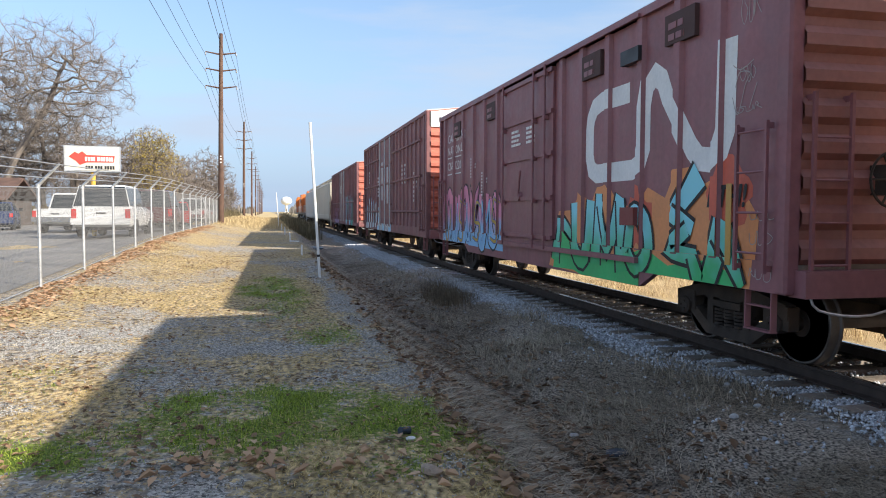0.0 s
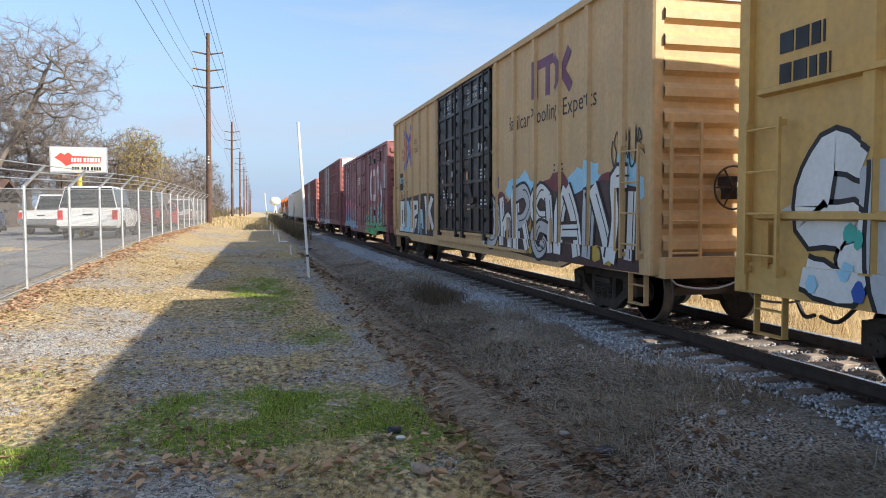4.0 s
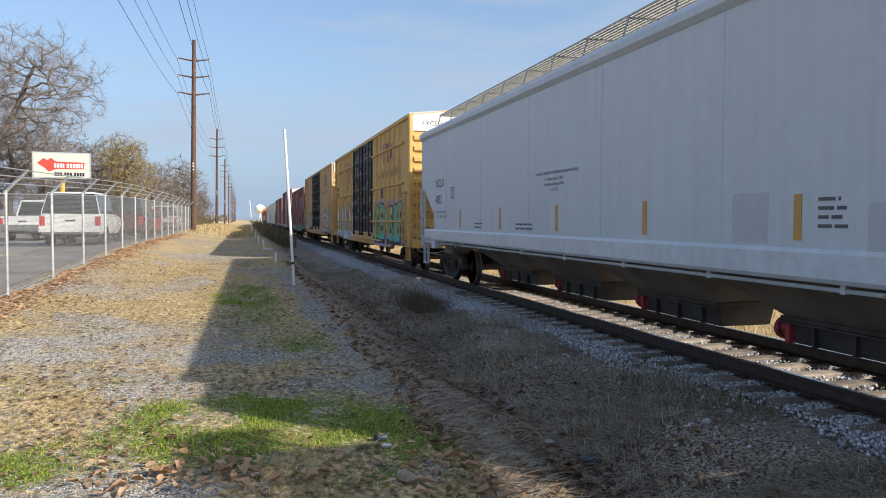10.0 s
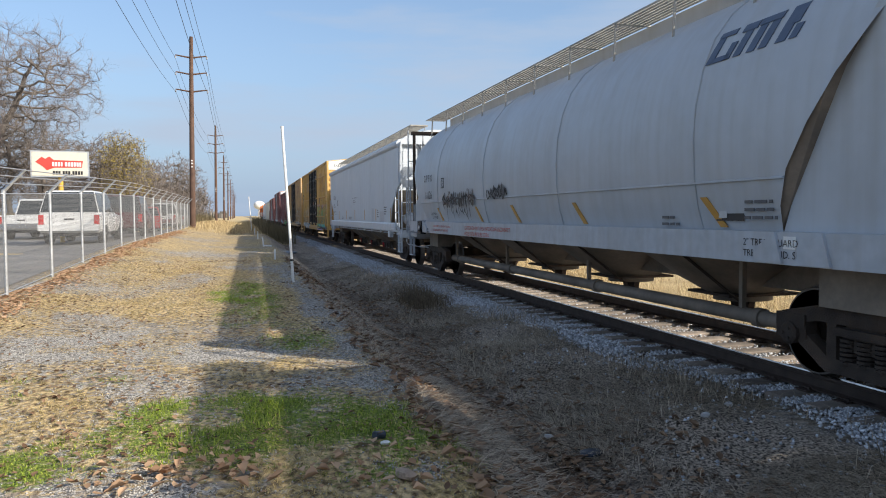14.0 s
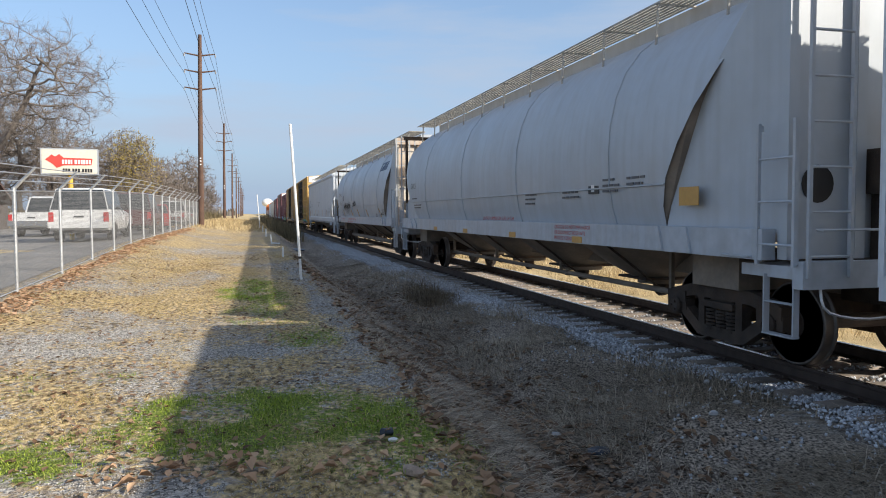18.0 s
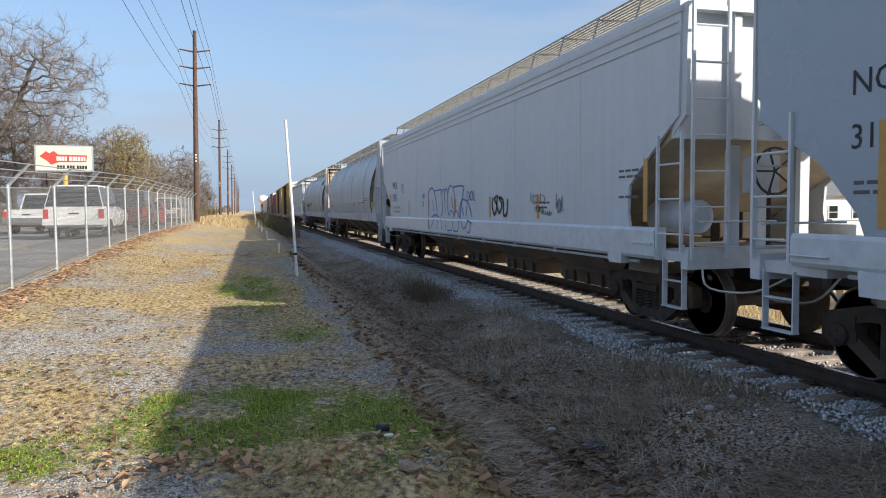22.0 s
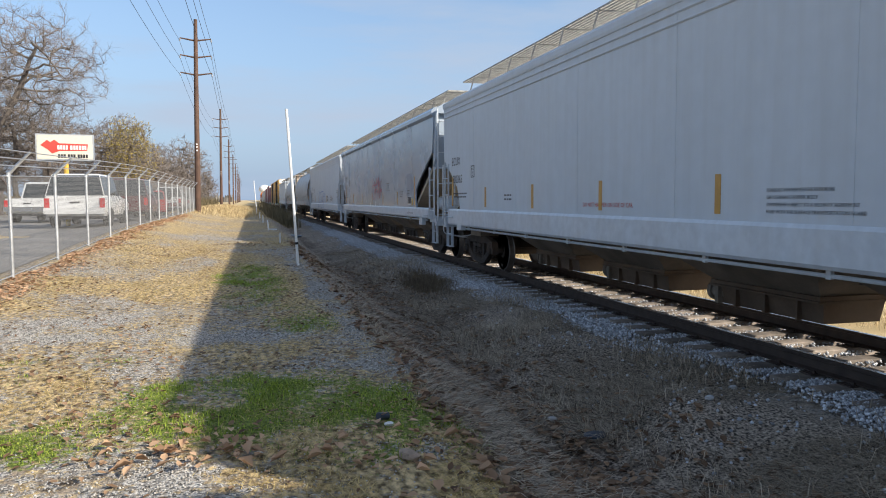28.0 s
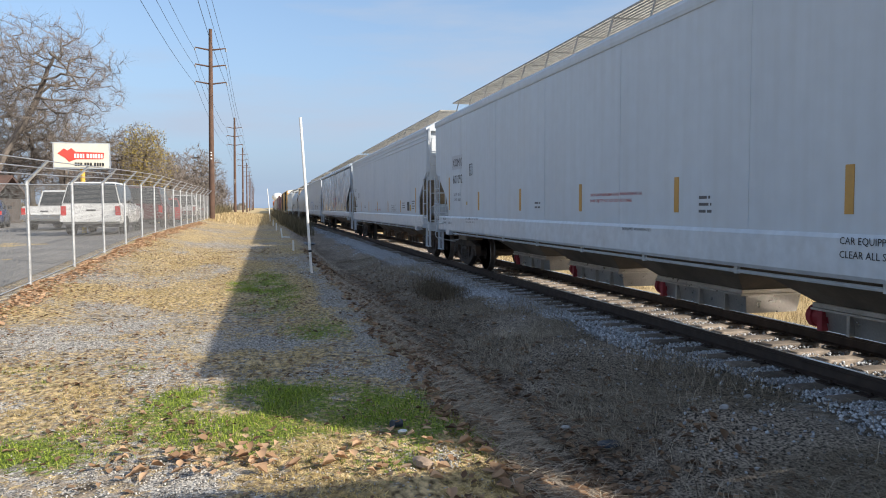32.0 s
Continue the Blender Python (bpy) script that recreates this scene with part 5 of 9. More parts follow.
        letters = (
            ([(0.55, 1.02), (0.2, 0.85), (0.12, 0.5), (0.35, 0.2), (0.75, 0.25), (0.92, 0.6), (0.75, 0.95), (0.45, 1.02)], 0.27), ([(1.12, 1.12), (1.2, 0.6), (1.22, 0.12)], 0.26), ([(1.28, 0.5), (1.55, 0.68), (1.72, 0.45), (1.74, 0.1)], 0.25),
            ([(2.02, 1.2), (2.1, 0.6), (2.1, 0.08)], 0.3), ([(2.0, 1.15), (2.5, 1.22), (2.75, 0.95), (2.5, 0.68), (2.15, 0.62)], 0.26), ([(2.5, 0.6), (2.75, 0.1)], 0.24),
            ([(3.75, 1.05), (3.35, 1.2), (3.05, 0.95), (3.25, 0.72), (3.7, 0.72)], 0.25), ([(3.72, 1.1), (3.8, 0.6), (3.85, 0.1)], 0.28), ([(3.7, 0.5), (3.3, 0.55), (3.08, 0.3), (3.3, 0.08), (3.6, 0.18), (3.45, 0.32)], 0.2),
            ([(4.2, 0.1), (4.25, 0.7), (4.5, 1.2)], 0.3), ([(4.5, 1.2), (4.85, 0.7), (5.0, 0.1)], 0.3), ([(4.3, 0.5), (4.95, 0.52)], 0.2),
            ([(5.35, 0.1), (5.45, 1.15)], 0.3), ([(5.5, 1.2), (5.9, 0.55), (6.1, 0.1)], 0.28), ([(6.15, 0.1), (6.3, 0.7), (6.25, 1.25), (6.6, 1.3)], 0.3), ([(6.7, 0.15), (6.75, 1.1)], 0.22))
        for k, (pts, w) in enumerate(letters):
            path = smooth_path(pts, 4) if len(pts) > 2 else pts
            paint("graffiti_letter", ribbon(path, w + 0.11), -1.95, 0.84, P_BLACK, car, lift=0.0078 + 0.0006 * k, **K)
            paint("graffiti_letter", ribbon(path, w), -1.95, 0.84, P_WHITE if k % 4 else P_SILVER, car, lift=0.0081 + 0.0006 * k, **K)
            inner = [(u + 0.05, v + 0.02) for u, v in path]
            paint("graffiti_letter", ribbon(inner[len(inner) // 5:], 0.028), -1.95, 0.84, P_BLACK, car, lift=0.0083 + 0.0006 * k, **K)
        scribble(car, -2.55, 2.15, 0.35, 0.4, P_BLUE, rnd, -1.553)
        scribble(car, -8.1, 2.35, 0.9, 0.45, P_BLACK, rnd, -1.557)
        w = G()
        w.box(-1.59, -1.586, -8.42, -7.75, 0.92, 1.12)
        part("height_notice", w, P_OCHRE, car)
        bars(car, -7.8, 1.05, 0.55, 2, P_BLACK, -1.591, 0.04, 0.07)
        bars(car, -5.9, 2.45, 0.5, 2, P_BLACK, -1.555)
    # door writing
    Q = dict(ribs=(), x_in=-1.573, x_out=-1.573)
    if second:
        for i, s in enumerate(("IMPORTANT", "CLOSE THIS DOOR", "BEFORE CLOSING MAIN DOOR")):
            words(car, s, 2.15, 4.42 - 0.14 * i, 0.15, P_WHITE, x_in=-1.572, x_out=-1.572, ribs=())
        for i, s in enumerate(("IMPORTANTE", "CIERRE ESTA PUERTA ANTES DE", "CERRAR LA PUERTA PRINCIPAL")):
            words(car, s, 2.15, 3.92 - 0.14 * i, 0.13, P_WHITE, x_in=-1.572, x_out=-1.572, ribs=())
        for i, s in enumerate(("CIERRE Y PONGA EL SEGURO", "EN AMBAS PUERTAS ANTES", "DE MOVER EL CARRO")):
            words(car, s, -0.45, 4.35 - 0.14 * i, 0.13, P_WHITE, x_in=-1.572, x_out=-1.572, ribs=())
    else:
        for i, s in enumerate(("CLOSE THIS DOOR", "BEFORE CLOSING", "MAIN DOOR")):
            words(car, s, 1.75, 4.5 - 0.16 * i, 0.16, P_WHITE, **Q)
        for i, s in enumerate(("CLOSE AND LOCK", "BOTH DOORS BEFORE", "MOVING CAR")):
            words(car, s, -0.5, 4.5 - 0.16 * i, 0.16, P_WHITE, **Q)
        for i, s in enumerate(("OPENING", "MAIN W 8-0 H 12-4", "TOTAL W 16-0 H 12-4")):
            words(car, s, -1.35, 3.15 - 0.11 * i, 0.12, P_WHITE, **Q)
    for y, z, n in ((1.6, 3.0, 2), (-0.6, 3.1, 3), (1.9, 2.2, 3), (-1.5, 2.6, 3), (-1.6, 1.9, 3), (1.2, 1.9, 2), (-0.5, 1.8, 2)):
        bars(car, y, z, 0.5, n, P_WHITE, -1.573, 0.045, 0.085, int(y * 10 + 50))
    # amber reflectors
    for y in [8.9, 6.2, 3.6, -3.6, -5.9, -8.3]:
        g = G()
        g.box(-1.612, -1.606, y - 0.05, y + 0.05, 1.1, 1.1 + (0.9 if y == -8.3 and not second else 0.45))
        part("reflector", g, P_REFLECT, car)
    return car


def brown_boxcar_logo(front, rear):
    ys = [7.0, 6.0, 5.0, 4.0, 3.0, 2.0, -1.75, -2.6, -3.55, -4.55, -5.5, -6.35]
    # end walls get a lighter brown than the sides, sunlight put into the colour
    car, h, rb = boxcar(front, rear, 4.42, 0.86, M_CNBROWN, "maroon-brown boxcar with a large white monogram and bright graffiti", "freight train", ys, 0.14,
                        (1.55, -1.40), (), belly=(4.4, -4.6, 0.2), truck=1.6, end_mat=material("sunlit_brown_end_paint", (0.30, 0.125, 0.105), 0.6, 0, 0.15, 1.5, streak=0.3, dirt=(0.2, 0.08, 0.06)))
    K = dict(ribs=rb, x_in=-1.55, x_out=-1.605)
    # sliding door
    for sx in (-1, 1):
        g = G()
        g.box(min(sx * 1.52, sx * 1.6), max(sx * 1.52, sx * 1.6), -1.4, 1.55, 1.2, 4.28)
        d = part("sliding_door", g, M_CNBROWN, car, "maroon-brown steel plug door with lock rods")
        for z in (1.22, 1.95, 2.75, 3.5, 4.24):
            g = G()
            g.box(min(sx * 1.59, sx * 1.64), max(sx * 1.59, sx * 1.64), -1.4, 1.55, z - 0.04, z + 0.04)
            part("batten", g, M_CNBROWN, d)
        for y in (1.3, -1.15, -0.55):
            g = G()
            g.tube([(sx * 1.67, y, 1.0), (sx * 1.67, y, 4.35)], 0.022, 6)
            for z in (1.2, 1.9, 2.7, 3.4, 4.2):
                g.box(min(sx * 1.6, sx * 1.69), max(sx * 1.6, sx * 1.69), y - 0.05, y + 0.05, z - 0.04, z + 0.04)
            part("lock_rod", g, M_CNBROWN, d)
        g = G()
        g.tube([(sx * 1.66, 0.3, 2.0), (sx * 1.69, 0.1, 2.5)], 0.02, 6)
        g.lathe([(sx * 1.6, 0.1), (sx * 1.67, 0.08)], 12, Matrix.Translation((0, 0.3, 2.0)))
        part("door_handle", g, M_CNBROWN, d)
        g = G()
        g.box(min(sx * 1.5, sx * 1.66), max(sx * 1.5, sx * 1.66), -4.6, 1.7, 0.98, 1.06)
        part("door_track", g, M_CNBROWN, car)
        g = G()
        g.box(min(sx * 1.5, sx * 1.66), max(sx * 1.5, sx * 1.66), -4.6, 1.7, 4.33, 4.38)
        part("door_track", g, M_CNBROWN, car)
    # the white monogram as one bent band
    cn = [(1.35, 1.12), (0.45, 1.12), (0.2, 1.06), (0.06, 0.9), (0.02, 0.72), (0.02, 0.3), (0.1, 0.1), (0.28, 0.02), (1.45, 0.02), (1.68, 0.1), (1.8, 0.3), (1.8, 0.85), (1.88, 1.12), (2.06, 1.24),
          (2.24, 1.14), (2.36, 0.92), (2.95, 0.2), (3.12, 0.06), (3.36, 0.03), (3.56, 0.14), (3.66, 0.34), (3.68, 1.36)]
    paint("monogram", ribbon(cn, 0.29), -2.85, 2.26, P_WHITE, car, lift=0.004, **K)
    # lettering
    for i, s in enumerate(("CANADIAN", "NATIONAL")):
        words(car, s, 6.75, 3.62 - 0.34 * i, 0.33, P_WHITE, spacing=1.15, **K)
    words(car, "CN 412209", 6.75, 2.85, 0.33, P_WHITE, spacing=1.05, **K)
    for z in (3.18, 2.72):
        bars(car, 6.75, z, 2.1, 1, P_WHITE, -1.556, 0.03)
    bars(car, 4.3, 3.0, 0.5, 7, P_WHITE, -1.556, 0.04, 0.075)
    bars(car, 3.3, 2.6, 0.5, 8, P_WHITE, -1.556, 0.04, 0.075)
    bars(car, 0.9, 3.3, 0.6, 4, P_WHITE, -1.604, 0.05)
    bars(car, 0.0, 3.3, 0.5, 4, P_WHITE, -1.604, 0.05)
    for y, z in ((-5.57, 3.98), (-3.0, 3.98), (5.5, 3.9), (2.4, 3.98)):
        g = G()
        g.box(-1.612, -1.55, y - 0.34, y + 0.34, z - 0.19, z + 0.19)
        pl = part("placard_board", g, M_PLACARD, car, "dark wooden placard board")
        bars(pl, y + 0.25, z, 0.45, 2, M_CNBROWN, -1.614, 0.08, 0.14)
    g = G()
    g.box(-1.66, -1.55, -4.62, -4.1, 3.75, 3.95)
    part("door_stop", g, M_BLACKDOOR, car)
    g = G()
    g.box(-1.69, -1.58, -4.6, -4.2, 1.5, 1.75)
    part("door_stop", g, M_MAROON_BOX, car)
    # graffiti: orange clouds above a green base, green-to-blue letters with black edges
    rnd = random.Random(8)
    paint("graffiti", ([(0.0, 0.0), (1.5, -0.05), (2.0, -0.1), (3.3, -0.1), (3.5, 0.02), (5.75, 0.0), (5.85, 0.9), (5.5, 1.3), (5.2, 1.42), (4.85, 1.3), (4.6, 1.52), (4.2, 1.5), (3.95, 1.15), (3.5, 1.3), (3.1, 1.02), (2.6, 1.12), (2.3, 1.38), (1.9, 1.35), (1.7, 1.1), (1.25, 1.3), (0.95, 1.0), (0.5, 0.98), (0.25, 0.55)],
                        [tuple(range(23))]), -1.25, 0.72, P_ORANGE, car, lift=0.003, **K)
    paint("graffiti", blob(rnd, 0.75, 0.85), -6.55, 1.85, P_CORAL, car, lift=0.0035, **K)
    paint("graffiti", blob(rnd, 0.7, 0.8), -4.5, 1.6, P_CORAL, car, lift=0.0038, **K)
    paint("graffiti", ([(0.0, 0.0), (0.9, 0.02), (1.5, -0.1), (3.2, -0.12), (3.5, 0.02), (5.4, 0.02), (5.3, 0.3), (4.7, 0.42), (3.9, 0.3), (3.3, 0.5), (2.5, 0.3), (1.7, 0.48), (0.9, 0.4), (0.3, 0.7), (0.1, 0.4)], [tuple(range(15))]), -1.45, 0.70, P_GREEN, car, lift=0.0045, **K)

    def stroke(k, pts, ws):
        path = smooth_path(pts, 4) if len(pts) > 2 else pts
        n = len(path)
        w = [ws[0] + (ws[1] - ws[0]) * i / (n - 1) for i in range(n)]
        paint("graffiti_letter", ribbon(path, [q + 0.10 for q in w]), -1.45, 0.72, P_BLACK, car, lift=0.006 + 0.0012 * k, **K)
        paint("graffiti_letter", ribbon(path, w), -1.45, 0.72, F_GREENBLUE, car, lift=0.0066 + 0.0012 * k, **K)

    for k, (pts, ws) in enumerate((
            ([(0.1, 0.1), (0.3, 0.75), (0.75, 0.55)], (0.34, 0.12)), ([(0.85, 1.12), (0.95, 0.35), (1.35, 0.25), (1.5, 1.15)], (0.26, 0.3)),
            ([(1.75, 0.15), (1.8, 1.25)], (0.34, 0.2)), ([(1.85, 1.1), (2.15, 0.45), (2.5, 1.2)], (0.22, 0.26)), ([(2.5, 1.15), (2.65, 0.1)], (0.24, 0.34)),
            ([(2.75, 0.4), (2.9, 0.95), (3.25, 0.85), (3.35, 0.4), (3.05, 0.2), (2.8, 0.4)], (0.22, 0.22)),
            ([(4.55, 1.42), (4.05, 0.98)], (0.36, 0.2)), ([(3.98, 0.95), (4.42, 0.76)], (0.2, 0.18)), ([(4.3, 0.75), (3.95, 0.5), (4.5, 0.42)], (0.18, 0.2)), ([(4.45, 0.45), (4.75, 0.1), (5.1, 0.85)], (0.16, 0.34)), ([(5.05, 0.75), (5.45, 0.15)], (0.34, 0.1)))):
        stroke(k, pts, ws)
    words(car, "BTH!", -6.15, 1.75, 0.34, P_BLACK, (), -1.562, -1.562, 0.01, 0.2)
    paint("graffiti", ([(0, 0.05), (5.7, 0.02), (5.6, 1.0), (4.4, 1.3), (3.9, 1.05), (2.8, 1.3), (2.2, 1.1), (1.2, 1.35), (0.2, 0.9)], [tuple(range(9))]), 7.2, 0.80, F_BLUEPINK, car, lift=0.003, **K)
    scrawl(car, 7.1, 0.9, 5.3, 1.25, 6, [F_BLUEPINK], P_BLACK, rb, rnd, -1.55, -1.605, 0.3, 0.05)
    scrawl(car, 7.0, 0.9, 5.2, 1.1, 7, [P_OCHRE, P_SKY], P_BLUE, rb, rnd, -1.55, -1.605, 0.07, 0.02, lift=0.012)
    for y, z, w, hh in ((-6.75, 3.1, 0.3, 0.16), (-6.7, 2.75, 0.4, 0.1), (-6.75, 3.7, 0.3, 0.3), (-6.95, 1.6, 0.4, 0.12), (-6.95, 1.35, 0.4, 0.14), (-7.0, 0.98, 0.35, 0.12)):
        scribble(car, y, z, w, hh, P_CHALK, rnd, -1.552, 3, 0.009)
    for pth in ([(0, 0.2), (0.1, 0), (0.22, 0.3), (0.3, 0.42), (0.12, 0.45), (0.05, 0.3)], [(0.0, 0.55), (0.15, 0.48), (0.36, 0.55)], [(0.3, 0.05), (0.42, 0.3)]):
        paint("marker_tag", ribbon(smooth_path(pth), 0.011), -6.6, 2.75, P_CHALK, car, (), -1.552, -1.552)
    g = G()
    g.box(-1.612, -1.606, -6.7, -6.6, 1.1, 2.0)
    part("reflector", g, P_REFLECT, car)
    return car


# brighter red than the brown sides: the sun on the ends is coloured in
M_REDEND = material("sunlit_red_oxide_end_paint", (0.50, 0.15, 0.10), 0.6, 0, 0.15, 1.5, streak=0.3, dirt=(0.28, 0.09, 0.06))


def brown_boxcar_tall(front, rear, eave, excess, seed):
    h = (front - rear) / 2
    door = (2.4, -0.95) if excess else (1.6, -1.6)
    ys = [y for i in range(30) for y in [h - 0.75 - 0.78 * i] if y > door[0] + 0.15 or y < door[1] - 0.15]
    ys = [y for y in ys if abs(y) < h - 0.3]
    car, h, rb = boxcar(front, rear, eave, 0.84, M_BROWN2, "oxide-brown boxcar with outside posts and pale graffiti" if excess else "dark brown boxcar with pale blue graffiti", "freight train", ys, 0.12, door,
                        (1.7, 2.9, 4.1) if excess else (2.3,), excess=excess, end_mat=M_REDEND)
    for sx in (-1, 1):
        g = G()
        g.box(min(sx * 1.5, sx * 1.58), max(sx * 1.5, sx * 1.58), door[1], door[0], 1.12, eave - 0.1)
        d = part("plug_door", g, M_BROWN2, car, "brown steel plug door")
        for y in (door[0] - 0.3, (door[0] + door[1]) / 2, door[1] + 0.3):
            g = G()
            g.tube([(sx * 1.63, y, 1.05), (sx * 1.63, y, eave - 0.1)], 0.024, 6)
            part("lock_rod", g, M_GALV, d)
        for z in (1.2, 2.0, 2.9, 3.7):
            g = G()
            g.box(min(sx * 1.57, sx * 1.62), max(sx * 1.57, sx * 1.62), door[1], door[0], z - 0.04, z + 0.04)
            part("batten", g, M_BROWN2, d)
    rnd = random.Random(seed)
    if excess:
        scrawl(car, 7.4, 0.85, 3.6, 1.2, 4, [P_SILVER, P_WHITE], P_SKY, rb, rnd, -1.55, -1.605, 0.25, 0.06)
        scrawl(car, 3.4, 0.85, 4.2, 1.0, 5, [P_SKY, P_SILVER], P_WHITE, rb, rnd, -1.55, -1.605, 0.2, 0.05)
        for y, z, w, n in ((6.6, 3.6, 1.0, 4), (3.4, 3.2, 0.6, 6), (-3.2, 3.4, 0.8, 5), (-5.6, 3.0, 0.6, 7)):
            bars(car, y, z, w, n, P_WHITE, -1.556, 0.09, 0.16, int(abs(y) * 7))
        for y, z0, z1 in ((1.9, 2.2, 3.9), (0.4, 2.0, 3.6)):
            w = G()
            w.box(-1.588, -1.582, y - 0.35, y, z0, z1)
            part("pale_panel", w, P_SILVER, car, "pale painted panel")
    else:
        scrawl(car, -2.0, 0.9, 4.5, 1.8, 4, [P_SKY, P_TEAL], P_BLACK, rb, rnd, -1.55, -1.605, 0.35, 0.06)
        scrawl(car, 6.5, 0.85, 3.6, 1.0, 4, [P_LILAC], P_BLACK, rb, rnd, -1.55, -1.605, 0.2, 0.04)
        bars(car, 1.2, 3.4, 0.6, 4, P_WHITE, -1.6, 0.08, 0.14)
    return car


M_MAROON_BOX = flat_paint("maroon_box_paint", (0.2, 0.04, 0.035))
M_PLACARD = flat_paint("placard_wood", (0.075, 0.04, 0.036), 0.8)
P_CHALK = flat_paint("chalk_line", (0.4, 0.36, 0.34), 0.9)
# ---- covered hoppers ----
def grating_mesh(x0, x1, half, z, step=0.055, deep=0.035, k=8):
    g = G()
    for i in range(k):
        x = x0 + (x1 - x0) * i / (k - 1)
        g.box(x - 0.006, x + 0.006, -half, half, z - 0.03, z)
    y = -half
    while y < half:
        g.box(x0, x1, y, y + 0.008, z - deep, z - 0.003)
        y += step
    return g


def pocket(car, y, half, mat, gate_mat, cap_mat, z_low=0.26):
    """One discharge hopper under the sill: sloping sheets, ribs, a long narrow gate and its outlet cap."""
    def ring(w, q, z):
        return [Vector((-w, y - q, z)), Vector((w, y - q, z)), Vector((w, y + q, z)), Vector((-w, y + q, z))]

    n = min(1.0, half * 0.6)
    g = G()
    g.loft([ring(1.22, half, 1.16), ring(1.02, half * 0.95, 0.98), ring(0.46, n, 0.56)])
    pk = part("discharge_hopper", g, mat, car, "grimy sloping discharge hopper")
    g = G()
    g.loft([ring(0.52, n + 0.06, 0.58), ring(0.52, n + 0.06, 0.53), ring(0.42, n, 0.5), ring(0.38, n - 0.03, z_low)])
    g.box(-0.54, 0.54, y - n - 0.07, y + n + 0.07, 0.50, 0.525)
    for q in (-0.6, 0.0, 0.6):
        g.box(-0.46, -0.39, y + q * n - 0.02, y + q * n + 0.02, z_low, 0.53)
    part("outlet_gate", g, gate_mat, pk)
    g = G()
    b = y + n
    g.tube([(-0.3, b - 0.05, 0.40), (-0.3, b + 0.24, 0.40)], 0.11, 14)
    g.tube([(-0.3, b + 0.2, 0.40), (-0.3, b + 0.27, 0.40)], 0.135, 14)
    g.box(-0.46, -0.14, b - 0.02, b + 0.05, 0.26, 0.55)
    part("outlet_cap", g, cap_mat, pk)


def hopper_ends(car, h, s, mat, z_top=4.1, posts=True):
    """Platform, ladders, steps, brake gear and coupler at one end."""
    g = G()
    g.box(-1.5, 1.5, s * (h - 0.95), s * h, 1.02, 1.14)
    g.box(-1.56, 1.56, s * (h - 0.12), s * (h + 0.02), 0.94, 1.2)
    part("end_platform", g, mat, car)
    ladder(car, ((-1.52, s * h), (-1.05, s * h)), 1.05, z_top, (0, s * 0.04, 0), mat)
    ladder(car, ((-1.56, s * (h - 0.06)), (-1.56, s * (h - 0.58))), 1.15, 2.55, (-0.04, 0, 0), mat, name="side_ladder")
    step_iron(car, s * (h - 0.35), -1.5, 0.45, 1.05, mat)
    for a, b, o in (((-1.58, s * (h - 0.65), 1.22), (-1.58, s * (h - 1.1), 1.22), (-0.07, 0, 0)), ((-1.4, s * h, 1.5), (-0.4, s * h, 1.5), (0, s * 0.08, 0)), ((0.4, s * h, 1.5), (1.4, s * h, 1.5), (0, s * 0.08, 0))):
        g = G()
        rung(g, a, b, o)
        part("grab_iron", g, mat, car)
    coupler(car, h - 0.05, s)


def brake_gear(car, h, s, mat):
    g = G()
    y = s * (h - 0.12)
    m = Matrix.Translation((-0.35, y + s * 0.1, 2.1)) @ Matrix.Rotation(radians(90), 4, "Z")
    for i in range(24):
        a, b = 2 * math.pi * i / 24, 2 * math.pi * (i + 1) / 24
        g.tube([m @ Vector((0, 0.28 * math.cos(a), 0.28 * math.sin(a))), m @ Vector((0, 0.28 * math.cos(b), 0.28 * math.sin(b)))], 0.016, 5, False)
    for i in range(5):
        a = 2 * math.pi * i / 5
        g.tube([m @ Vector((0, 0, 0)), m @ Vector((0, 0.28 * math.cos(a), 0.28 * math.sin(a)))], 0.013, 5)
    part("brake_wheel", g, M_BLACKDOOR, car)
    g = G()
    g.box(-0.5, -0.2, min(y - s * 0.3, y), max(y - s * 0.3, y), 1.85, 2.3)
    g.box(-0.42, -0.28, min(y - s * 0.25, y - s * 0.1), max(y - s * 0.25, y - s * 0.1), 1.1, 1.9)
    part("brake_housing", g, mat, car)
    g = G()
    for i in range(14):
        z = 1.85 - i * 0.05
        g.box(-0.375, -0.325, y - 0.012, y + 0.012, z - 0.03, z + 0.03) if i % 2 else g.box(-0.362, -0.338, y - 0.025, y + 0.025, z - 0.03, z + 0.03)
    part("brake_chain", g, M_TRUCK, car)


def air_gear(car, h, s, mat):
    g = G()
    g.tube([(-0.9, s * (h - 1.75), 1.55), (-0.9, s * (h - 1.68), 1.55), (-0.9, s * (h - 0.75), 1.55), (-0.9, s * (h - 0.68), 1.55)], [0.12, 0.22, 0.22, 0.12], 18)
    part("air_reservoir", g, mat, car, smooth=True)
    g = G()
    g.box(0.1, 0.5, s * (h - 1.6), s * (h - 1.2), 1.18, 1.6)
    g.box(-0.2, 0.1, s * (h - 1.5), s * (h - 1.3), 1.18, 1.45)
    g.tube([(-0.9, s * (h - 1.2), 1.3), (-0.2, s * (h - 1.4), 1.25), (0.3, s * (h - 0.4), 1.2)], 0.02, 6)
    g.tube([(-0.6, s * (h - 0.9), 1.2), (0.6, s * (h - 1.0), 1.22)], 0.02, 6)
    part("brake_valve", g, M_TRUCK, car)


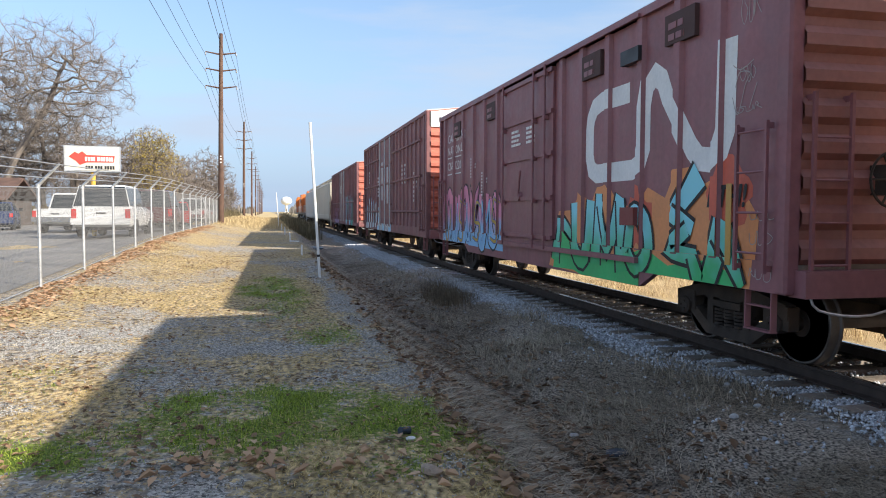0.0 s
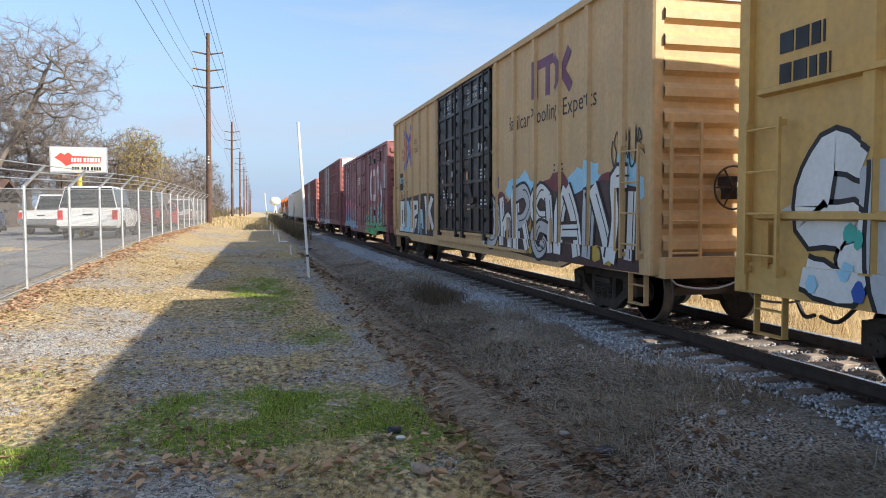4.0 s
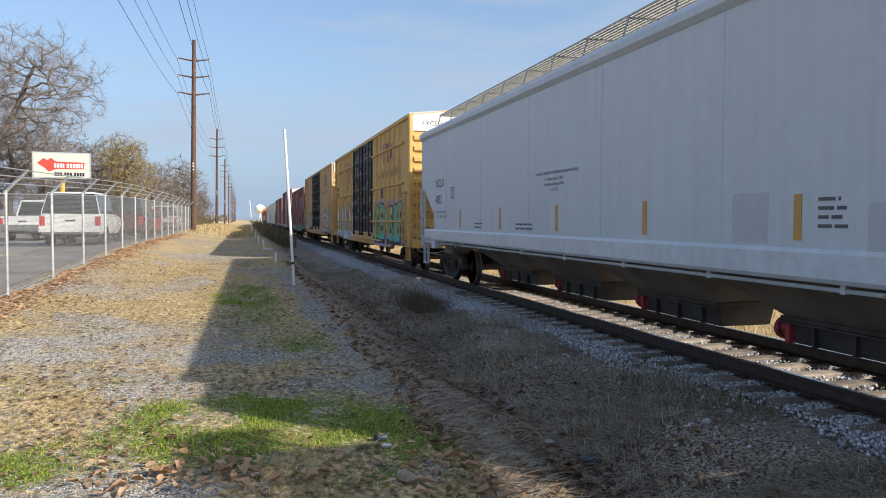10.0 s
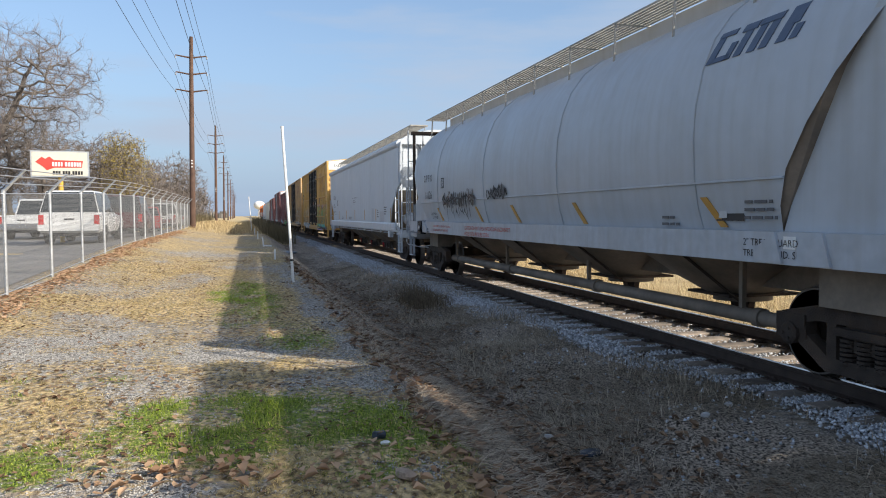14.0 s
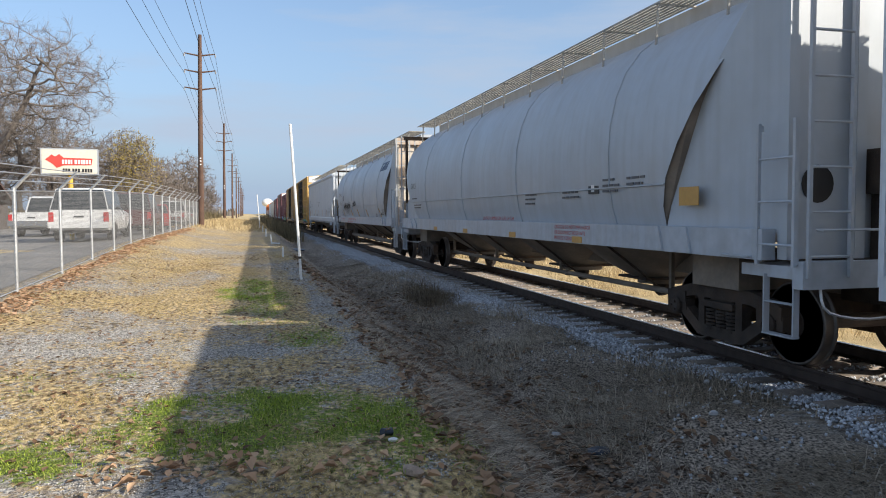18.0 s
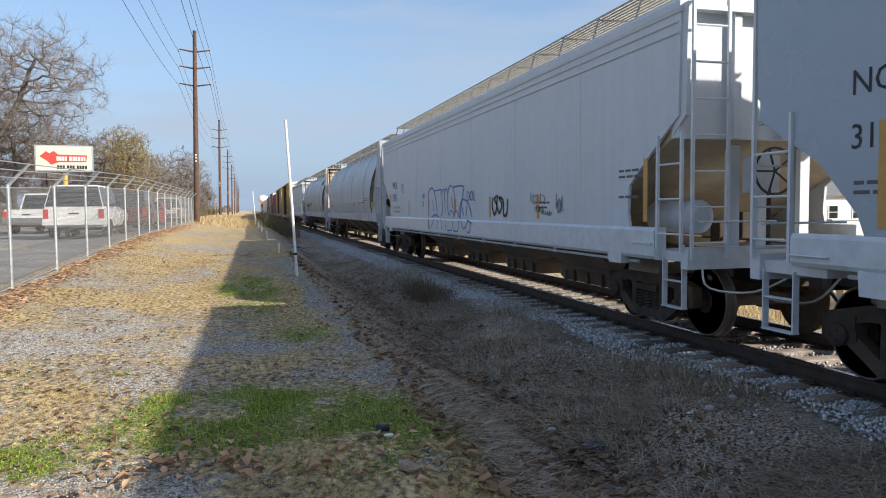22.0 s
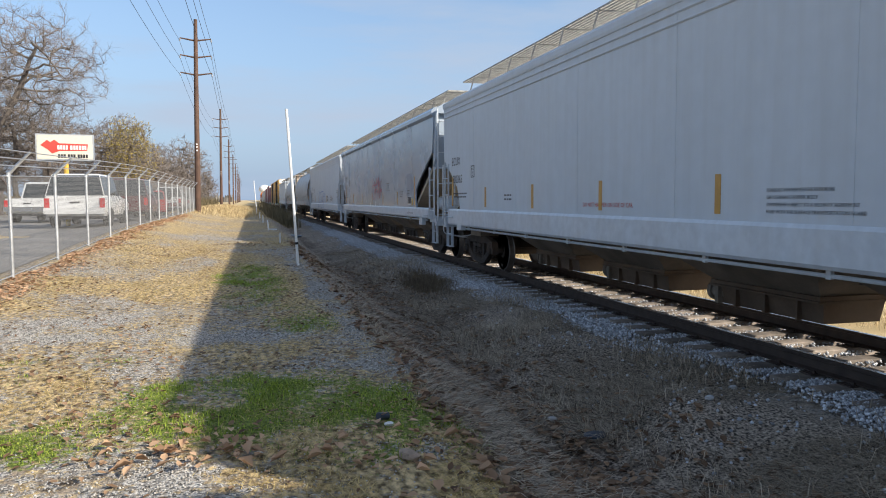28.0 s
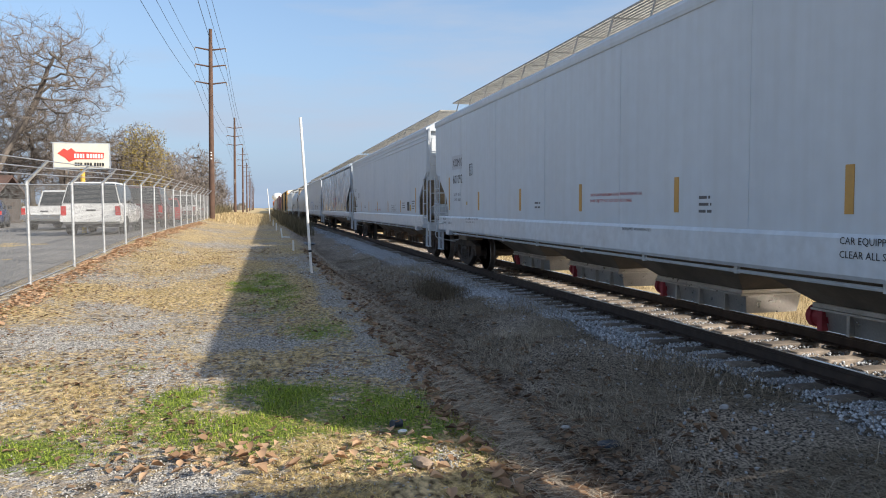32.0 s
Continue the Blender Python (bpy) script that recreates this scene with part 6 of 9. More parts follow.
M_DARKGATE = material("black_gate_steel", (0.06, 0.05, 0.042), 0.7, 0.1, 0.3, 4, dirt=(0.13, 0.10, 0.075), dirt_amount=0.5)
M_SLOPE = material("dusty_slope_paint", (0.36, 0.30, 0.22), 0.7, 0, 0.2, 1.2, dirt=(0.16, 0.12, 0.085), dirt_amount=0.7)


def hopper_flat(front, rear, label, mat, sill_mat, marks=(), strips=(), chord_lines=False, gates=(None, None), graffiti=None, pockets=4, thick_chord=False, nose=None, tail=None, strip_top=1.92, shift=0.0):
    c, h = (front + rear) / 2, (front - rear) / 2
    car = thing("hopper_car", label, "freight car", "freight train")
    plain = [(1.58, 1.40), (1.53, 1.6), (1.34, 1.95), (0.7, 2.35), (0.14, 2.68), (0.12, 3.98)]
    low = 1.10 if thick_chord else 1.0
    outline = [(h - d, z) for d, z in nose or plain] + [(-h + d, z) for d, z in reversed(tail or plain)]
    for sx in (-1, 1):
        g = G()
        g.prism([(sx * 1.55, y, z) for y, z in outline], (sx * 0.04, 0, 0))
        part("side_panel", g, mat, car)
        g = G()
        prof = [(1.45, 1.42), (1.60, 1.42), (1.625, 1.38), (1.625, low + 0.06), (1.60, low + 0.02), (1.45, low)]
        g.loft([[Vector((sx * x, y, z)) for x, z in prof] for y in (-h + 0.62, h - 0.62)])
        part("side_sill", g, sill_mat, car)
        g = G()
        if thick_chord:
            prof = [(1.5, 3.92), (1.60, 3.90), (1.66, 3.97), (1.66, 4.06), (1.58, 4.15), (1.45, 4.18)]
        else:
            prof = [(1.5, 3.95), (1.605, 3.95), (1.615, 4.0), (1.615, 4.08), (1.56, 4.12), (1.45, 4.14)]
        g.loft([[Vector((sx * x, y, z)) for x, z in prof] for y in (-h + 0.1, h - 0.1)])
        part("top_chord", g, mat, car)
        if chord_lines:
            for z in (3.72, 3.85):
                g = G()
                g.tube([(sx * 1.592, -h + 0.16, z), (sx * 1.592, h - 0.16, z)], 0.018, 6)
                part("chord_bead", g, mat, car)
        # plate seams
        for i in range(1, 7):
            g = G()
            y = -h + i * 2 * h / 7
            g.box(min(sx * 1.588, sx * 1.594), max(sx * 1.588, sx * 1.594), y - 0.012, y + 0.012, 1.42, 3.95)
            part("weld_seam", g, mat, car)
        g = G()
        g.tube([(sx * 1.5, -h + 1.2, low - 0.04), (sx * 1.5, h - 1.2, low - 0.04)], 0.022, 6)
        for i in range(9):
            yy = -h + 2 + i * (2 * h - 4) / 8
            g.box(sx * 1.5 - 0.02, sx * 1.5 + 0.02, yy - 0.03, yy + 0.03, low - 0.07, low + 0.02)
        part("brake_pipe", g, sill_mat, car)
    # bin, roof, ends and slopes
    g = G()
    ring = [(-1.52, 4.12), (-1.3, 4.27), (-0.9, 4.42), (-0.4, 4.49), (0.4, 4.49), (0.9, 4.42), (1.3, 4.27), (1.52, 4.12), (1.52, 4.0), (-1.52, 4.0)]
    g.loft([[Vector((x, y, z)) for x, z in ring] for y in (-h + 0.14, h - 0.14)])
    part("roof", g, mat, car, smooth=True)
    for s in (-1, 1):
        g = G()
        g.box(-1.55, 1.55, s * (h - 0.36), s * (h - 0.30), 2.5, 4.05)
        ew = part("end_wall", g, mat, car)
        for x in (-1.5, -0.75, 0.0, 0.75, 1.5):
            g = G()
            g.box(x - 0.05, x + 0.05, min(s * (h - 0.31), s * (h - 0.2)), max(s * (h - 0.31), s * (h - 0.2)), 2.5, 4.05)
            part("end_rib", g, mat, ew)
        g = G()
        g.prism([(-1.53, s * (h - 0.3), 2.55), (-1.53, s * (h - 3.4), 0.98), (-1.53, s * (h - 3.5), 1.06), (-1.53, s * (h - 0.38), 2.62)], (3.06, 0, 0))
        part("slope_sheet", g, M_SLOPE, car, "tan dusty slope sheet")
        for x in (-0.55, 0.5):
            g = G()
            g.box(x - 0.07, x + 0.07, s * (h - 0.62), s * (h - 0.5), 1.12, 2.5)
            part("end_post", g, mat, car)
        g = G()
        g.prism([(-1.56, s * (h - 0.3), 2.55), (-1.56, s * (h - 0.3), 4.05), (-1.56, s * (h - 0.02), 4.05), (-1.56, s * (h - 0.05), 2.75)], (0.05, 0, 0))
        part("corner_gusset", g, mat, car)
        hopper_ends(car, h, s, sill_mat)
        bogie(car, s * (h - 1.6))
        g = G()
        g.box(-1.2, 1.2, s * (h - 2.0), s * (h - 1.2), 0.78, 1.08)
        part("body_bolster", g, M_POCKET, car)
        g = G()
        g.prism([(-1.63, s * (h - 1.42), 1.13), (-1.63, s * (h - 1.80), 1.13), (-1.63, s * (h - 1.78), 0.92), (-1.63, s * (h - 1.44), 0.92)], (0.12, 0, 0))
        part("jacking_pad", g, sill_mat, car)
    air_gear(car, h, -1, sill_mat)
    brake_gear(car, h, -1, sill_mat)
    g = G()
    g.box(-0.16, 0.16, -h + 0.3, h - 0.3, 0.72, 1.1)
    part("centre_sill", g, M_POCKET, car)
    span = h - 3.25
    for i in range(pockets):
        y = -span + (i + 0.5) * 2 * span / pockets
        pocket(car, y, span / pockets * 0.99, gates[1] or M_POCKET, gates[0] or M_DARKGATE, gates[2] if len(gates) > 2 else M_POCKET)
    # roof walk and hatches
    for sx in (-1, 1):
        gm = G()
        gm.v, gm.f, gm.k = [(p[0] * (1 if sx < 0 else -1), p[1], p[2]) for p in grating_mesh(-1.12, -0.55, h - 0.3, 4.66).v], grating_mesh(-1.12, -0.55, h - 0.3, 4.66).f, []
        gm.k = [0] * len(gm.f)
        part("roof_walk", gm, M_WALKWAY, car, "open steel grating roof walk")
        y = -h + 0.5
        g = G()
        g.box(min(sx * 0.5, sx * 1.16), max(sx * 0.5, sx * 1.16), -0.02, 0.02, 4.61, 4.632)
        g.tube([(sx * 1.12, 0, 4.62), (sx * 1.22, 0, 4.28)], 0.016, 5)
        g.tube([(sx * 0.6, 0, 4.62), (sx * 0.6, 0, 4.45)], 0.016, 5)
        me = g.mesh("walk_bracket", M_WALKWAY)
        while y < h:
            part("walk_bracket", me, None, car).location = (0, y, 0)
            y += 1.32
    g = G()
    g.loft([[Vector((x, y, z)) for x, z in ((-0.34, 4.48), (-0.3, 4.58), (0.3, 4.58), (0.34, 4.48))] for y in (-h + 1.2, h - 1.2)])
    part("hatch_trough", g, mat, car)
    dress(car, h, marks, strips, -1.59, strip_top, shift)
    if graffiti:
        graffiti(car)
    TRAIN.append((car, c))
    return car


P_SLATE = flat_paint("slate_blue_paint", (0.07, 0.10, 0.16))
P_STENCIL = flat_paint("faded_stencil_paint", (0.09, 0.09, 0.095))


def dress(car, h, marks, strips, x, top=1.92, shift=0.0):
    """Reporting marks, small writing and reflectors on a hopper's side."""
    for y in strips:
        y, high = y if isinstance(y, tuple) else (y, top)
        y += shift
        g = G()
        g.box(x - 0.006, x, y - 0.05, y + 0.05, top - 0.43, high)
        part("reflector", g, P_REFLECT, car)
    flat = x

    def face(z):
        """The side's surface at a height: the sill, or the bulge of a round car."""
        if flat != -1.6:
            return flat
        return -1.612 if z < 1.49 else -0.006 - float(np.interp(z, [1.46, 1.75, 2.1, 2.5, 2.9, 3.3], [1.44, 1.53, 1.585, 1.6, 1.57, 1.48]))

    for kind, *a in marks:
        x = face(a[2] + 0.04 if kind in ("text", "sill") else a[1] + 0.04)
        k = 1 if kind in ("text", "sill") else 0
        a[k] += shift
        if kind == "text":
            text, y, z, size, m = a
            words(car, text, y, z, size, m, (), x, x)
        elif kind == "bars":
            y, z, w, n, m = a
            bars(car, y, z, w, n, P_STENCIL if m is P_BLACK else m, x, 0.032, 0.08, int(abs(y) * 10))
        elif kind == "box":
            y, z, s = a
            fr = G()
            for y0, y1, z0, z1 in ((0, s, 0, 0.02), (0, s, s, s + 0.02), (0, 0.02, 0, s), (s - 0.02, s, 0, s + 0.02)):
                fr.box(x - 0.005, x, y - y1, y - y0, z + z0, z + z1)
            part("stencil_frame", fr, P_BLACK, car)
            words(car, "PLATE", y - s * 0.12, z + s * 0.68, s * 0.26, P_BLACK, (), x, x)
            words(car, "C", y - s * 0.32, z + s * 0.12, s * 0.6, P_BLACK, (), x, x)
        elif kind == "sill":
            text, y, z, size, m = a
            words(car, text, y, z, size, m, (), -1.626, -1.626)
        elif kind == "patch":
            y, z, w, hh, m = a
            g = G()
            g.box(x - (0.0015 if m in (M_GREYPATCH, M_BLUEPATCH) else 0.004 if m is P_WHITE else 0.006), x, y - w, y, z, z + hh)
            part("paint_patch", g, m, car)


def hopper_round(front, rear, label, mat, sill_mat, marks=(), strips=(), graffiti=None, rust=False, pipe=0.085):
    c, h = (front + rear) / 2, (front - rear) / 2
    car = thing("hopper_car", label, "freight car", "freight train")
    half = [(1.44, 1.46, 2.5), (1.53, 1.75, 2.45), (1.585, 2.1, 2.32), (1.6, 2.5, 2.05), (1.57, 2.9, 1.75), (1.48, 3.3, 1.42), (1.33, 3.65, 1.15), (1.1, 3.95, 0.95), (0.8, 4.18, 0.8), (0.4, 4.31, 0.7)]
    fore = [2.3, 2.1, 1.65, 1.3, 1.02, 0.84, 0.92, 1.2, 1.4, 1.5]

    def ring(f, ds=None):
        rows = [(x, z, d if ds is None else ds[i]) for i, (x, z, d) in enumerate(half)]
        left = [Vector((-x, f(d), z)) for x, z, d in rows]
        return left + [Vector((x, f(d), z)) for x, z, d in reversed(rows)]

    g = G()
    rings = [ring(lambda d: -h + d)] + [ring(lambda d, y=y: y) for y in (-h * 0.5, 0, h * 0.5)] + [ring(lambda d: h - d, fore)]
    g.loft(rings, caps=False)
    part("shell", g, mat, car, smooth=True)
    for s in (-1, 1):
        # the shade behind the shell's edge is put into this sheet's dark colour
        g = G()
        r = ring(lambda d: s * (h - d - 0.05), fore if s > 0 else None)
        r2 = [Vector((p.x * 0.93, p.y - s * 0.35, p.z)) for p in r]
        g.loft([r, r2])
        part("slope_sheet", g, M_POCKET, car, "sloping end sheet coloured dark for its shade")
        for sx in (-1, 1):
            g = G()
            if s < 0:
                g.prism([(sx * 1.40, -h + 2.5, 1.46), (sx * 1.40, -h + 0.42, 1.46), (sx * 1.40, -h + 0.42, 4.1), (sx * 1.40, -h + 0.72, 4.1), (sx * 1.40, -h + 1.45, 3.4), (sx * 1.40, -h + 2.1, 2.6)], (sx * 0.05, 0, 0))
            else:
                g.prism([(sx * 1.40, h - 2.3, 1.46), (sx * 1.40, h - 0.62, 1.46), (sx * 1.40, h - 0.62, 2.0), (sx * 1.40, h - 1.5, 2.45)], (sx * 0.05, 0, 0))
            part("end_side_sheet", g, mat, car)
        top = 4.12 if s < 0 else 2.0
        em = M_RUSTEND if rust and s < 0 else mat
        g = G()
        g.box(-1.46, 1.46, s * (h - 0.46), s * (h - 0.40), 1.2, top)
        ew = part("end_wall", g, em, car)
        for x in (-1.42, -0.62, 0.0, 0.62, 1.42):
            g = G()
            w = 0.06 if s < 0 else 0.035
            g.box(x - w, x + w, min(s * (h - 0.41), s * (h - 0.3)), max(s * (h - 0.41), s * (h - 0.3)), 1.2, 4.12 if abs(x) > 1 else top)
            part("end_rib", g, em if s < 0 else M_TRUCK, ew)
        g = G()
        g.box(-1.5, 1.5, min(s * (h - 0.46), s * (h - 0.26)), max(s * (h - 0.46), s * (h - 0.26)), 4.12, 4.34 if s < 0 else 4.22)
        part("end_header", g, em if s < 0 else M_TRUCK, ew)
        # flat black discs paint the dark inside of round openings; the wall is uncut
        for x in (-1.05, 1.05):
            g = G()
            g.lathe([(s * (h - 0.40), 0.19), (s * (h - 0.392), 0.19)], 20, Matrix.Translation((x, 0, 1.95)) @ Matrix.Rotation(radians(90), 4, "Z"))
            part("end_opening", g, P_BLACK, car)
        hopper_ends(car, h, s, sill_mat, 4.3)
        bogie(car, s * (h - 1.85))
        g = G()
        g.box(-1.2, 1.2, s * (h - 2.3), s * (h - 1.4), 0.78, 1.2)
        part("body_bolster", g, M_POCKET, car)
        for d in (1.7, 2.3):
            g = G()
            g.prism([(-1.64, s * (h - d), 1.2), (-1.64, s * (h - d - 0.4), 1.2), (-1.64, s * (h - d - 0.4), 1.32), (-1.64, s * (h - d - 0.1), 1.5)], (0.1, 0, 0))
            part("jacking_bracket", g, sill_mat, car)
    for sx in (-1, 1):
        g = G()
        g.box(min(sx * 1.45, sx * 1.61), max(sx * 1.45, sx * 1.61), -h + 0.5, h - 0.5, 1.19, 1.5)
        part("side_sill", g, sill_mat, car)
        for i in range(1, 5):
            g = G()
            y = -h + i * 2 * h / 5
            pts = [(sx * (x + 0.004), y, z) for x, z, d in half]
            g.tube(pts, 0.012, 5)
            part("weld_seam", g, mat, car)
        g = G()
        g.tube([(sx * 1.585, -h + 2.35, 2.02), (sx * 1.585, h - 1.75, 2.02)], 0.014, 5)
        part("weld_seam", g, mat, car)
        gm, base = G(), grating_mesh(-1.0, -0.45, h - 0.2, 4.6, 0.055, 0.02, 8)
        gm.v, gm.f, gm.k = [(-sx * p[0], p[1], p[2]) for p in base.v], base.f, base.k
        part("roof_walk", gm, M_WALKWAY, car, "open steel grating roof walk")
        g = G()
        y = -h + 0.3
        g.box(min(sx * 0.4, sx * 1.05), max(sx * 0.4, sx * 1.05), -0.02, 0.02, 4.55, 4.572)
        g.tube([(sx * 1.0, 0, 4.56), (sx * 1.03, 0, 4.0)], 0.02, 5)
        me = g.mesh("walk_bracket", M_WALKWAY)
        while y < h:
            part("walk_bracket", me, None, car).location = (0, y, 0)
            y += 1.6
    g = G()
    g.loft([[Vector((x, y, z)) for x, z in ((-0.42, 4.28), (-0.42, 4.56), (0.42, 4.56), (0.42, 4.28))] for y in (-h + 0.9, h - 0.9)])
    part("hatch_trough", g, mat, car)
    brake_gear(car, h, -1, M_TRUCK)
    g = G()
    g.box(-0.16, 0.16, -h + 0.3, h - 0.3, 0.75, 1.2)
    part("centre_sill", g, M_POCKET, car)
    span = h - 3.5
    for i in range(4):
        y = -span + (i + 0.5) * span / 2
        g = G()
        g.loft([[Vector((r * math.cos(a) * kx, y + r * math.sin(a) * ky, z)) for a in [2 * math.pi * j / 16 for j in range(16)]]
                for r, kx, ky, z in ((1.0, 1.4, span / 4.1, 1.22), (1.0, 0.9, 0.75, 0.85), (1.0, 0.4, 0.35, 0.58), (1.0, 0.4, 0.35, 0.52))])
        pk = part("discharge_hopper", g, M_POCKET, car, "grimy rounded discharge hopper", True)
        g = G()
        g.tube([(-0.05, y, 0.5), (0.05, y, 0.5)], 0.2, 12)
        g.box(-0.55, 0.55, y - 0.45, y + 0.45, 0.60, 0.635)
        g.tube([(-1.3, y - 0.5, 1.2), (-0.35, y - 0.5, 0.5)], 0.02, 5)
        part("outlet_valve", g, M_TRUCK, pk)
    g = G()
    px = -0.9 if pipe > 0.06 else -0.55
    g.tube([(px, -span - 0.6, 0.50), (px, span + 0.6, 0.50)], pipe, 12)
    for y in (-span, -span / 3, span / 3, span):
        g.tube([(px, y - 0.06, 0.50), (px, y + 0.06, 0.50)], pipe * 1.3, 12)
        g.box(px - 0.03, px + 0.03, y + 0.28, y + 0.34, 0.5, 1.2)
    part("unloading_pipe", g, M_POCKET, car, "long grey pneumatic unloading pipe", True)
    dress(car, h, marks, (), -1.6)
    for y in strips:
        g = G()
        g.prism([(-1.475, y - 0.20, 1.53), (-1.475, y - 0.08, 1.53), (-1.555, y + 0.20, 1.86), (-1.555, y + 0.08, 1.86)], (-0.012, 0, 0))
        part("reflector", g, P_REFLECT, car)
    if graffiti:
        graffiti(car)
    TRAIN.append((car, c))
    return car


M_RUSTEND = material("rust_stained_paint", (0.55, 0.52, 0.45), 0.6, 0, 0.1, 1.0, streak=0.95, dirt=(0.35, 0.17, 0.07), dirt_amount=0.5)
M_BRIGHTGATE = material("bright_gate_metal", (0.5, 0.48, 0.45), 0.35, 0.8, 0.15, 4)
M_REDCAP = material("red_gate_paint", (0.35, 0.04, 0.05), 0.6, 0, 0.3, 5)
M_BLUEPATCH = flat_paint("blue_grey_touch_up", (0.27, 0.29, 0.335), 0.4, 0.03)
M_GREYPATCH = flat_paint("grey_touch_up", (0.46, 0.48, 0.515), 0.5, 0.03)


def locomotive(front, rear, label):
    c, h = (front + rear) / 2, (front - rear) / 2
    loco = thing("locomotive", label, "locomotive", "freight train")
    g = G()
    g.box(-1.5, 1.5, -h, h, 1.25, 1.55)
    part("walkway", g, P_BLACK, loco)
    g = G()
    g.loft([[Vector((x, y, z)) for x, z in ((-0.95, 1.55), (-0.95, 3.9), (-0.7, 4.2), (0.7, 4.2), (0.95, 3.9), (0.95, 1.55))] for y in (-h + 0.8, h - 5.0)])
    part("long_hood", g, M_LOCO, loco)
    g = G()
    g.loft([[Vector((x, y, z)) for x, z in ((-1.5, 1.55), (-1.5, 3.9), (-1.2, 4.5), (1.2, 4.5), (1.5, 3.9), (1.5, 1.55))] for y in (h - 5.0, h - 2.8)])
    part("cab", g, M_LOCO, loco)
    g = G()
    g.loft([[Vector((x, y, z)) for x, z in ((-0.9, 1.55), (-0.9, 2.9), (0.9, 2.9), (0.9, 1.55))] for y in (h - 2.8, h - 0.9)])
    part("short_hood", g, M_LOCO, loco)
    for y in (h - 4.6, h - 3.6):
        g = G()
        g.box(-1.52, -1.49, y, y + 0.7, 3.1, 3.75)
        part("window", g, P_BLACK, loco)
    g = G()
    g.box(-1.2, 1.2, -h + 0.9, -h + 4.2, 3.6, 4.6)
    part("radiator", g, M_LOCO, loco)
    g = G()
    g.loft([[Vector((x, y, z)) for x, z in ((-1.3, 1.25), (-1.45, 0.9), (-1.0, 0.45), (1.0, 0.45), (1.45, 0.9), (1.3, 1.25))] for y in (-2.6, 2.6)])
    part("fuel_tank", g, P_BLACK, loco)
    g = G()
    for s in (-1, 1):
        g.tube([(-1.48, s * h, 2.6), (-1.48, s * (h - 14.0) * 0.0 + s * 2.0, 2.6)], 0.02, 5)
        for i in range(7):
            y = s * (2 + (h - 2) * i / 6)
            g.tube([(-1.48, y, 1.5), (-1.48, y, 2.6)], 0.018, 5)
    part("handrail", g, M_GALV, loco)
    for s in (-1, 1):
        bogie(loco, s * (h - 3.2))
        coupler(loco, h - 0.05, s)
    TRAIN.append((loco, c))


M_LOCO = material("orange_locomotive_paint", (0.62, 0.17, 0.03), 0.5, 0, 0.15, 1.2, streak=0.5, dirt=(0.12, 0.05, 0.03))

M_BROWNGATE = material("rusty_gate_steel", (0.13, 0.085, 0.055), 0.75, 0.1, 0.3, 3, dirt=(0.2, 0.15, 0.1), dirt_amount=0.5)
# side outlines of the open ends: metres in from the end, and the height
TAIL_OPEN = [(1.28, 1.40), (1.34, 1.6), (1.31, 1.96), (0.58, 2.48), (0.16, 2.75), (0.12, 3.98)]
TAIL_DEEP = [(2.30, 1.40), (2.40, 1.66), (2.36, 1.94), (1.95, 2.2), (0.3, 2.95), (0.12, 3.98)]
NOSE_DEEP = [(1.45, 1.40), (1.36, 1.6), (0.92, 2.06), (0.5, 2.3), (0.13, 2.52), (0.12, 3.98)]

# ---- the train, from its head ----
locomotive(149.5, 128.6, "orange and black diesel locomotive at the head of the train")
locomotive(127.2, 106.4, "orange and black diesel locomotive at the head of the train")
hopper_flat(104.8, 84.6, "grey covered hopper car with a dusty side", M_HOPGREY, M_HOPGREY)
hopper_flat(83.0, 62.4, "cream covered hopper car with dusty sides", M_HOPCREAM, M_HOPCREAM)
brown_boxcar_tall(60.4, 42.9, 4.55, False, 21)
brown_boxcar_tall(39.4, 23.4, 4.93, True, 22)
brown_boxcar_logo(21.45, 6.3)
yellow_boxcar(4.77, -13.78, M_YELLOW, False)
yellow_boxcar(-15.56, -34.25, M_YELLOW2, True)


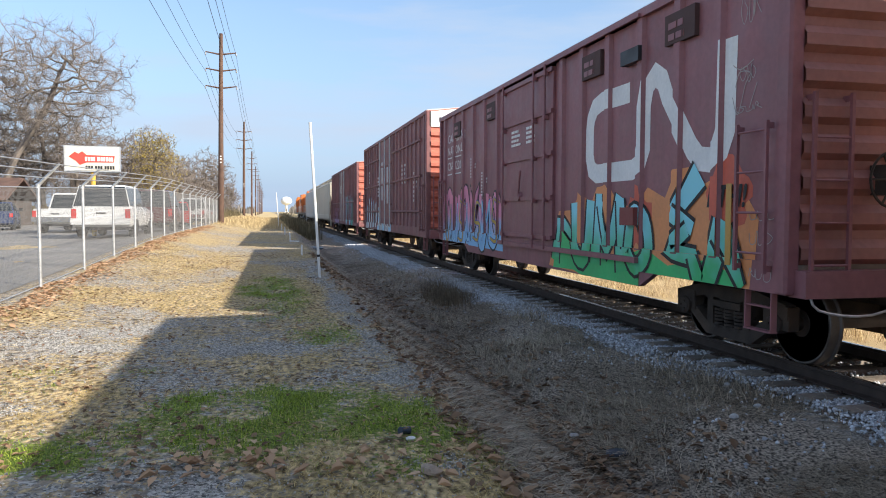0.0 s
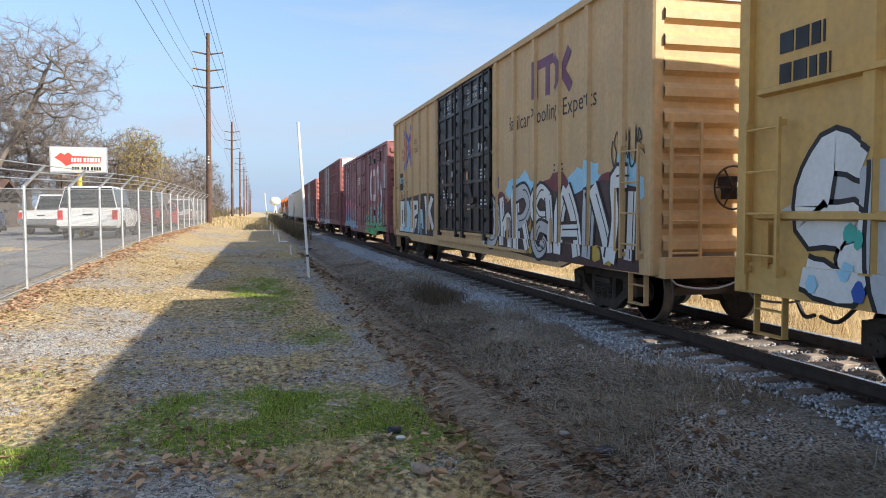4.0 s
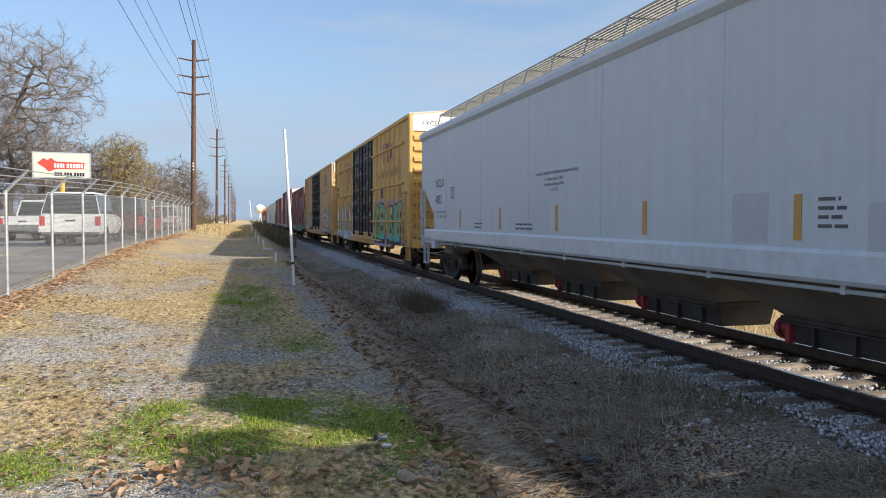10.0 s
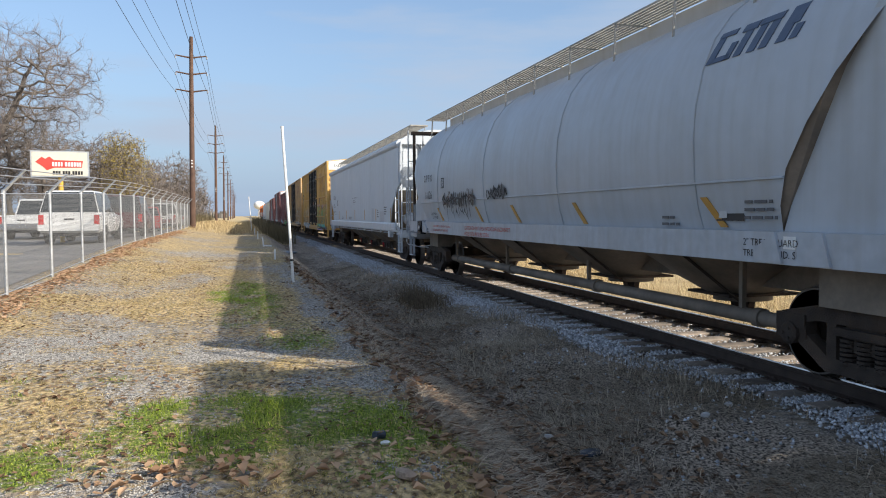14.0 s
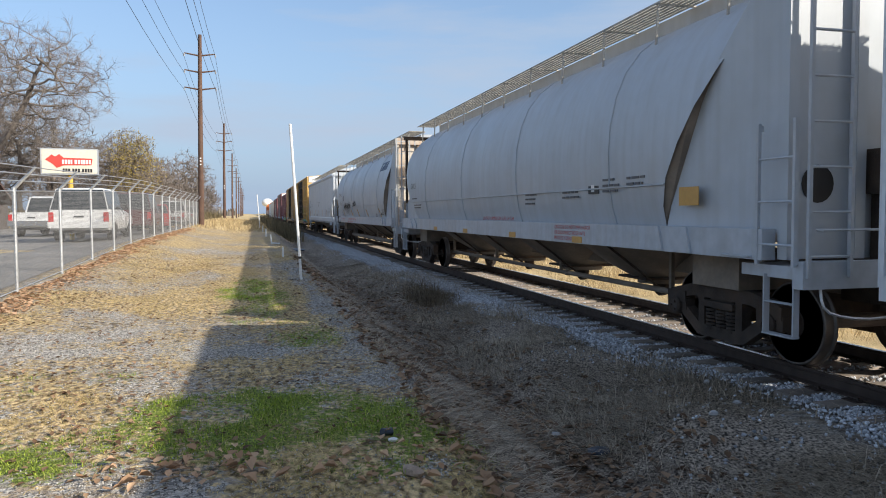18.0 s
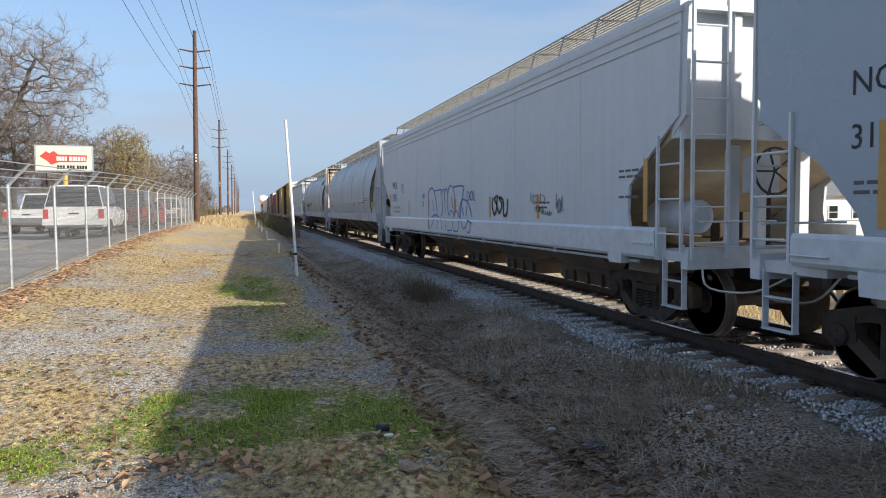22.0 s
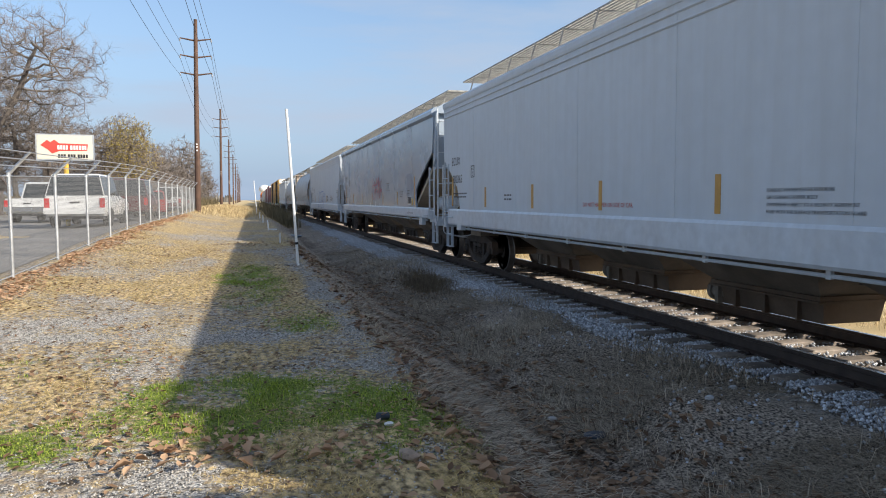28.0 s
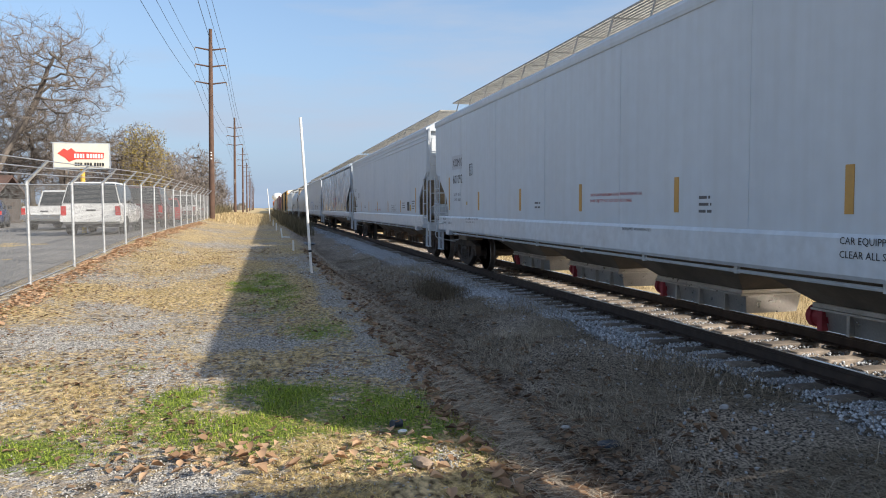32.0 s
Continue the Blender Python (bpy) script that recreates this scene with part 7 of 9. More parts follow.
def tag_dark(car):
    """A smoky black tag of pointed strokes with long drips."""
    rnd = random.Random(31)

    def stroke(pts, w):
        path = smooth_path(pts, 4)
        n = len(path) - 1
        paint("marker_tag", ribbon(path, [max(0.008, w * math.sin(math.pi * (0.12 + 0.88 * i / n)) ** 0.7) for i in range(n + 1)]), 5.1, 0, P_BLACK, car, (), -1.6, -1.6, 0.003 + 0.00008 * rnd.randint(0, 60))

    u = 0.0
    while u < 2.6:
        top, low = rnd.uniform(2.12, 2.26), rnd.uniform(1.8, 1.95)
        stroke([(u, top), (u + rnd.uniform(-0.06, 0.06), 2.0), (u + rnd.uniform(0.05, 0.2), low)], rnd.uniform(0.045, 0.08))
        stroke([(u - 0.1, rnd.uniform(1.95, 2.15)), (u + 0.08, rnd.uniform(2.0, 2.2)), (u + 0.25, rnd.uniform(1.9, 2.15))], rnd.uniform(0.03, 0.06))
        if rnd.random() < 0.6:
            stroke([(u, 2.0), (u + 0.08, 1.8), (u + rnd.uniform(0.15, 0.5), rnd.uniform(1.5, 1.75))], 0.028)
        if rnd.random() < 0.5:
            paint("marker_tag", blob(rnd, 0.07, 0.07, 3), 5.1 - u - 0.1, rnd.uniform(1.75, 2.25), P_BLACK, car, (), -1.6, -1.6, 0.009 + 0.0001 * int(u * 10))
        u += rnd.uniform(0.12, 0.22)
    for y in (1.6, 1.2, 0.8):
        scribble(car, y, 2.02, 0.5, 0.24, P_BLACK, rnd, -1.602, 3, 0.035)
    def shell_x(z):
        return float(np.interp(z, [2.9, 3.3, 3.65, 3.95], [1.57, 1.48, 1.33, 1.1]))

    def stroke_up(y, z0, z1, w, lean):
        g = G()
        g.loft([[Vector((-shell_x(z) - a, y + lean * (z - z0) * -1 + b, z)) for a, b in ((0.0, -w), (0.012, -w), (0.012, w), (0.0, w))] for z in (z0, (z0 + z1) / 2, z1)])
        part("emblem", g, P_SLATE, car)

    for y, z0, z1, w in ((-5.75, 3.34, 3.68, 0.06), (-5.93, 3.62, 3.68, 0.14), (-5.93, 3.34, 3.40, 0.14), (-6.05, 3.34, 3.52, 0.05), (-6.22, 3.34, 3.68, 0.06), (-6.44, 3.34, 3.68, 0.06), (-6.30, 3.60, 3.68, 0.12), (-6.62, 3.34, 3.68, 0.06), (-6.62, 3.61, 3.68, 0.17), (-6.88, 3.34, 3.68, 0.07), (-7.02, 3.50, 3.68, 0.05), (-7.05, 3.34, 3.48, 0.05)):
        stroke_up(y, z0, z1, w, 0.35)
    g = G()
    g.box(-1.64, -1.5, 7.35, 7.8, 1.14, 1.52)
    bx = part("valve_box", g, M_BLACKDOOR, car, "black control box on the sill")
    g = G()
    g.lathe([(-1.66, 0.06), (-1.64, 0.07)], 12, Matrix.Translation((0, 7.58, 1.32)))
    part("dial", g, M_GALV, bx)


def tag_blue(car):
    """A long bubble-lettered outline in blue line across panel and sill, with smaller tags beside it."""
    rnd = random.Random(33)
    count = iter(range(99))

    def line(pts, w=0.05):
        paint("graffiti", ribbon(smooth_path(pts, 5) if len(pts) > 2 else pts, 0.7 * w), 2.88, 0, P_BLUELINE, car, (), -1.594, -1.594, 0.003 + 0.0003 * next(count))

    def on_sill(pts, w=0.05):
        paint("graffiti", ribbon(smooth_path(pts, 5) if len(pts) > 2 else pts, 0.7 * w), 2.88, 0, P_BLUELINE, car, (), -1.627, -1.627, 0.003 + 0.0003 * next(count))

    line([(0.22, 1.45), (0.17, 2.08), (0.5, 2.24), (0.78, 2.18), (1.06, 1.84), (1.14, 1.48)], 0.07)
    line([(0.83, 2.16), (1.62, 2.18)], 0.05)
    line([(1.62, 2.18), (1.7, 1.58), (1.54, 1.52)], 0.05)
    line([(1.69, 2.12), (1.78, 2.18), (1.89, 2.12), (1.97, 1.6)], 0.05)
    line([(1.92, 2.12), (2.06, 2.18), (2.2, 2.1), (2.17, 1.82), (2.33, 1.52), (2.53, 1.64), (2.79, 1.52)], 0.05)
    line([(2.2, 2.06), (2.42, 2.24), (2.67, 2.2), (2.9, 1.93), (2.93, 1.64), (2.75, 1.45)], 0.055)
    line([(2.72, 2.2), (3.23, 2.22), (3.67, 2.18), (3.53, 1.96), (3.31, 1.45)], 0.06)
    line([(2.79, 1.52), (3.03, 1.62), (3.25, 1.46)], 0.05)
    line([(3.29, 1.45), (3.25, 1.64), (3.53, 1.88), (3.9, 1.84), (4.15, 1.66), (4.28, 1.48)], 0.06)
    line([(0.65, 1.9), (0.81, 1.58)], 0.05)
    line([(2.56, 2.0), (2.72, 1.66)], 0.05)
    line([(3.51, 1.72), (3.65, 1.52)], 0.05)
    line([(3.86, 1.74), (3.83, 1.52)], 0.05)
    line([(0.56, 1.45), (0.94, 1.52), (1.34, 1.46)], 0.05)
    on_sill([(0.36, 1.4), (0.28, 1.21), (0.44, 1.13)], 0.09)
    on_sill([(0.92, 1.4), (0.61, 1.18)], 0.045)
    on_sill([(1.39, 1.4), (1.28, 1.25), (1.25, 1.13)], 0.045)
    on_sill([(1.59, 1.4), (1.78, 1.27), (1.69, 1.13)], 0.045)
    on_sill([(2.08, 1.4), (2.14, 1.25), (2.12, 1.13)], 0.045)
    on_sill([(2.83, 1.4), (2.76, 1.18), (2.54, 1.13), (2.26, 1.13)], 0.045)
    on_sill([(3.33, 1.4), (3.29, 1.16), (3.12, 1.13), (2.86, 1.13)], 0.05)
    on_sill([(3.51, 1.4), (3.58, 1.32), (3.73, 1.21), (3.92, 1.26), (4.06, 1.4)], 0.05)
    on_sill([(4.03, 1.4), (4.09, 1.4), (4.39, 1.34)], 0.05)
    on_sill([(4.28, 1.36), (4.23, 1.16), (4.06, 1.13)], 0.05)
    words(car, "NIM", 3.48, 1.98, 0.2, P_BLUELINE, (), -1.594, -1.594, 0.0)
    words(car, "ISB", 3.46, 1.76, 0.18, P_BLUELINE, (), -1.594, -1.594, 0.0)
    words(car, "DOL", -0.98, 1.85, 0.34, P_BLUELINE, (), -1.594, -1.594, 0.0, 0.1)
    scribble(car, -2.9, 1.5, 0.85, 0.4, P_BLACK, rnd, -1.594, 3, 0.06)
    for y, z, w, hh in ((-4.95, 1.75, 0.7, 0.18), (-5.5, 1.55, 0.5, 0.1), (-6.1, 1.6, 0.4, 0.32), (-5.2, 1.6, 0.4, 0.12)):
        scribble(car, y, z, w, hh, P_BLACK, rnd, -1.594, 4, 0.012)


def tag_red(car):
    """A pointed red tag with dripping ends."""
    count = iter(range(99))

    def line(pts, w):
        path = smooth_path(pts, 5) if len(pts) > 2 else pts
        n = len(path) - 1
        paint("graffiti", ribbon(path, [0.75 * w * (1.15 - 0.6 * i / n) for i in range(n + 1)]), 0.58, 0, P_REDTAG, car, (), -1.594, -1.594, 0.003 + 0.0004 * next(count))

    line([(0.43, 2.51), (0.47, 2.28), (0.57, 1.95)], 0.05)
    line([(0.78, 2.18), (0.53, 2.24), (0.27, 2.06), (0.38, 1.76), (0.68, 1.66), (0.88, 1.78), (0.88, 1.96)], 0.05)
    line([(0.85, 2.37), (0.93, 2.1), (1.11, 1.92), (1.15, 1.67)], 0.09)
    line([(0.71, 1.88), (1.02, 2.04), (1.46, 2.04)], 0.07)
    line([(0.96, 2.22), (1.34, 2.26), (1.69, 2.42)], 0.09)
    line([(1.34, 2.49), (1.39, 2.24), (1.25, 2.02)], 0.07)
    line([(1.4, 1.94), (1.61, 1.98), (1.65, 2.22)], 0.07)
    line([(1.41, 1.94), (1.54, 1.67)], 0.06)
    line([(1.8, 2.51), (1.77, 2.16), (1.86, 1.86), (1.93, 1.67)], 0.1)
    line([(1.65, 2.16), (1.93, 2.28), (2.24, 2.37)], 0.08)
    line([(2.11, 2.26), (1.9, 1.88), (2.17, 1.72)], 0.06)
    line([(2.39, 2.46), (2.3, 2.1), (2.27, 1.74)], 0.1)
    line([(2.03, 1.9), (2.21, 2.0), (2.52, 2.04), (2.31, 1.84)], 0.07)


P_BLUELINE = flat_paint("blue_spray_line", (0.05, 0.16, 0.42))
P_REDTAG = flat_paint("red_spray_line", (0.42, 0.035, 0.05))
hopper_flat(-35.75, -55.15, "white covered hopper car with black reporting marks", M_HOPWHITE, M_HOPWHITE2,
            (("text", "NCLX", 8.0, 2.52, 0.32, P_BLACK), ("text", "4032", 8.0, 2.1, 0.32, P_BLACK), ("box", 6.5, 2.2, 0.26), ("text", "LD LMT 220800   100150 KG", 7.95, 1.85, 0.085, P_BLACK), ("text", "LT WT   65200    29550 KG", 7.85, 1.73, 0.085, P_BLACK),
             ("text", "DO NOT CLEAN WITH STEAM OR BOILING WATER", 1.02, 2.44, 0.072, P_BLACK), ("text", "Int. Hempel Epoxy 37300", 0.66, 2.34, 0.074, P_BLACK),
             ("text", "Ext. Hempel Epoxy 374US", 0.66, 2.25, 0.074, P_BLACK), ("text", "01-16 NSC", 0.42, 2.16, 0.074, P_BLACK),
             ("bars", 2.02, 1.58, 0.85, 2, P_BLACK), ("bars", 4.6, 1.58, 0.6, 2, P_BLACK), ("patch", -4.35, 1.45, 0.55, 0.5, M_GREYPATCH), ("patch", -6.1, 1.42, 0.9, 0.4, M_GREYPATCH), ("bars", -5.55, 1.85, 0.35, 4, P_BLACK), ("bars", -7.0, 1.95, 0.5, 4, P_BLACK),
             ("text", "Empty Load-1/4 Adj. Block", -8.15, 1.2, 0.11, P_BLACK)), (8.2, 5.7, 2.9, 0.15, -2.6, -5.3, -8.2), thick_chord=True, gates=(M_DARKGATE, M_POCKET, M_REDCAP))
hopper_round(-56.25, -75.15, "weathered grey covered hopper car with rounded sides", M_HOPGREY, M_HOPGREY2,
             (("text", "G P F X", 7.15, 2.58, 0.28, P_BLACK), ("text", "11126", 7.02, 2.12, 0.3, P_BLACK), ("box", 5.28, 2.36, 0.24), ("text", "MAXIMUM OPERATING PRESSURE 14.7 PSI (GAUGE)", 6.1, 1.36, 0.075, P_RED), ("text", "CAR EQUIPPED WITH SAFETY RELIEF VALVE", 6.1, 1.26, 0.075, P_RED), ("bars", 7.1, 1.28, 0.6, 2, P_BLACK), ("text", "LD LMT 195200", 6.62, 1.68, 0.09, P_BLACK), ("text", "LT WT 67800", 6.5, 1.58, 0.09, P_BLACK), ("text", "CAUTION-DO NOT OPEN HATCHES OR DISCONNECT", 3.2, 1.34, 0.12, P_RED), ("text", "HOSES UNTIL PRESSURE IS ZERO", 3.2, 1.21, 0.12, P_RED),
              ("patch", -5.98, 1.60, 0.46, 0.22, P_BLACK), ("patch", -6.03, 1.63, 0.14, 0.14, P_SILVER), ("bars", -6.5, 1.78, 0.5, 3, P_BLACK), ("bars", -4.9, 1.62, 0.4, 2, P_BLACK), ("text", "2\" TREADGUARD", -6.57, 1.36, 0.1, P_BLACK), ("text", "TREAD COND. SHOES", -6.57, 1.25, 0.1, P_BLACK), ("patch", -7.15, 1.34, 0.16, 0.12, P_WHITE)),
             (5.65, 2.4, 0.15, -2.6, -5.95), tag_dark, True)
hopper_round(-76.1, -95.05, "pale grey covered hopper car with rounded sides", M_HOPGREY, M_HOPGREY2,
             (("text", "GACX", 7.59, 2.42, 0.24, P_BLACK), ("bars", 7.5, 2.1, 0.8, 1, P_BLACK), ("bars", 7.3, 1.9, 1.2, 2, P_BLACK), ("text", "DO NOT HAMMER ON SIDES OF CAR", 0.53, 1.52, 0.12, P_RED), ("text", "CAUTION: DO NOT OPEN HATCH", -3.8, 1.41, 0.085, P_RED), ("text", "OR DISCONNECT HOSE UNTIL", -3.8, 1.32, 0.085, P_RED), ("text", "PRESSURE IS ZERO", -3.8, 1.23, 0.085, P_RED), ("patch", -5.0, 1.95, 0.34, 0.24, P_BLACK),
              ("patch", -5.1, 1.98, 0.1, 0.16, P_WHITE), ("bars", -5.5, 2.12, 0.5, 3, P_BLACK), ("bars", -6.2, 2.12, 0.5, 2, P_BLACK), ("bars", -4.04, 1.98, 0.7, 2, P_BLACK), ("bars", -2.36, 1.98, 0.55, 3, P_BLACK),
              ("patch", 4.6, 1.2, 0.36, 0.1, P_REFLECT), ("patch", 1.69, 1.2, 0.36, 0.1, P_REFLECT), ("patch", -1.56, 1.2, 0.36, 0.1, P_REFLECT), ("patch", -4.5, 1.2, 0.36, 0.1, P_REFLECT), ("patch", -7.4, 1.75, 0.4, 0.22, P_REFLECT)), (), pipe=0.045)
hopper_flat(-95.95, -115.55, "white covered hopper car with black marks and blue outline graffiti", M_HOPWHITE, M_HOPWHITE2,
            (("text", "MBLX", 8.25, 2.38, 0.33, P_BLACK), ("text", "53957", 8.25, 1.95, 0.33, P_BLACK), ("box", 6.7, 2.22, 0.25), ("text", "LD LMT 218500LBS 99100 KGS", 8.25, 1.70, 0.095, P_BLACK), ("text", "LT WT    67500LBS 30600 KGS", 8.25, 1.56, 0.095, P_BLACK),
             ("bars", -4.9, 1.75, 0.6, 2, P_BLACK), ("bars", -7.9, 2.15, 0.7, 2, P_BLACK), ("bars", -7.9, 1.8, 0.7, 1, P_BLACK), ("bars", -6.6, 1.25, 0.3, 2, P_BLACK)), ((8.65, 2.2), 5.6, 3.0, 0.36, -2.35, -5.0, (-8.6, 2.3)), True, graffiti=tag_blue, gates=(M_BROWNGATE, M_POCKET, M_POCKET), tail=TAIL_OPEN, shift=-0.32)
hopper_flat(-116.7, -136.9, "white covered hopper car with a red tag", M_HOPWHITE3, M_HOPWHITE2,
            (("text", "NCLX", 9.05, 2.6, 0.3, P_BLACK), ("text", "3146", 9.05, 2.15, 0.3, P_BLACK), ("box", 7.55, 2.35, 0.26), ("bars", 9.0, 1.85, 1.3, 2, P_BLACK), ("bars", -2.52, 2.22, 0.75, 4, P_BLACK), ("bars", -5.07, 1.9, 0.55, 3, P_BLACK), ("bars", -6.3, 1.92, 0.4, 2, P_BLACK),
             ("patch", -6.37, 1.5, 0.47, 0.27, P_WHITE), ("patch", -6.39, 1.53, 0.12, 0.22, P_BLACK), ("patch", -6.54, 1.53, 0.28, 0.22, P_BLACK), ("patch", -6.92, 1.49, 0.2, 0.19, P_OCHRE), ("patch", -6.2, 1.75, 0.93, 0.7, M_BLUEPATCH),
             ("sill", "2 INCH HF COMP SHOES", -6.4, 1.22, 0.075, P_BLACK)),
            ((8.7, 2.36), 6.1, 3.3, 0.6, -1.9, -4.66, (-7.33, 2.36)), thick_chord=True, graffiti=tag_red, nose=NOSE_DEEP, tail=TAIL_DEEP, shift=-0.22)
hopper_flat(-137.75, -156.65, "white covered hopper car with amber reflectors", M_HOPWHITE, M_HOPWHITE2,
            (("text", "ECUX", 8.56, 2.48, 0.28, P_BLACK), ("text", "880365", 8.5, 2.05, 0.28, P_BLACK), ("box", 6.95, 2.15, 0.25), ("bars", 8.4, 1.78, 1.2, 2, P_BLACK), ("text", "DO NOT HAMMER ON SIDE OF CAR", 1.13, 1.54, 0.092, P_RED),
             ("bars", 4.7, 1.72, 0.5, 2, P_BLACK), ("text", "CONSULT OWNER BEFORE REPAIRING", -2.98, 1.72, 0.05, P_BLACK), ("text", "OR CLEANING HOPPER BODY", -2.98, 1.65, 0.05, P_BLACK), ("text", "OWNERSHIP SUBJECT TO A SECURITY AGREEMENT", -2.98, 1.58, 0.05, P_BLACK), ("text", "FILED WITH THE SURFACE TRANSPORTATION BOARD", -2.98, 1.51, 0.05, P_BLACK),
             ("patch", -6.2, 1.55, 0.36, 0.3, P_BLACK), ("patch", -6.22, 1.58, 0.1, 0.24, P_WHITE), ("patch", -6.65, 1.55, 0.18, 0.2, P_OCHRE), ("bars", -5.3, 1.8, 0.45, 3, P_BLACK), ("bars", -7.0, 1.85, 0.5, 4, P_BLACK)),
            ((8.5, 2.2), 5.9, 3.2, 0.56, -2.2, -4.9, (-7.63, 2.3)), True, gates=(M_BROWNGATE, M_POCKET, M_POCKET), tail=TAIL_OPEN)
hopper_flat(-157.6, -177.6, "white covered hopper car with red outlet gates", M_HOPWHITE, M_HOPWHITE2,
            (("patch", 7.98, 2.64, 0.98, 0.36, M_GREYPATCH), ("text", "XOMX", 7.92, 2.71, 0.3, P_BLACK), ("text", "601092", 7.9, 2.28, 0.31, P_BLACK), ("box", 6.34, 2.43, 0.26), ("text", "LD LMT  219700", 7.82, 1.96, 0.1, P_BLACK), ("text", "LT WT    66300", 7.8, 1.82, 0.1, P_BLACK),
             ("text", "ONLY CAR-WEAR RUBBER SHOES WHEN ENTERING CAR.", -0.48, 1.82, 0.062, P_RED), ("text", "SHARP OBJECTS MUST NOT CONTACT LINING.", -0.48, 1.73, 0.062, P_RED), ("bars", 1.9, 1.72, 0.3, 2, P_BLACK), ("bars", -3.4, 1.75, 0.25, 3, P_BLACK), ("patch", 6.6, 1.72, 0.08, 0.08, P_OCHRE),
             ("sill", "CAR EQUIPPED WITH", -5.6, 1.33, 0.09, P_BLACK), ("sill", "CLEAR ALL SNOW", -5.6, 1.21, 0.09, P_BLACK), ("sill", "PULL HERE", 8.86, 1.32, 0.075, P_BLACK), ("sill", "LIFT HERE", 8.86, 1.22, 0.075, P_BLACK), ("sill", "JACK HERE", 8.3, 1.22, 0.075, P_BLACK),
             ("sill", "CAR EQUIPPED WITH VENTED COVERS", 6.53, 1.36, 0.06, P_BLACK), ("sill", "CLEAR ALL SNOW AND ICE", 6.53, 1.28, 0.06, P_BLACK), ("sill", "DO EQUIPPED WITH PNEUMATICS", -1.6, 1.34, 0.05, P_BLACK)),
            ((8.3, 2.46), 5.55, 2.7, -0.12, -2.92, -5.66, (-8.4, 2.46)), gates=(M_BRIGHTGATE, M_POCKET, M_REDCAP), strip_top=2.02)
hopper_flat(-179.7, -199.4, "white covered hopper car", M_HOPWHITE, M_HOPWHITE2)
# ---- fence along the lot ----
FX, FY0, FN = -3.8, 10.65, 18


M_MESH = material("dull_wire", (0.15, 0.15, 0.15), 0.7, 0.2, 0.15, 12)


def fence():
    f = thing("chain_link_fence", "galvanised chain link fence with barbed wire on angled arms", "fence")
    f.location = (FX, 0, 0)
    ends = [FY0 - 3.05] + [FY0 + 3.05 * i for i in range(FN)]
    zs = [ground_z(FX, y) for y in ends]
    for y, z in zip(ends, zs):
        g = G()
        g.tube([(0, y, z - 0.1), (0, y, z + 1.72)], 0.03, 8)
        g.tube([(0, y, z + 1.70), (0, y, z + 1.76)], 0.036, 8)
        p = part("post", g, M_GALV, f)
        g = G()
        g.tube([(0, y, z + 1.74), (0.12, y, z + 1.87), (0.34, y, z + 2.1)], [0.034, 0.03, 0.022], 6)
        part("barb_arm", g, M_GALV, p)
    for k in range(3):
        g = G()
        q = 0.12 + 0.105 * k
        g.tube([(q, y, z + 1.74 + q * 1.06) for y, z in zip(ends, zs)], 0.009, 4)
        part("barbed_wire", g, M_GALV, f)
    for h in (0.05, 1.70):
        g = G()
        g.tube([(0, y, z + h) for y, z in zip(ends, zs)], 0.009, 4)
        part("tension_wire", g, M_GALV, f)
    # woven mesh
    v, q = [], []
    y0, y1, step = ends[0], ends[-1], 0.055
    rows = 31

    def at(y, h):
        i = min(len(ends) - 2, max(0, int((y - ends[0]) / 3.05)))
        t = (y - ends[i]) / 3.05
        return zs[i] * (1 - t) + zs[i + 1] * t + h

    n = int((y1 - y0) / step)
    for i in range(n):
        for flip in (0, 1):
            pts = []
            for r in range(rows + 1):
                yy = y0 + i * step + (step / 2 if (r + flip) % 2 else 0)
                pts.append((yy, at(yy, 0.04 + 1.66 * r / rows)))
            b = len(v)
            for yy, zz in pts:
                v += [(0.004 * flip - 0.001, yy - 0.0016, zz), (0.004 * flip + 0.001, yy + 0.0016, zz)]
            for r in range(rows):
                q.append((b + 2 * r, b + 2 * r + 1, b + 2 * r + 3, b + 2 * r + 2))
    part("wire_mesh", sheet("wire_mesh", np.array(v), np.array(q), M_MESH), None, f, kind="stuff")


fence()

# ---- car lot ----
g = G()
ys = [2, 8, 12, 16, 20, 25, 30, 40, 52, 62]
xs = [-60, -30, -15, -8, -6, -5, -4.5, -4.15]
for yy in ys:
    for xx in xs:
        g.v.append((xx, yy, max(ground_z(xx, yy), float(height(np.array([xx]), np.array([yy]))[0])) + 0.02))
k = len(xs)
for a in range(len(ys) - 1):
    for i in range(k - 1):
        g.f.append((a * k + i, a * k + i + 1, (a + 1) * k + i + 1, (a + 1) * k + i))
g.k = [0] * len(g.f)
part("parking_lot", g, M_ASPHALT, smooth=True, kind="structure")


def glass_material():
    m = bpy.data.materials.new("tinted_glass")
    m.use_nodes = True
    b = m.node_tree.nodes["Principled BSDF"]
    b.inputs["Base Color"].default_value = (0.02, 0.025, 0.028, 1)
    b.inputs["Roughness"].default_value = 0.06
    return m


M_GLASS = glass_material()
M_TYRE = material("tyre_rubber", (0.02, 0.02, 0.02), 0.85, 0, 0.2, 10)
M_RIM = material("alloy_rim", (0.5, 0.5, 0.5), 0.35, 0.8, 0.15, 10)
M_TAIL = material("tail_lamp", (0.45, 0.02, 0.02), 0.2, 0, 0.1, 10)
M_CHROME = material("chrome_bumper", (0.6, 0.6, 0.6), 0.2, 1.0, 0.1, 10)
M_PLATE = material("blank_plate", (0.6, 0.6, 0.58), 0.5, 0, 0.1, 10)


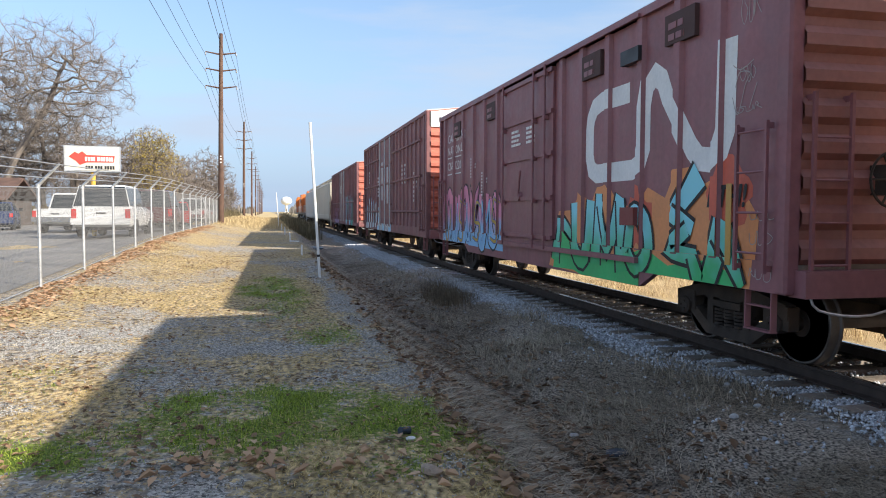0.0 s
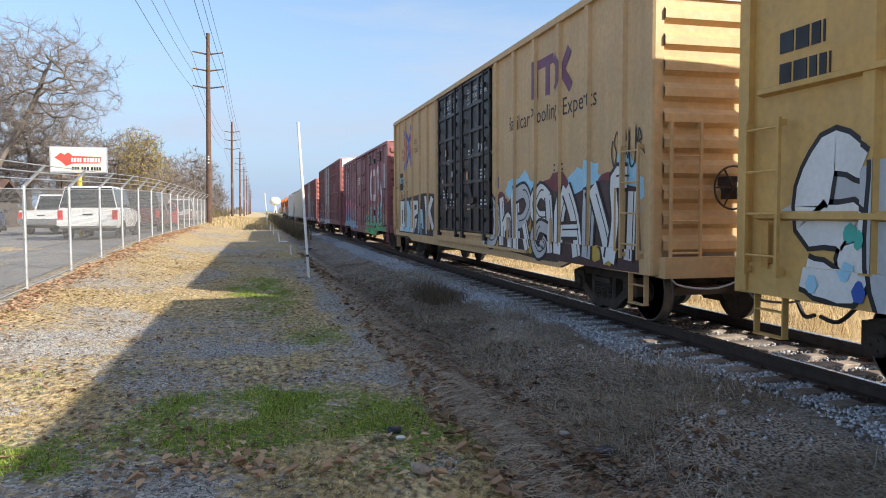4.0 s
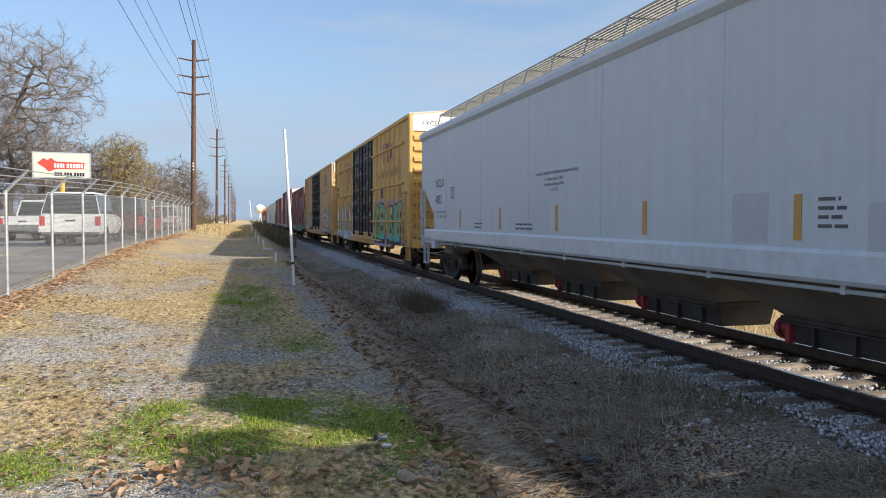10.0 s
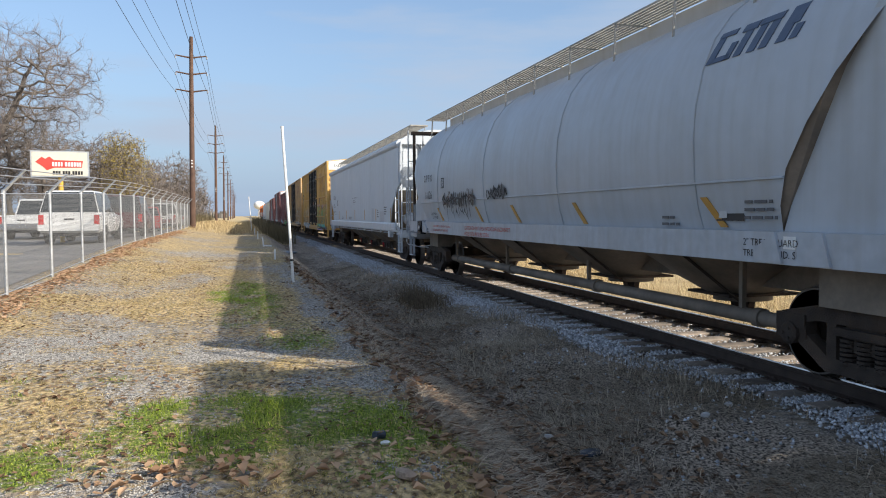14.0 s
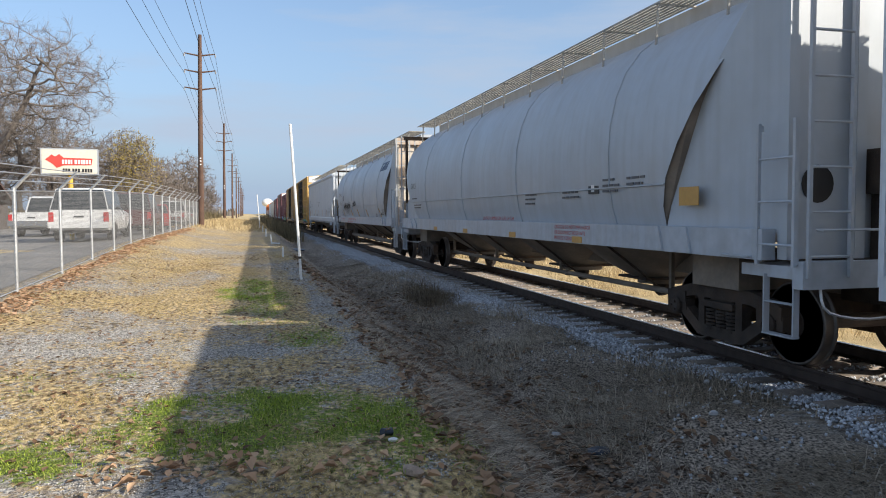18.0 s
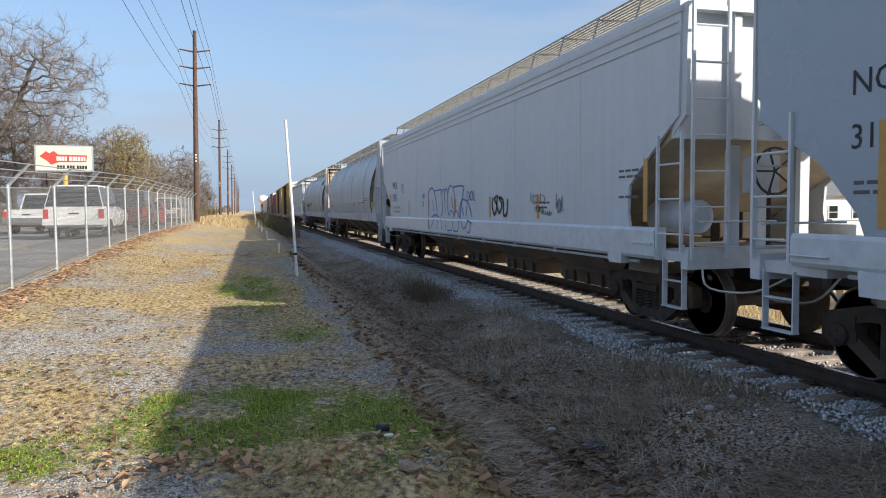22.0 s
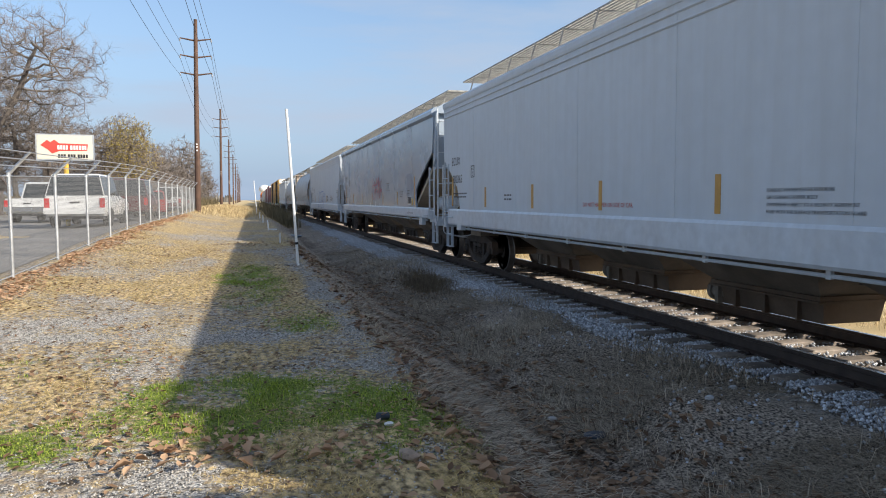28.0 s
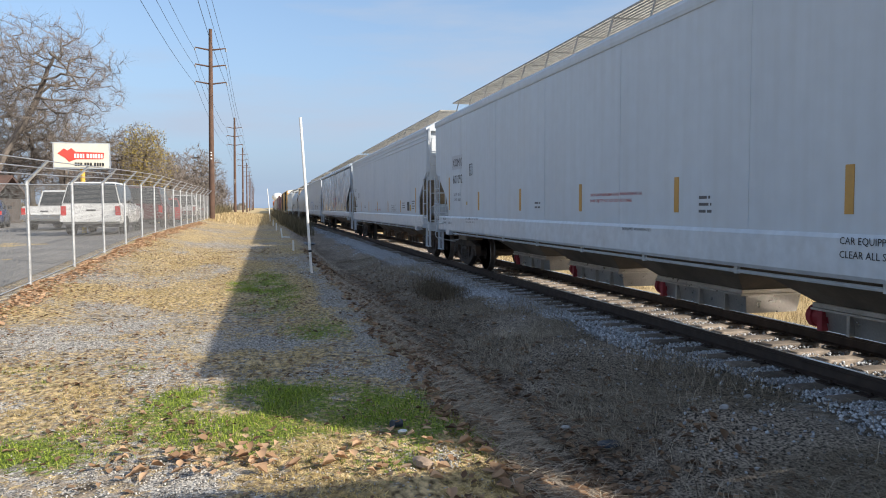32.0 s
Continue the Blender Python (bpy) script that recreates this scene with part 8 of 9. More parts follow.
def car_paint(name, c, rough=0.25):
    return material(name, c, rough, 0, 0.05, 1.0, fine=0.03)


CP_WHITE, CP_DARK, CP_MAROON, CP_RED, CP_SILVER, CP_BLUE, CP_BLACK = (car_paint(n, c) for n, c in (
    ("white_car_paint", (0.62, 0.62, 0.61)), ("charcoal_car_paint", (0.03, 0.033, 0.04)), ("maroon_car_paint", (0.09, 0.02, 0.025)), ("red_car_paint", (0.42, 0.03, 0.03)),
    ("silver_car_paint", (0.4, 0.41, 0.42)), ("navy_car_paint", (0.03, 0.045, 0.1)), ("black_car_paint", (0.012, 0.012, 0.014))))


def vehicle(name, label, m, paint_m, kind="suv", length=5.3, width=1.98, tall=1.9):
    """A parked car: its length runs along y with the tail at y = 0."""
    v = thing(name, label, "car" if kind == "sedan" else "truck", "parked cars", m)
    L, hw = length, width / 2
    deck = {"suv": 1.12, "pickup": 1.12, "sedan": 0.95}[kind] * (tall / 1.9 if kind != "sedan" else 1)
    low = 0.42 if kind != "sedan" else 0.28
    g = G()
    ring = lambda y, w, z0, z1: [Vector((-w * 0.93, y, z0)), Vector((-w, y, z0 + 0.18)), Vector((-w, y, z1 - 0.12)), Vector((-w * 0.94, y, z1)), Vector((w * 0.94, y, z1)), Vector((w, y, z1 - 0.12)), Vector((w, y, z0 + 0.18)), Vector((w * 0.93, y, z0))]
    nose = deck - 0.05
    g.loft([ring(0.0, hw * 0.95, low + 0.12, deck), ring(0.12, hw, low, deck), ring(L * 0.6, hw, low, deck), ring(L * 0.72, hw, low, nose), ring(L * 0.96, hw * 0.97, low, nose - 0.12), ring(L, hw * 0.88, low + 0.1, nose - 0.25)])
    part("body", g, paint_m, v, smooth=True)
    y0, y1 = {"suv": (0.08, L * 0.62), "pickup": (L * 0.36, L * 0.68), "sedan": (L * 0.16, L * 0.72)}[kind]
    tz = tall
    back = {"suv": 0.22, "pickup": 0.15, "sedan": 0.75}[kind]
    front = {"suv": 0.75, "pickup": 0.6, "sedan": 0.95}[kind]
    g = G()
    a = [Vector((-hw * 0.95, y0, deck)), Vector((hw * 0.95, y0, deck)), Vector((hw * 0.95, y1, deck)), Vector((-hw * 0.95, y1, deck))]
    b = [Vector((-hw * 0.78, y0 + back, tz - 0.05)), Vector((hw * 0.78, y0 + back, tz - 0.05)), Vector((hw * 0.78, y1 - front, tz - 0.05)), Vector((-hw * 0.78, y1 - front, tz - 0.05))]
    c2 = [Vector((p.x * 0.9, p.y + (0.12 if i < 2 else -0.12), tz)) for i, p in enumerate(b)]
    g.loft([a, b, c2])
    part("cabin", g, paint_m, v)

    def pane(p, q, r, s, inset=0.1):
        pts = [Vector(p), Vector(q), Vector(r), Vector(s)]
        mid = sum(pts, Vector()) / 4
        nrm = (pts[1] - pts[0]).cross(pts[2] - pts[0]).normalized()
        if nrm.dot(mid - Vector((0, (y0 + y1) / 2, deck))) < 0:
            nrm = -nrm
        pts = [x + (mid - x) * inset + nrm * 0.006 for x in pts]
        gg = G()
        gg.prism(pts, nrm * 0.006)
        part("window", gg, M_GLASS, v)

    pane(a[0], a[1], b[1], b[0], 0.035 if kind == "suv" else 0.09)
    pane(a[2], a[3], b[3], b[2], 0.09)
    for i, j in ((1, 2), (3, 0)):
        p, q, r, s = a[i], a[j], b[j], b[i]
        n = 3 if kind == "suv" else 2
        for k in range(n):
            t0, t1 = k / n, (k + 1) / n
            pane(p.lerp(q, t0), p.lerp(q, t1), s.lerp(r, t1), s.lerp(r, t0), 0.06 if kind == "suv" else 0.1)
    if kind == "pickup":
        g = G()
        g.box(-hw * 0.82, hw * 0.82, 0.1, L * 0.35, deck - 0.02, deck + 0.005)
        part("bed", g, P_BLACK, v)
    rw = 0.37 if kind != "sedan" else 0.32
    for yy in (L * 0.2, L * 0.81):
        for s in (-1, 1):
            g = G()
            g.lathe([(s * (hw - 0.24), rw * 0.7), (s * (hw - 0.24), rw), (s * (hw - 0.02), rw), (s * (hw + 0.005), rw * 0.9), (s * hw, rw * 0.66)], 20)
            w = part("wheel", g, M_TYRE, v, "black tyre")
            w.location = (0, yy, rw)
            g = G()
            g.lathe([(s * (hw - 0.03), rw * 0.66), (s * (hw - 0.01), rw * 0.6), (s * (hw - 0.02), rw * 0.2), (s * hw, 0.05)], 14)
            part("rim", g, M_RIM, w, "metal wheel rim")
            g = G()
            g.tube([(s * (hw - 0.03), yy + rw * 1.18 * math.cos(t), rw + rw * 1.18 * math.sin(t)) for t in [math.pi * k / 8 for k in range(9)]], 0.035, 6)
            part("wheel_arch", g, P_BLACK, v)
    g = G()
    g.box(-hw * 0.97, hw * 0.97, -0.12, 0.1, low + 0.08, low + 0.3)
    part("bumper", g, M_CHROME if kind == "pickup" else paint_m, v)
    for s in (-1, 1):
        g = G()
        z1 = deck - 0.08
        g.box(min(s * hw * 0.80, s * hw * 0.965), max(s * hw * 0.80, s * hw * 0.965), -0.02, 0.06, z1 - (0.42 if kind != "sedan" else 0.2), z1)
        part("tail_light", g, M_TAIL, v, "red tail light")
        g = G()
        g.loft([[Vector((s * hw, y1 - 0.62, deck + 0.02)), Vector((s * hw, y1 - 0.5, deck + 0.02)), Vector((s * hw, y1 - 0.5, deck + 0.2)), Vector((s * hw, y1 - 0.62, deck + 0.2))],
                [Vector((s * (hw + 0.2), y1 - 0.64, deck + 0.03)), Vector((s * (hw + 0.2), y1 - 0.52, deck + 0.03)), Vector((s * (hw + 0.2), y1 - 0.52, deck + 0.2)), Vector((s * (hw + 0.2), y1 - 0.64, deck + 0.2))]])
        part("wing_mirror", g, P_BLACK, v)
    g = G()
    g.box(-0.16, 0.16, -0.03, 0.02, deck - 0.5, deck - 0.36)
    part("number_plate", g, M_PLATE, v, "plain pale plate")
    g = G()
    g.box(-0.16, 0.16, -0.02, 0.02, deck - 0.25, deck - 0.2)
    part("tailgate_handle", g, P_BLACK, v)
    g = G()
    g.box(-hw * 0.85, hw * 0.85, 0.3, L - 0.3, low - 0.12, low + 0.1)
    part("chassis", g, P_BLACK, v)
    return v


def parked(x, y, turn=0):
    return pose(x, y, float(height(np.array([x]), np.array([y]))[0]) + 0.03, 0, 0, turn)


vehicle("sport_utility_vehicle", "white sport utility truck with dark rear glass parked on the lot", parked(-5.85, 28.4), CP_WHITE, "suv", 5.6, 2.02, 1.92)
vehicle("pickup_truck", "white pickup truck parked on the lot", parked(-9.4, 36.3, -4), CP_WHITE, "pickup", 5.4, 1.95, 1.85)
vehicle("sedan", "dark blue sedan parked on the lot", parked(-13.6, 41.5, 12), CP_BLUE, "sedan", 4.7, 1.82, 1.45)
vehicle("sport_utility_vehicle", "dark maroon sport utility vehicle parked on the lot", parked(-5.2, 35.0), CP_MAROON, "suv", 5.0, 1.95, 1.9)
vehicle("sedan", "red sedan parked on the lot", parked(-5.3, 44.5, 5), CP_RED, "sedan", 4.6, 1.8, 1.5)
vehicle("pickup_truck", "white pickup truck parked behind the red sedan", parked(-5.1, 51.0), CP_WHITE, "pickup", 5.2, 1.9, 1.8)
vehicle("sedan", "silver sedan parked on the lot", parked(-5.0, 58.0, -4), CP_SILVER, "sedan", 4.7, 1.8, 1.48)
vehicle("sport_utility_vehicle", "silver sport utility vehicle parked at the end of the lot", parked(-7.6, 50.0), CP_SILVER, "suv", 4.7, 1.85, 1.75)
vehicle("sedan", "black sedan parked on the lot", parked(-16.5, 43.0, 20), CP_BLACK, "sedan", 4.7, 1.82, 1.45)
vehicle("sedan", "charcoal sedan parked on the lot", parked(-9.8, 46.0, 10), CP_DARK, "sedan", 4.7, 1.82, 1.45)

# ---- sign ----
M_SIGN = material("sign_face", (0.62, 0.57, 0.46), 0.45, 0, 0.04, 2, streak=0.15, dirt=(0.5, 0.45, 0.36))
M_SIGNPOST = material("yellow_sign_post", (0.6, 0.36, 0.06), 0.5, 0, 0.1, 4)


def sign():
    s = thing("lot_sign", "cream sign box with a red emblem on a yellow post", "sign", m=pose(-6.84, 31.95, 0, 0, 0, 6))
    g = G()
    g.box(-1.02, 1.02, -0.16, 0.16, 3.2, 4.22)
    g.tube([(-1.02, 0, 3.2), (1.02, 0, 3.2)], 0.03, 6)
    part("sign_box", g, M_GALV, s)
    g = G()
    g.box(-0.97, 0.97, -0.175, -0.163, 3.25, 4.17)
    f = part("sign_face", g, M_SIGN, s, "cream plastic sign face")
    g = G()
    pts = [(-0.85, 3.78), (-0.62, 3.98), (-0.5, 3.9), (-0.36, 4.0), (-0.2, 3.86), (0.82, 3.84), (0.78, 3.58), (-0.2, 3.56), (-0.45, 3.46), (-0.6, 3.62)]
    g.prism([(a, -0.178, b) for a, b in pts], (0, -0.006, 0))
    part("emblem", g, P_RED, f)
    g = G()
    rnd = random.Random(2)
    a = -0.26
    for w in (0.1, 0.1, 0.1, 0.08, None, 0.12, 0.1, 0.09, 0.1, 0.1, 0.09):
        if w is None:
            a += 0.06
            continue
        g.box(a, a + w * 0.72, -0.19, -0.185, 3.62, 3.78)
        a += w
    part("sign_lettering", g, P_WHITE, f, "pale bars of lettering", kind="stuff")
    g = G()
    a = -0.25
    for i in range(12):
        w = 0.03 if i in (3, 7) else 0.075
        g.box(a, a + w, -0.182, -0.177, 3.3, 3.44 if i not in (3, 7) else 3.33)
        a += w + 0.022
    part("sign_lettering", g, P_BLACK, f, "dark bars of lettering", kind="stuff")
    g = G()
    g.tube([(0, 0, 0.4), (0, 0, 3.2)], 0.09, 10)
    part("post", g, M_SIGNPOST, s, "yellow steel post")


sign()

# ---- power line ----
POLES = [(-3.5 - 0.0022 * i * 55, 57 + 54.5 * i) for i in range(9)]
M_WIRE = material("dark_cable", (0.05, 0.05, 0.055), 0.6, 0.3, 0.1, 5)
M_INSUL = material("grey_insulator", (0.35, 0.36, 0.38), 0.3, 0, 0.1, 10)


def utility_pole(x, y, detail=True):
    p = thing("utility_pole", "tall brown wooden power pole with three crossarms", "utility pole", "power line poles", pose(x, y, 0.3))
    top = 14.35
    g = G()
    g.tube([(0.0, 0, -0.5), (0.05, 0, 5), (0.1, 0, 10), (0.16, 0, top)], [0.22, 0.19, 0.16, 0.13], 12)
    part("pole", g, M_WOODPOLE, p, smooth=True)
    for z, w in ((12.95, 1.08), (11.75, 1.08), (10.5, 1.1)):
        for s in (-1, 1):
            g = G()
            g.tube([(0.13, 0, z - 0.12), (0.13 + s * w, 0, z + 0.05)], [0.07, 0.045], 6)
            arm = part("crossarm", g, M_WOODPOLE, p)
            g = G()
            q = 0.13 + s * w
            for k in range(4):
                g.tube([(q, 0, z + 0.05 - 0.05 - k * 0.05), (q, 0, z + 0.05 - 0.075 - k * 0.05)], 0.06, 8)
            part("insulator", g, M_INSUL, arm)
    g = G()
    for z in (4.9, 5.15, 5.35):
        g.box(0.0, 0.1, -0.215, -0.17, z, z + 0.09)
    part("pole_tag", g, P_WHITE, p)
    return p


first = utility_pole(*POLES[0])
for x, y in POLES[1:]:
    copy_thing(first, pose(x, y, 0.3))
for z in (12.95, 11.75, 10.5):
    for s in (-1, 1):
        g = G()
        pts = []
        chain = [(POLES[0][0] + 0.12, POLES[0][1] - 54.5 * 2), (POLES[0][0] + 0.06, POLES[0][1] - 54.5)] + POLES
        for (xa, ya), (xb, yb) in zip(chain[:-1], chain[1:]):
            for k in range(10):
                t = k / 10
                pts.append((xa + (xb - xa) * t + 0.13 + s * 1.09, ya + (yb - ya) * t, 0.3 + z - 0.15 - 4 * 0.9 * t * (1 - t)))
        g.tube(pts, 0.012, 4)
        part_ob = tagged(part("power_cable", g, M_WIRE), "dark overhead power cable strung between the poles", "cable", "power cables")

# ---- markers on the verge ----
def marker(name, label, x, y, h, lean=0.0, r=0.03, mat=None, cap=False):
    z = ground_z(x, y)
    t = thing(name, label, "post", m=pose(x, y, z))
    g = G()
    g.tube([(0, 0, -0.1), (lean * 0.5, 0, h * 0.5), (lean, 0, h)], r, 10)
    part("pipe", g, mat or M_WHITEPLASTIC, t, smooth=True)
    if cap:
        g = G()
        g.tube([(lean * 0.13, 0, h * 0.135), (lean * 0.15, 0, h * 0.15)], r * 1.25, 10)
        part("joint", g, P_BLACK, t)
        g = G()
        g.tube([(lean, 0, h), (lean, 0, h + 0.03)], r * 1.1, 10)
        part("cap", g, mat or M_WHITEPLASTIC, t)
    return t


marker("marker_pole", "tall thin white plastic pole leaning on the verge", 1.03, 15.86, 3.24, -0.19, 0.029, None, True)
marker("marker_pole", "distant tall white plastic pole beside the brush", 0.75, 62, 2.75, -0.2, 0.035)
marker("marker_post", "short white marker post on the verge", 0.95, 23.0, 0.32, 0, 0.028)
marker("marker_post", "short white marker post on the verge", 0.8, 41.0, 0.42, 0, 0.035)
marker("marker_post", "short white marker post on the verge", 0.78, 50.0, 0.42, 0, 0.035)
t = marker("marker_post", "white bent pipe stub on the verge", 0.85, 31.5, 0.42, -0.05, 0.03)
g = G()
g.tube([(0, 0, 0.05), (0.32, 0, 0.03)], 0.03, 8)
part("elbow", g, M_WHITEPLASTIC, t)

# ---- litter ----
def solid(name, label, category, x, y, dims, mat, seed, turn=0.0):
    rnd = random.Random(seed)
    sx, sy, sz = dims
    g = G()
    n, m_ = 10, 6
    rings = []
    for j in range(m_):
        a = math.pi * (0.08 + 0.84 * j / (m_ - 1))
        rings.append([Vector((sx / 2 * math.sin(a) * math.cos(2 * math.pi * i / n) * rnd.uniform(0.8, 1.15), sy / 2 * math.sin(a) * math.sin(2 * math.pi * i / n) * rnd.uniform(0.8, 1.15), sz / 2 * (1 - math.cos(a)))) for i in range(n)])
    ob = tagged(new(name, g.loft(rings).mesh(name, mat, True)), label, category)
    ob.matrix_basis = pose(x, y, float(height(np.array([x]), np.array([y]))[0]) - sz * 0.12, 0, 0, turn)
    return ob


M_BARK = material("old_wood", (0.33, 0.24, 0.17), 0.85, 0, 0.3, 12, bump=0.4)
M_DARKLITTER = material("dark_plastic", (0.03, 0.04, 0.06), 0.4, 0, 0.3, 10)
M_STONEWHITE = material("pale_stone", (0.42, 0.41, 0.40), 0.8, 0, 0.15, 15)
g = G()
g.lathe([(-0.045, 0.022), (-0.04, 0.028), (0.0, 0.024), (0.04, 0.028), (0.045, 0.022)], 14)
can = tagged(new("crushed_can", g.mesh("crushed_can", M_DARKLITTER, True)), "crushed dark and white drink can lying in the grass", "litter")
can.matrix_basis = pose(0.88, 4.92, float(height(np.array([0.88]), np.array([4.92]))[0]) + 0.03, 0, 8, 30)
solid("paper_scrap", "white paper scrap lying in the grass beside the can", "litter", 0.90, 4.80, (0.075, 0.05, 0.03), M_WHITEPLASTIC, 4)
solid("pale_stone", "pale stone lying in the ditch", "stone", 2.88, 6.66, (0.11, 0.08, 0.05), M_STONEWHITE, 5)
solid("wood_chunk", "weathered chunk of split wood on the verge", "wood", 0.9, 4.17, (0.10, 0.2, 0.06), M_BARK, 6, 20)
solid("dark_debris", "flat dark plastic debris in the ditch", "litter", 3.12, 6.2, (0.26, 0.2, 0.06), M_DARKLITTER, 7, 30)
solid("pale_stone", "pale flat stone on the bank", "stone", 2.55, 5.75, (0.16, 0.05, 0.03), M_STONEWHITE, 8, -50)
solid("dark_debris", "dark flattened heap beside the marker posts", "debris", 1.9, 33.0, (0.9, 1.2, 0.16), M_DARKLITTER, 9)
for i, (x, y) in enumerate(((5.3, 8.3), (4.95, 7.2), (4.75, 6.4), (4.4, 9.6), (4.2, 6.0))):
    solid("pale_stone", "pale ballast stone below the ties", "stone", x, y, (0.10, 0.08, 0.06), M_STONEWHITE, 20 + i)
for i in range(7):
    rnd = random.Random(40 + i)
    x, y = rnd.uniform(0.6, 1.7), rnd.uniform(5.2, 9.0)
    g = G()
    a = rnd.uniform(0, 3.1)
    z = float(height(np.array([x]), np.array([y]))[0])
    g.tube([(0, 0, 0.01), (0.12 * math.cos(a), 0.12 * math.sin(a), 0.03), (0.24 * math.cos(a + 0.2), 0.24 * math.sin(a + 0.2), 0.012)], [0.006, 0.007, 0.004], 5)
    tagged(new("twig", g.mesh("twig", M_BARK)), "dry broken twig on the verge", "twig", "twig_mass").location = (x, y, z)


# ---- trees ----
M_TREE = material("grey_bark", (0.15, 0.125, 0.105), 0.9, 0, 0.3, 3, bump=0.3)
M_TWIG = material("fine_twigs", (0.20, 0.165, 0.14), 0.9, 0, 0.25, 3)
M_YLEAF = foliage_material("yellow_green_leaves", (0.24, 0.18, 0.05), (0.48, 0.37, 0.10))
M_OLIVE = foliage_material("olive_brush", (0.10, 0.09, 0.05), (0.28, 0.22, 0.13))


def tree(name, label, x, y, tall, seed, spread=0.9, twigs=9, leaves=0, leaf_mat=None, lean=0.0, group="bare trees", thick=1.0, levels=6, droop=0.0, fork=0.24):
    """Trunk and limbs that fork level by level, scaled to its height, with long thin twigs at the ends."""
    rnd = random.Random(seed)
    t = thing(name, label, "tree", group, pose(x, y, ground_z(x, y)))
    limbs, tips = [], []

    def jitter(k, up=0.0):
        return Vector((rnd.uniform(-1, 1), rnd.uniform(-1, 1), rnd.uniform(-1, 1) + up)) * k

    def grow(p, d, length, r, depth):
        n = 5 if depth < 3 else 3
        pts, rs, q, dd = [p.copy()], [r], p.copy(), d.copy()
        for i in range(n):
            dd = (dd + jitter(0.17, 0.25 - droop)).normalized()
            q = q + dd * length / n
            pts.append(q.copy())
            rs.append(r * (1 - 0.42 * (i + 1) / n))
        limbs.append((pts, rs, depth))
        if depth >= levels - 1:
            tips.append((q, dd, length))
        if depth >= levels:
            return
        where = [(n, 0.22), (n, 0.62), (n - 1, 0.8)] if depth == 0 else [(n, 0.25), (n - 1, 0.7), (n - 2, 0.85)]
        for k, (at, tilt) in enumerate(where):
            if k == 2 and rnd.random() < 0.3:
                continue
            side = dd.orthogonal().normalized()
            side.rotate(Matrix.Rotation(rnd.uniform(0, 2 * math.pi), 3, dd))
            tl = tilt * spread * rnd.uniform(0.7, 1.3)
            nd = (dd * math.cos(tl) + side * math.sin(tl)).normalized()
            grow(pts[at], nd, length * (rnd.uniform(0.74, 0.9) if k == 0 else rnd.uniform(0.55, 0.85)), rs[at] * (0.85 if k == 0 else rnd.uniform(0.5, 0.7)), depth + 1)

    grow(Vector((0, 0, -0.05)), Vector((lean, 0, 1)).normalized(), fork, 0.024, 0)
    top = max(q.z for pts, rs, dp in limbs for q in pts)
    k = tall * 0.95 / top
    wood = G()
    for pts, rs, dp in limbs:
        wood.tube([p * k for p in pts], [max(r * tall, 0.011 * thick) for r in rs], 8 if dp == 0 else 6 if dp < 3 else 3, False)
    part("trunk", wood, M_TREE, t, smooth=True)
    v, f = [], []
    for q, d, ln in tips:
        for i in range(twigs):
            a = (q - d * rnd.uniform(0, ln)) * k
            nd = (d + jitter(0.85, 0.15 - droop)).normalized()
            s = rnd.uniform(0.035, 0.07) * tall
            o = nd.orthogonal().normalized() * 0.011 * thick
            b = a + nd * s * 0.5
            e = b + (nd + jitter(0.35)).normalized() * s * 0.5
            i0 = len(v)
            v += [a - o, a + o, b + o * 0.8, b - o * 0.8, e]
            f += [(i0, i0 + 1, i0 + 2), (i0, i0 + 2, i0 + 3), (i0 + 3, i0 + 2, i0 + 4)]
    part("twig_mass", sheet("twig_mass", np.array([tuple(p) for p in v]), np.array(f), M_TWIG), None, t, kind="stuff")
    if leaves:
        v, f = [], []
        for i in range(leaves):
            q, d, ln = rnd.choice(tips)
            c = q * k + Vector((rnd.gauss(0, 1), rnd.gauss(0, 1), rnd.gauss(0, 0.8))) * 0.03 * tall
            a = jitter(1.0).normalized() * rnd.uniform(0.05, 0.10)
            b = a.orthogonal().normalized() * a.length * 0.6
            i0 = len(v)
            v += [c - a, c + b, c + a, c - b]
            f.append((i0, i0 + 1, i0 + 2, i0 + 3))
        part("crown", sheet("crown", np.array([tuple(p) for p in v]), np.array(f), leaf_mat), None, t, "thin yellow-green foliage", kind="stuff")
    return t


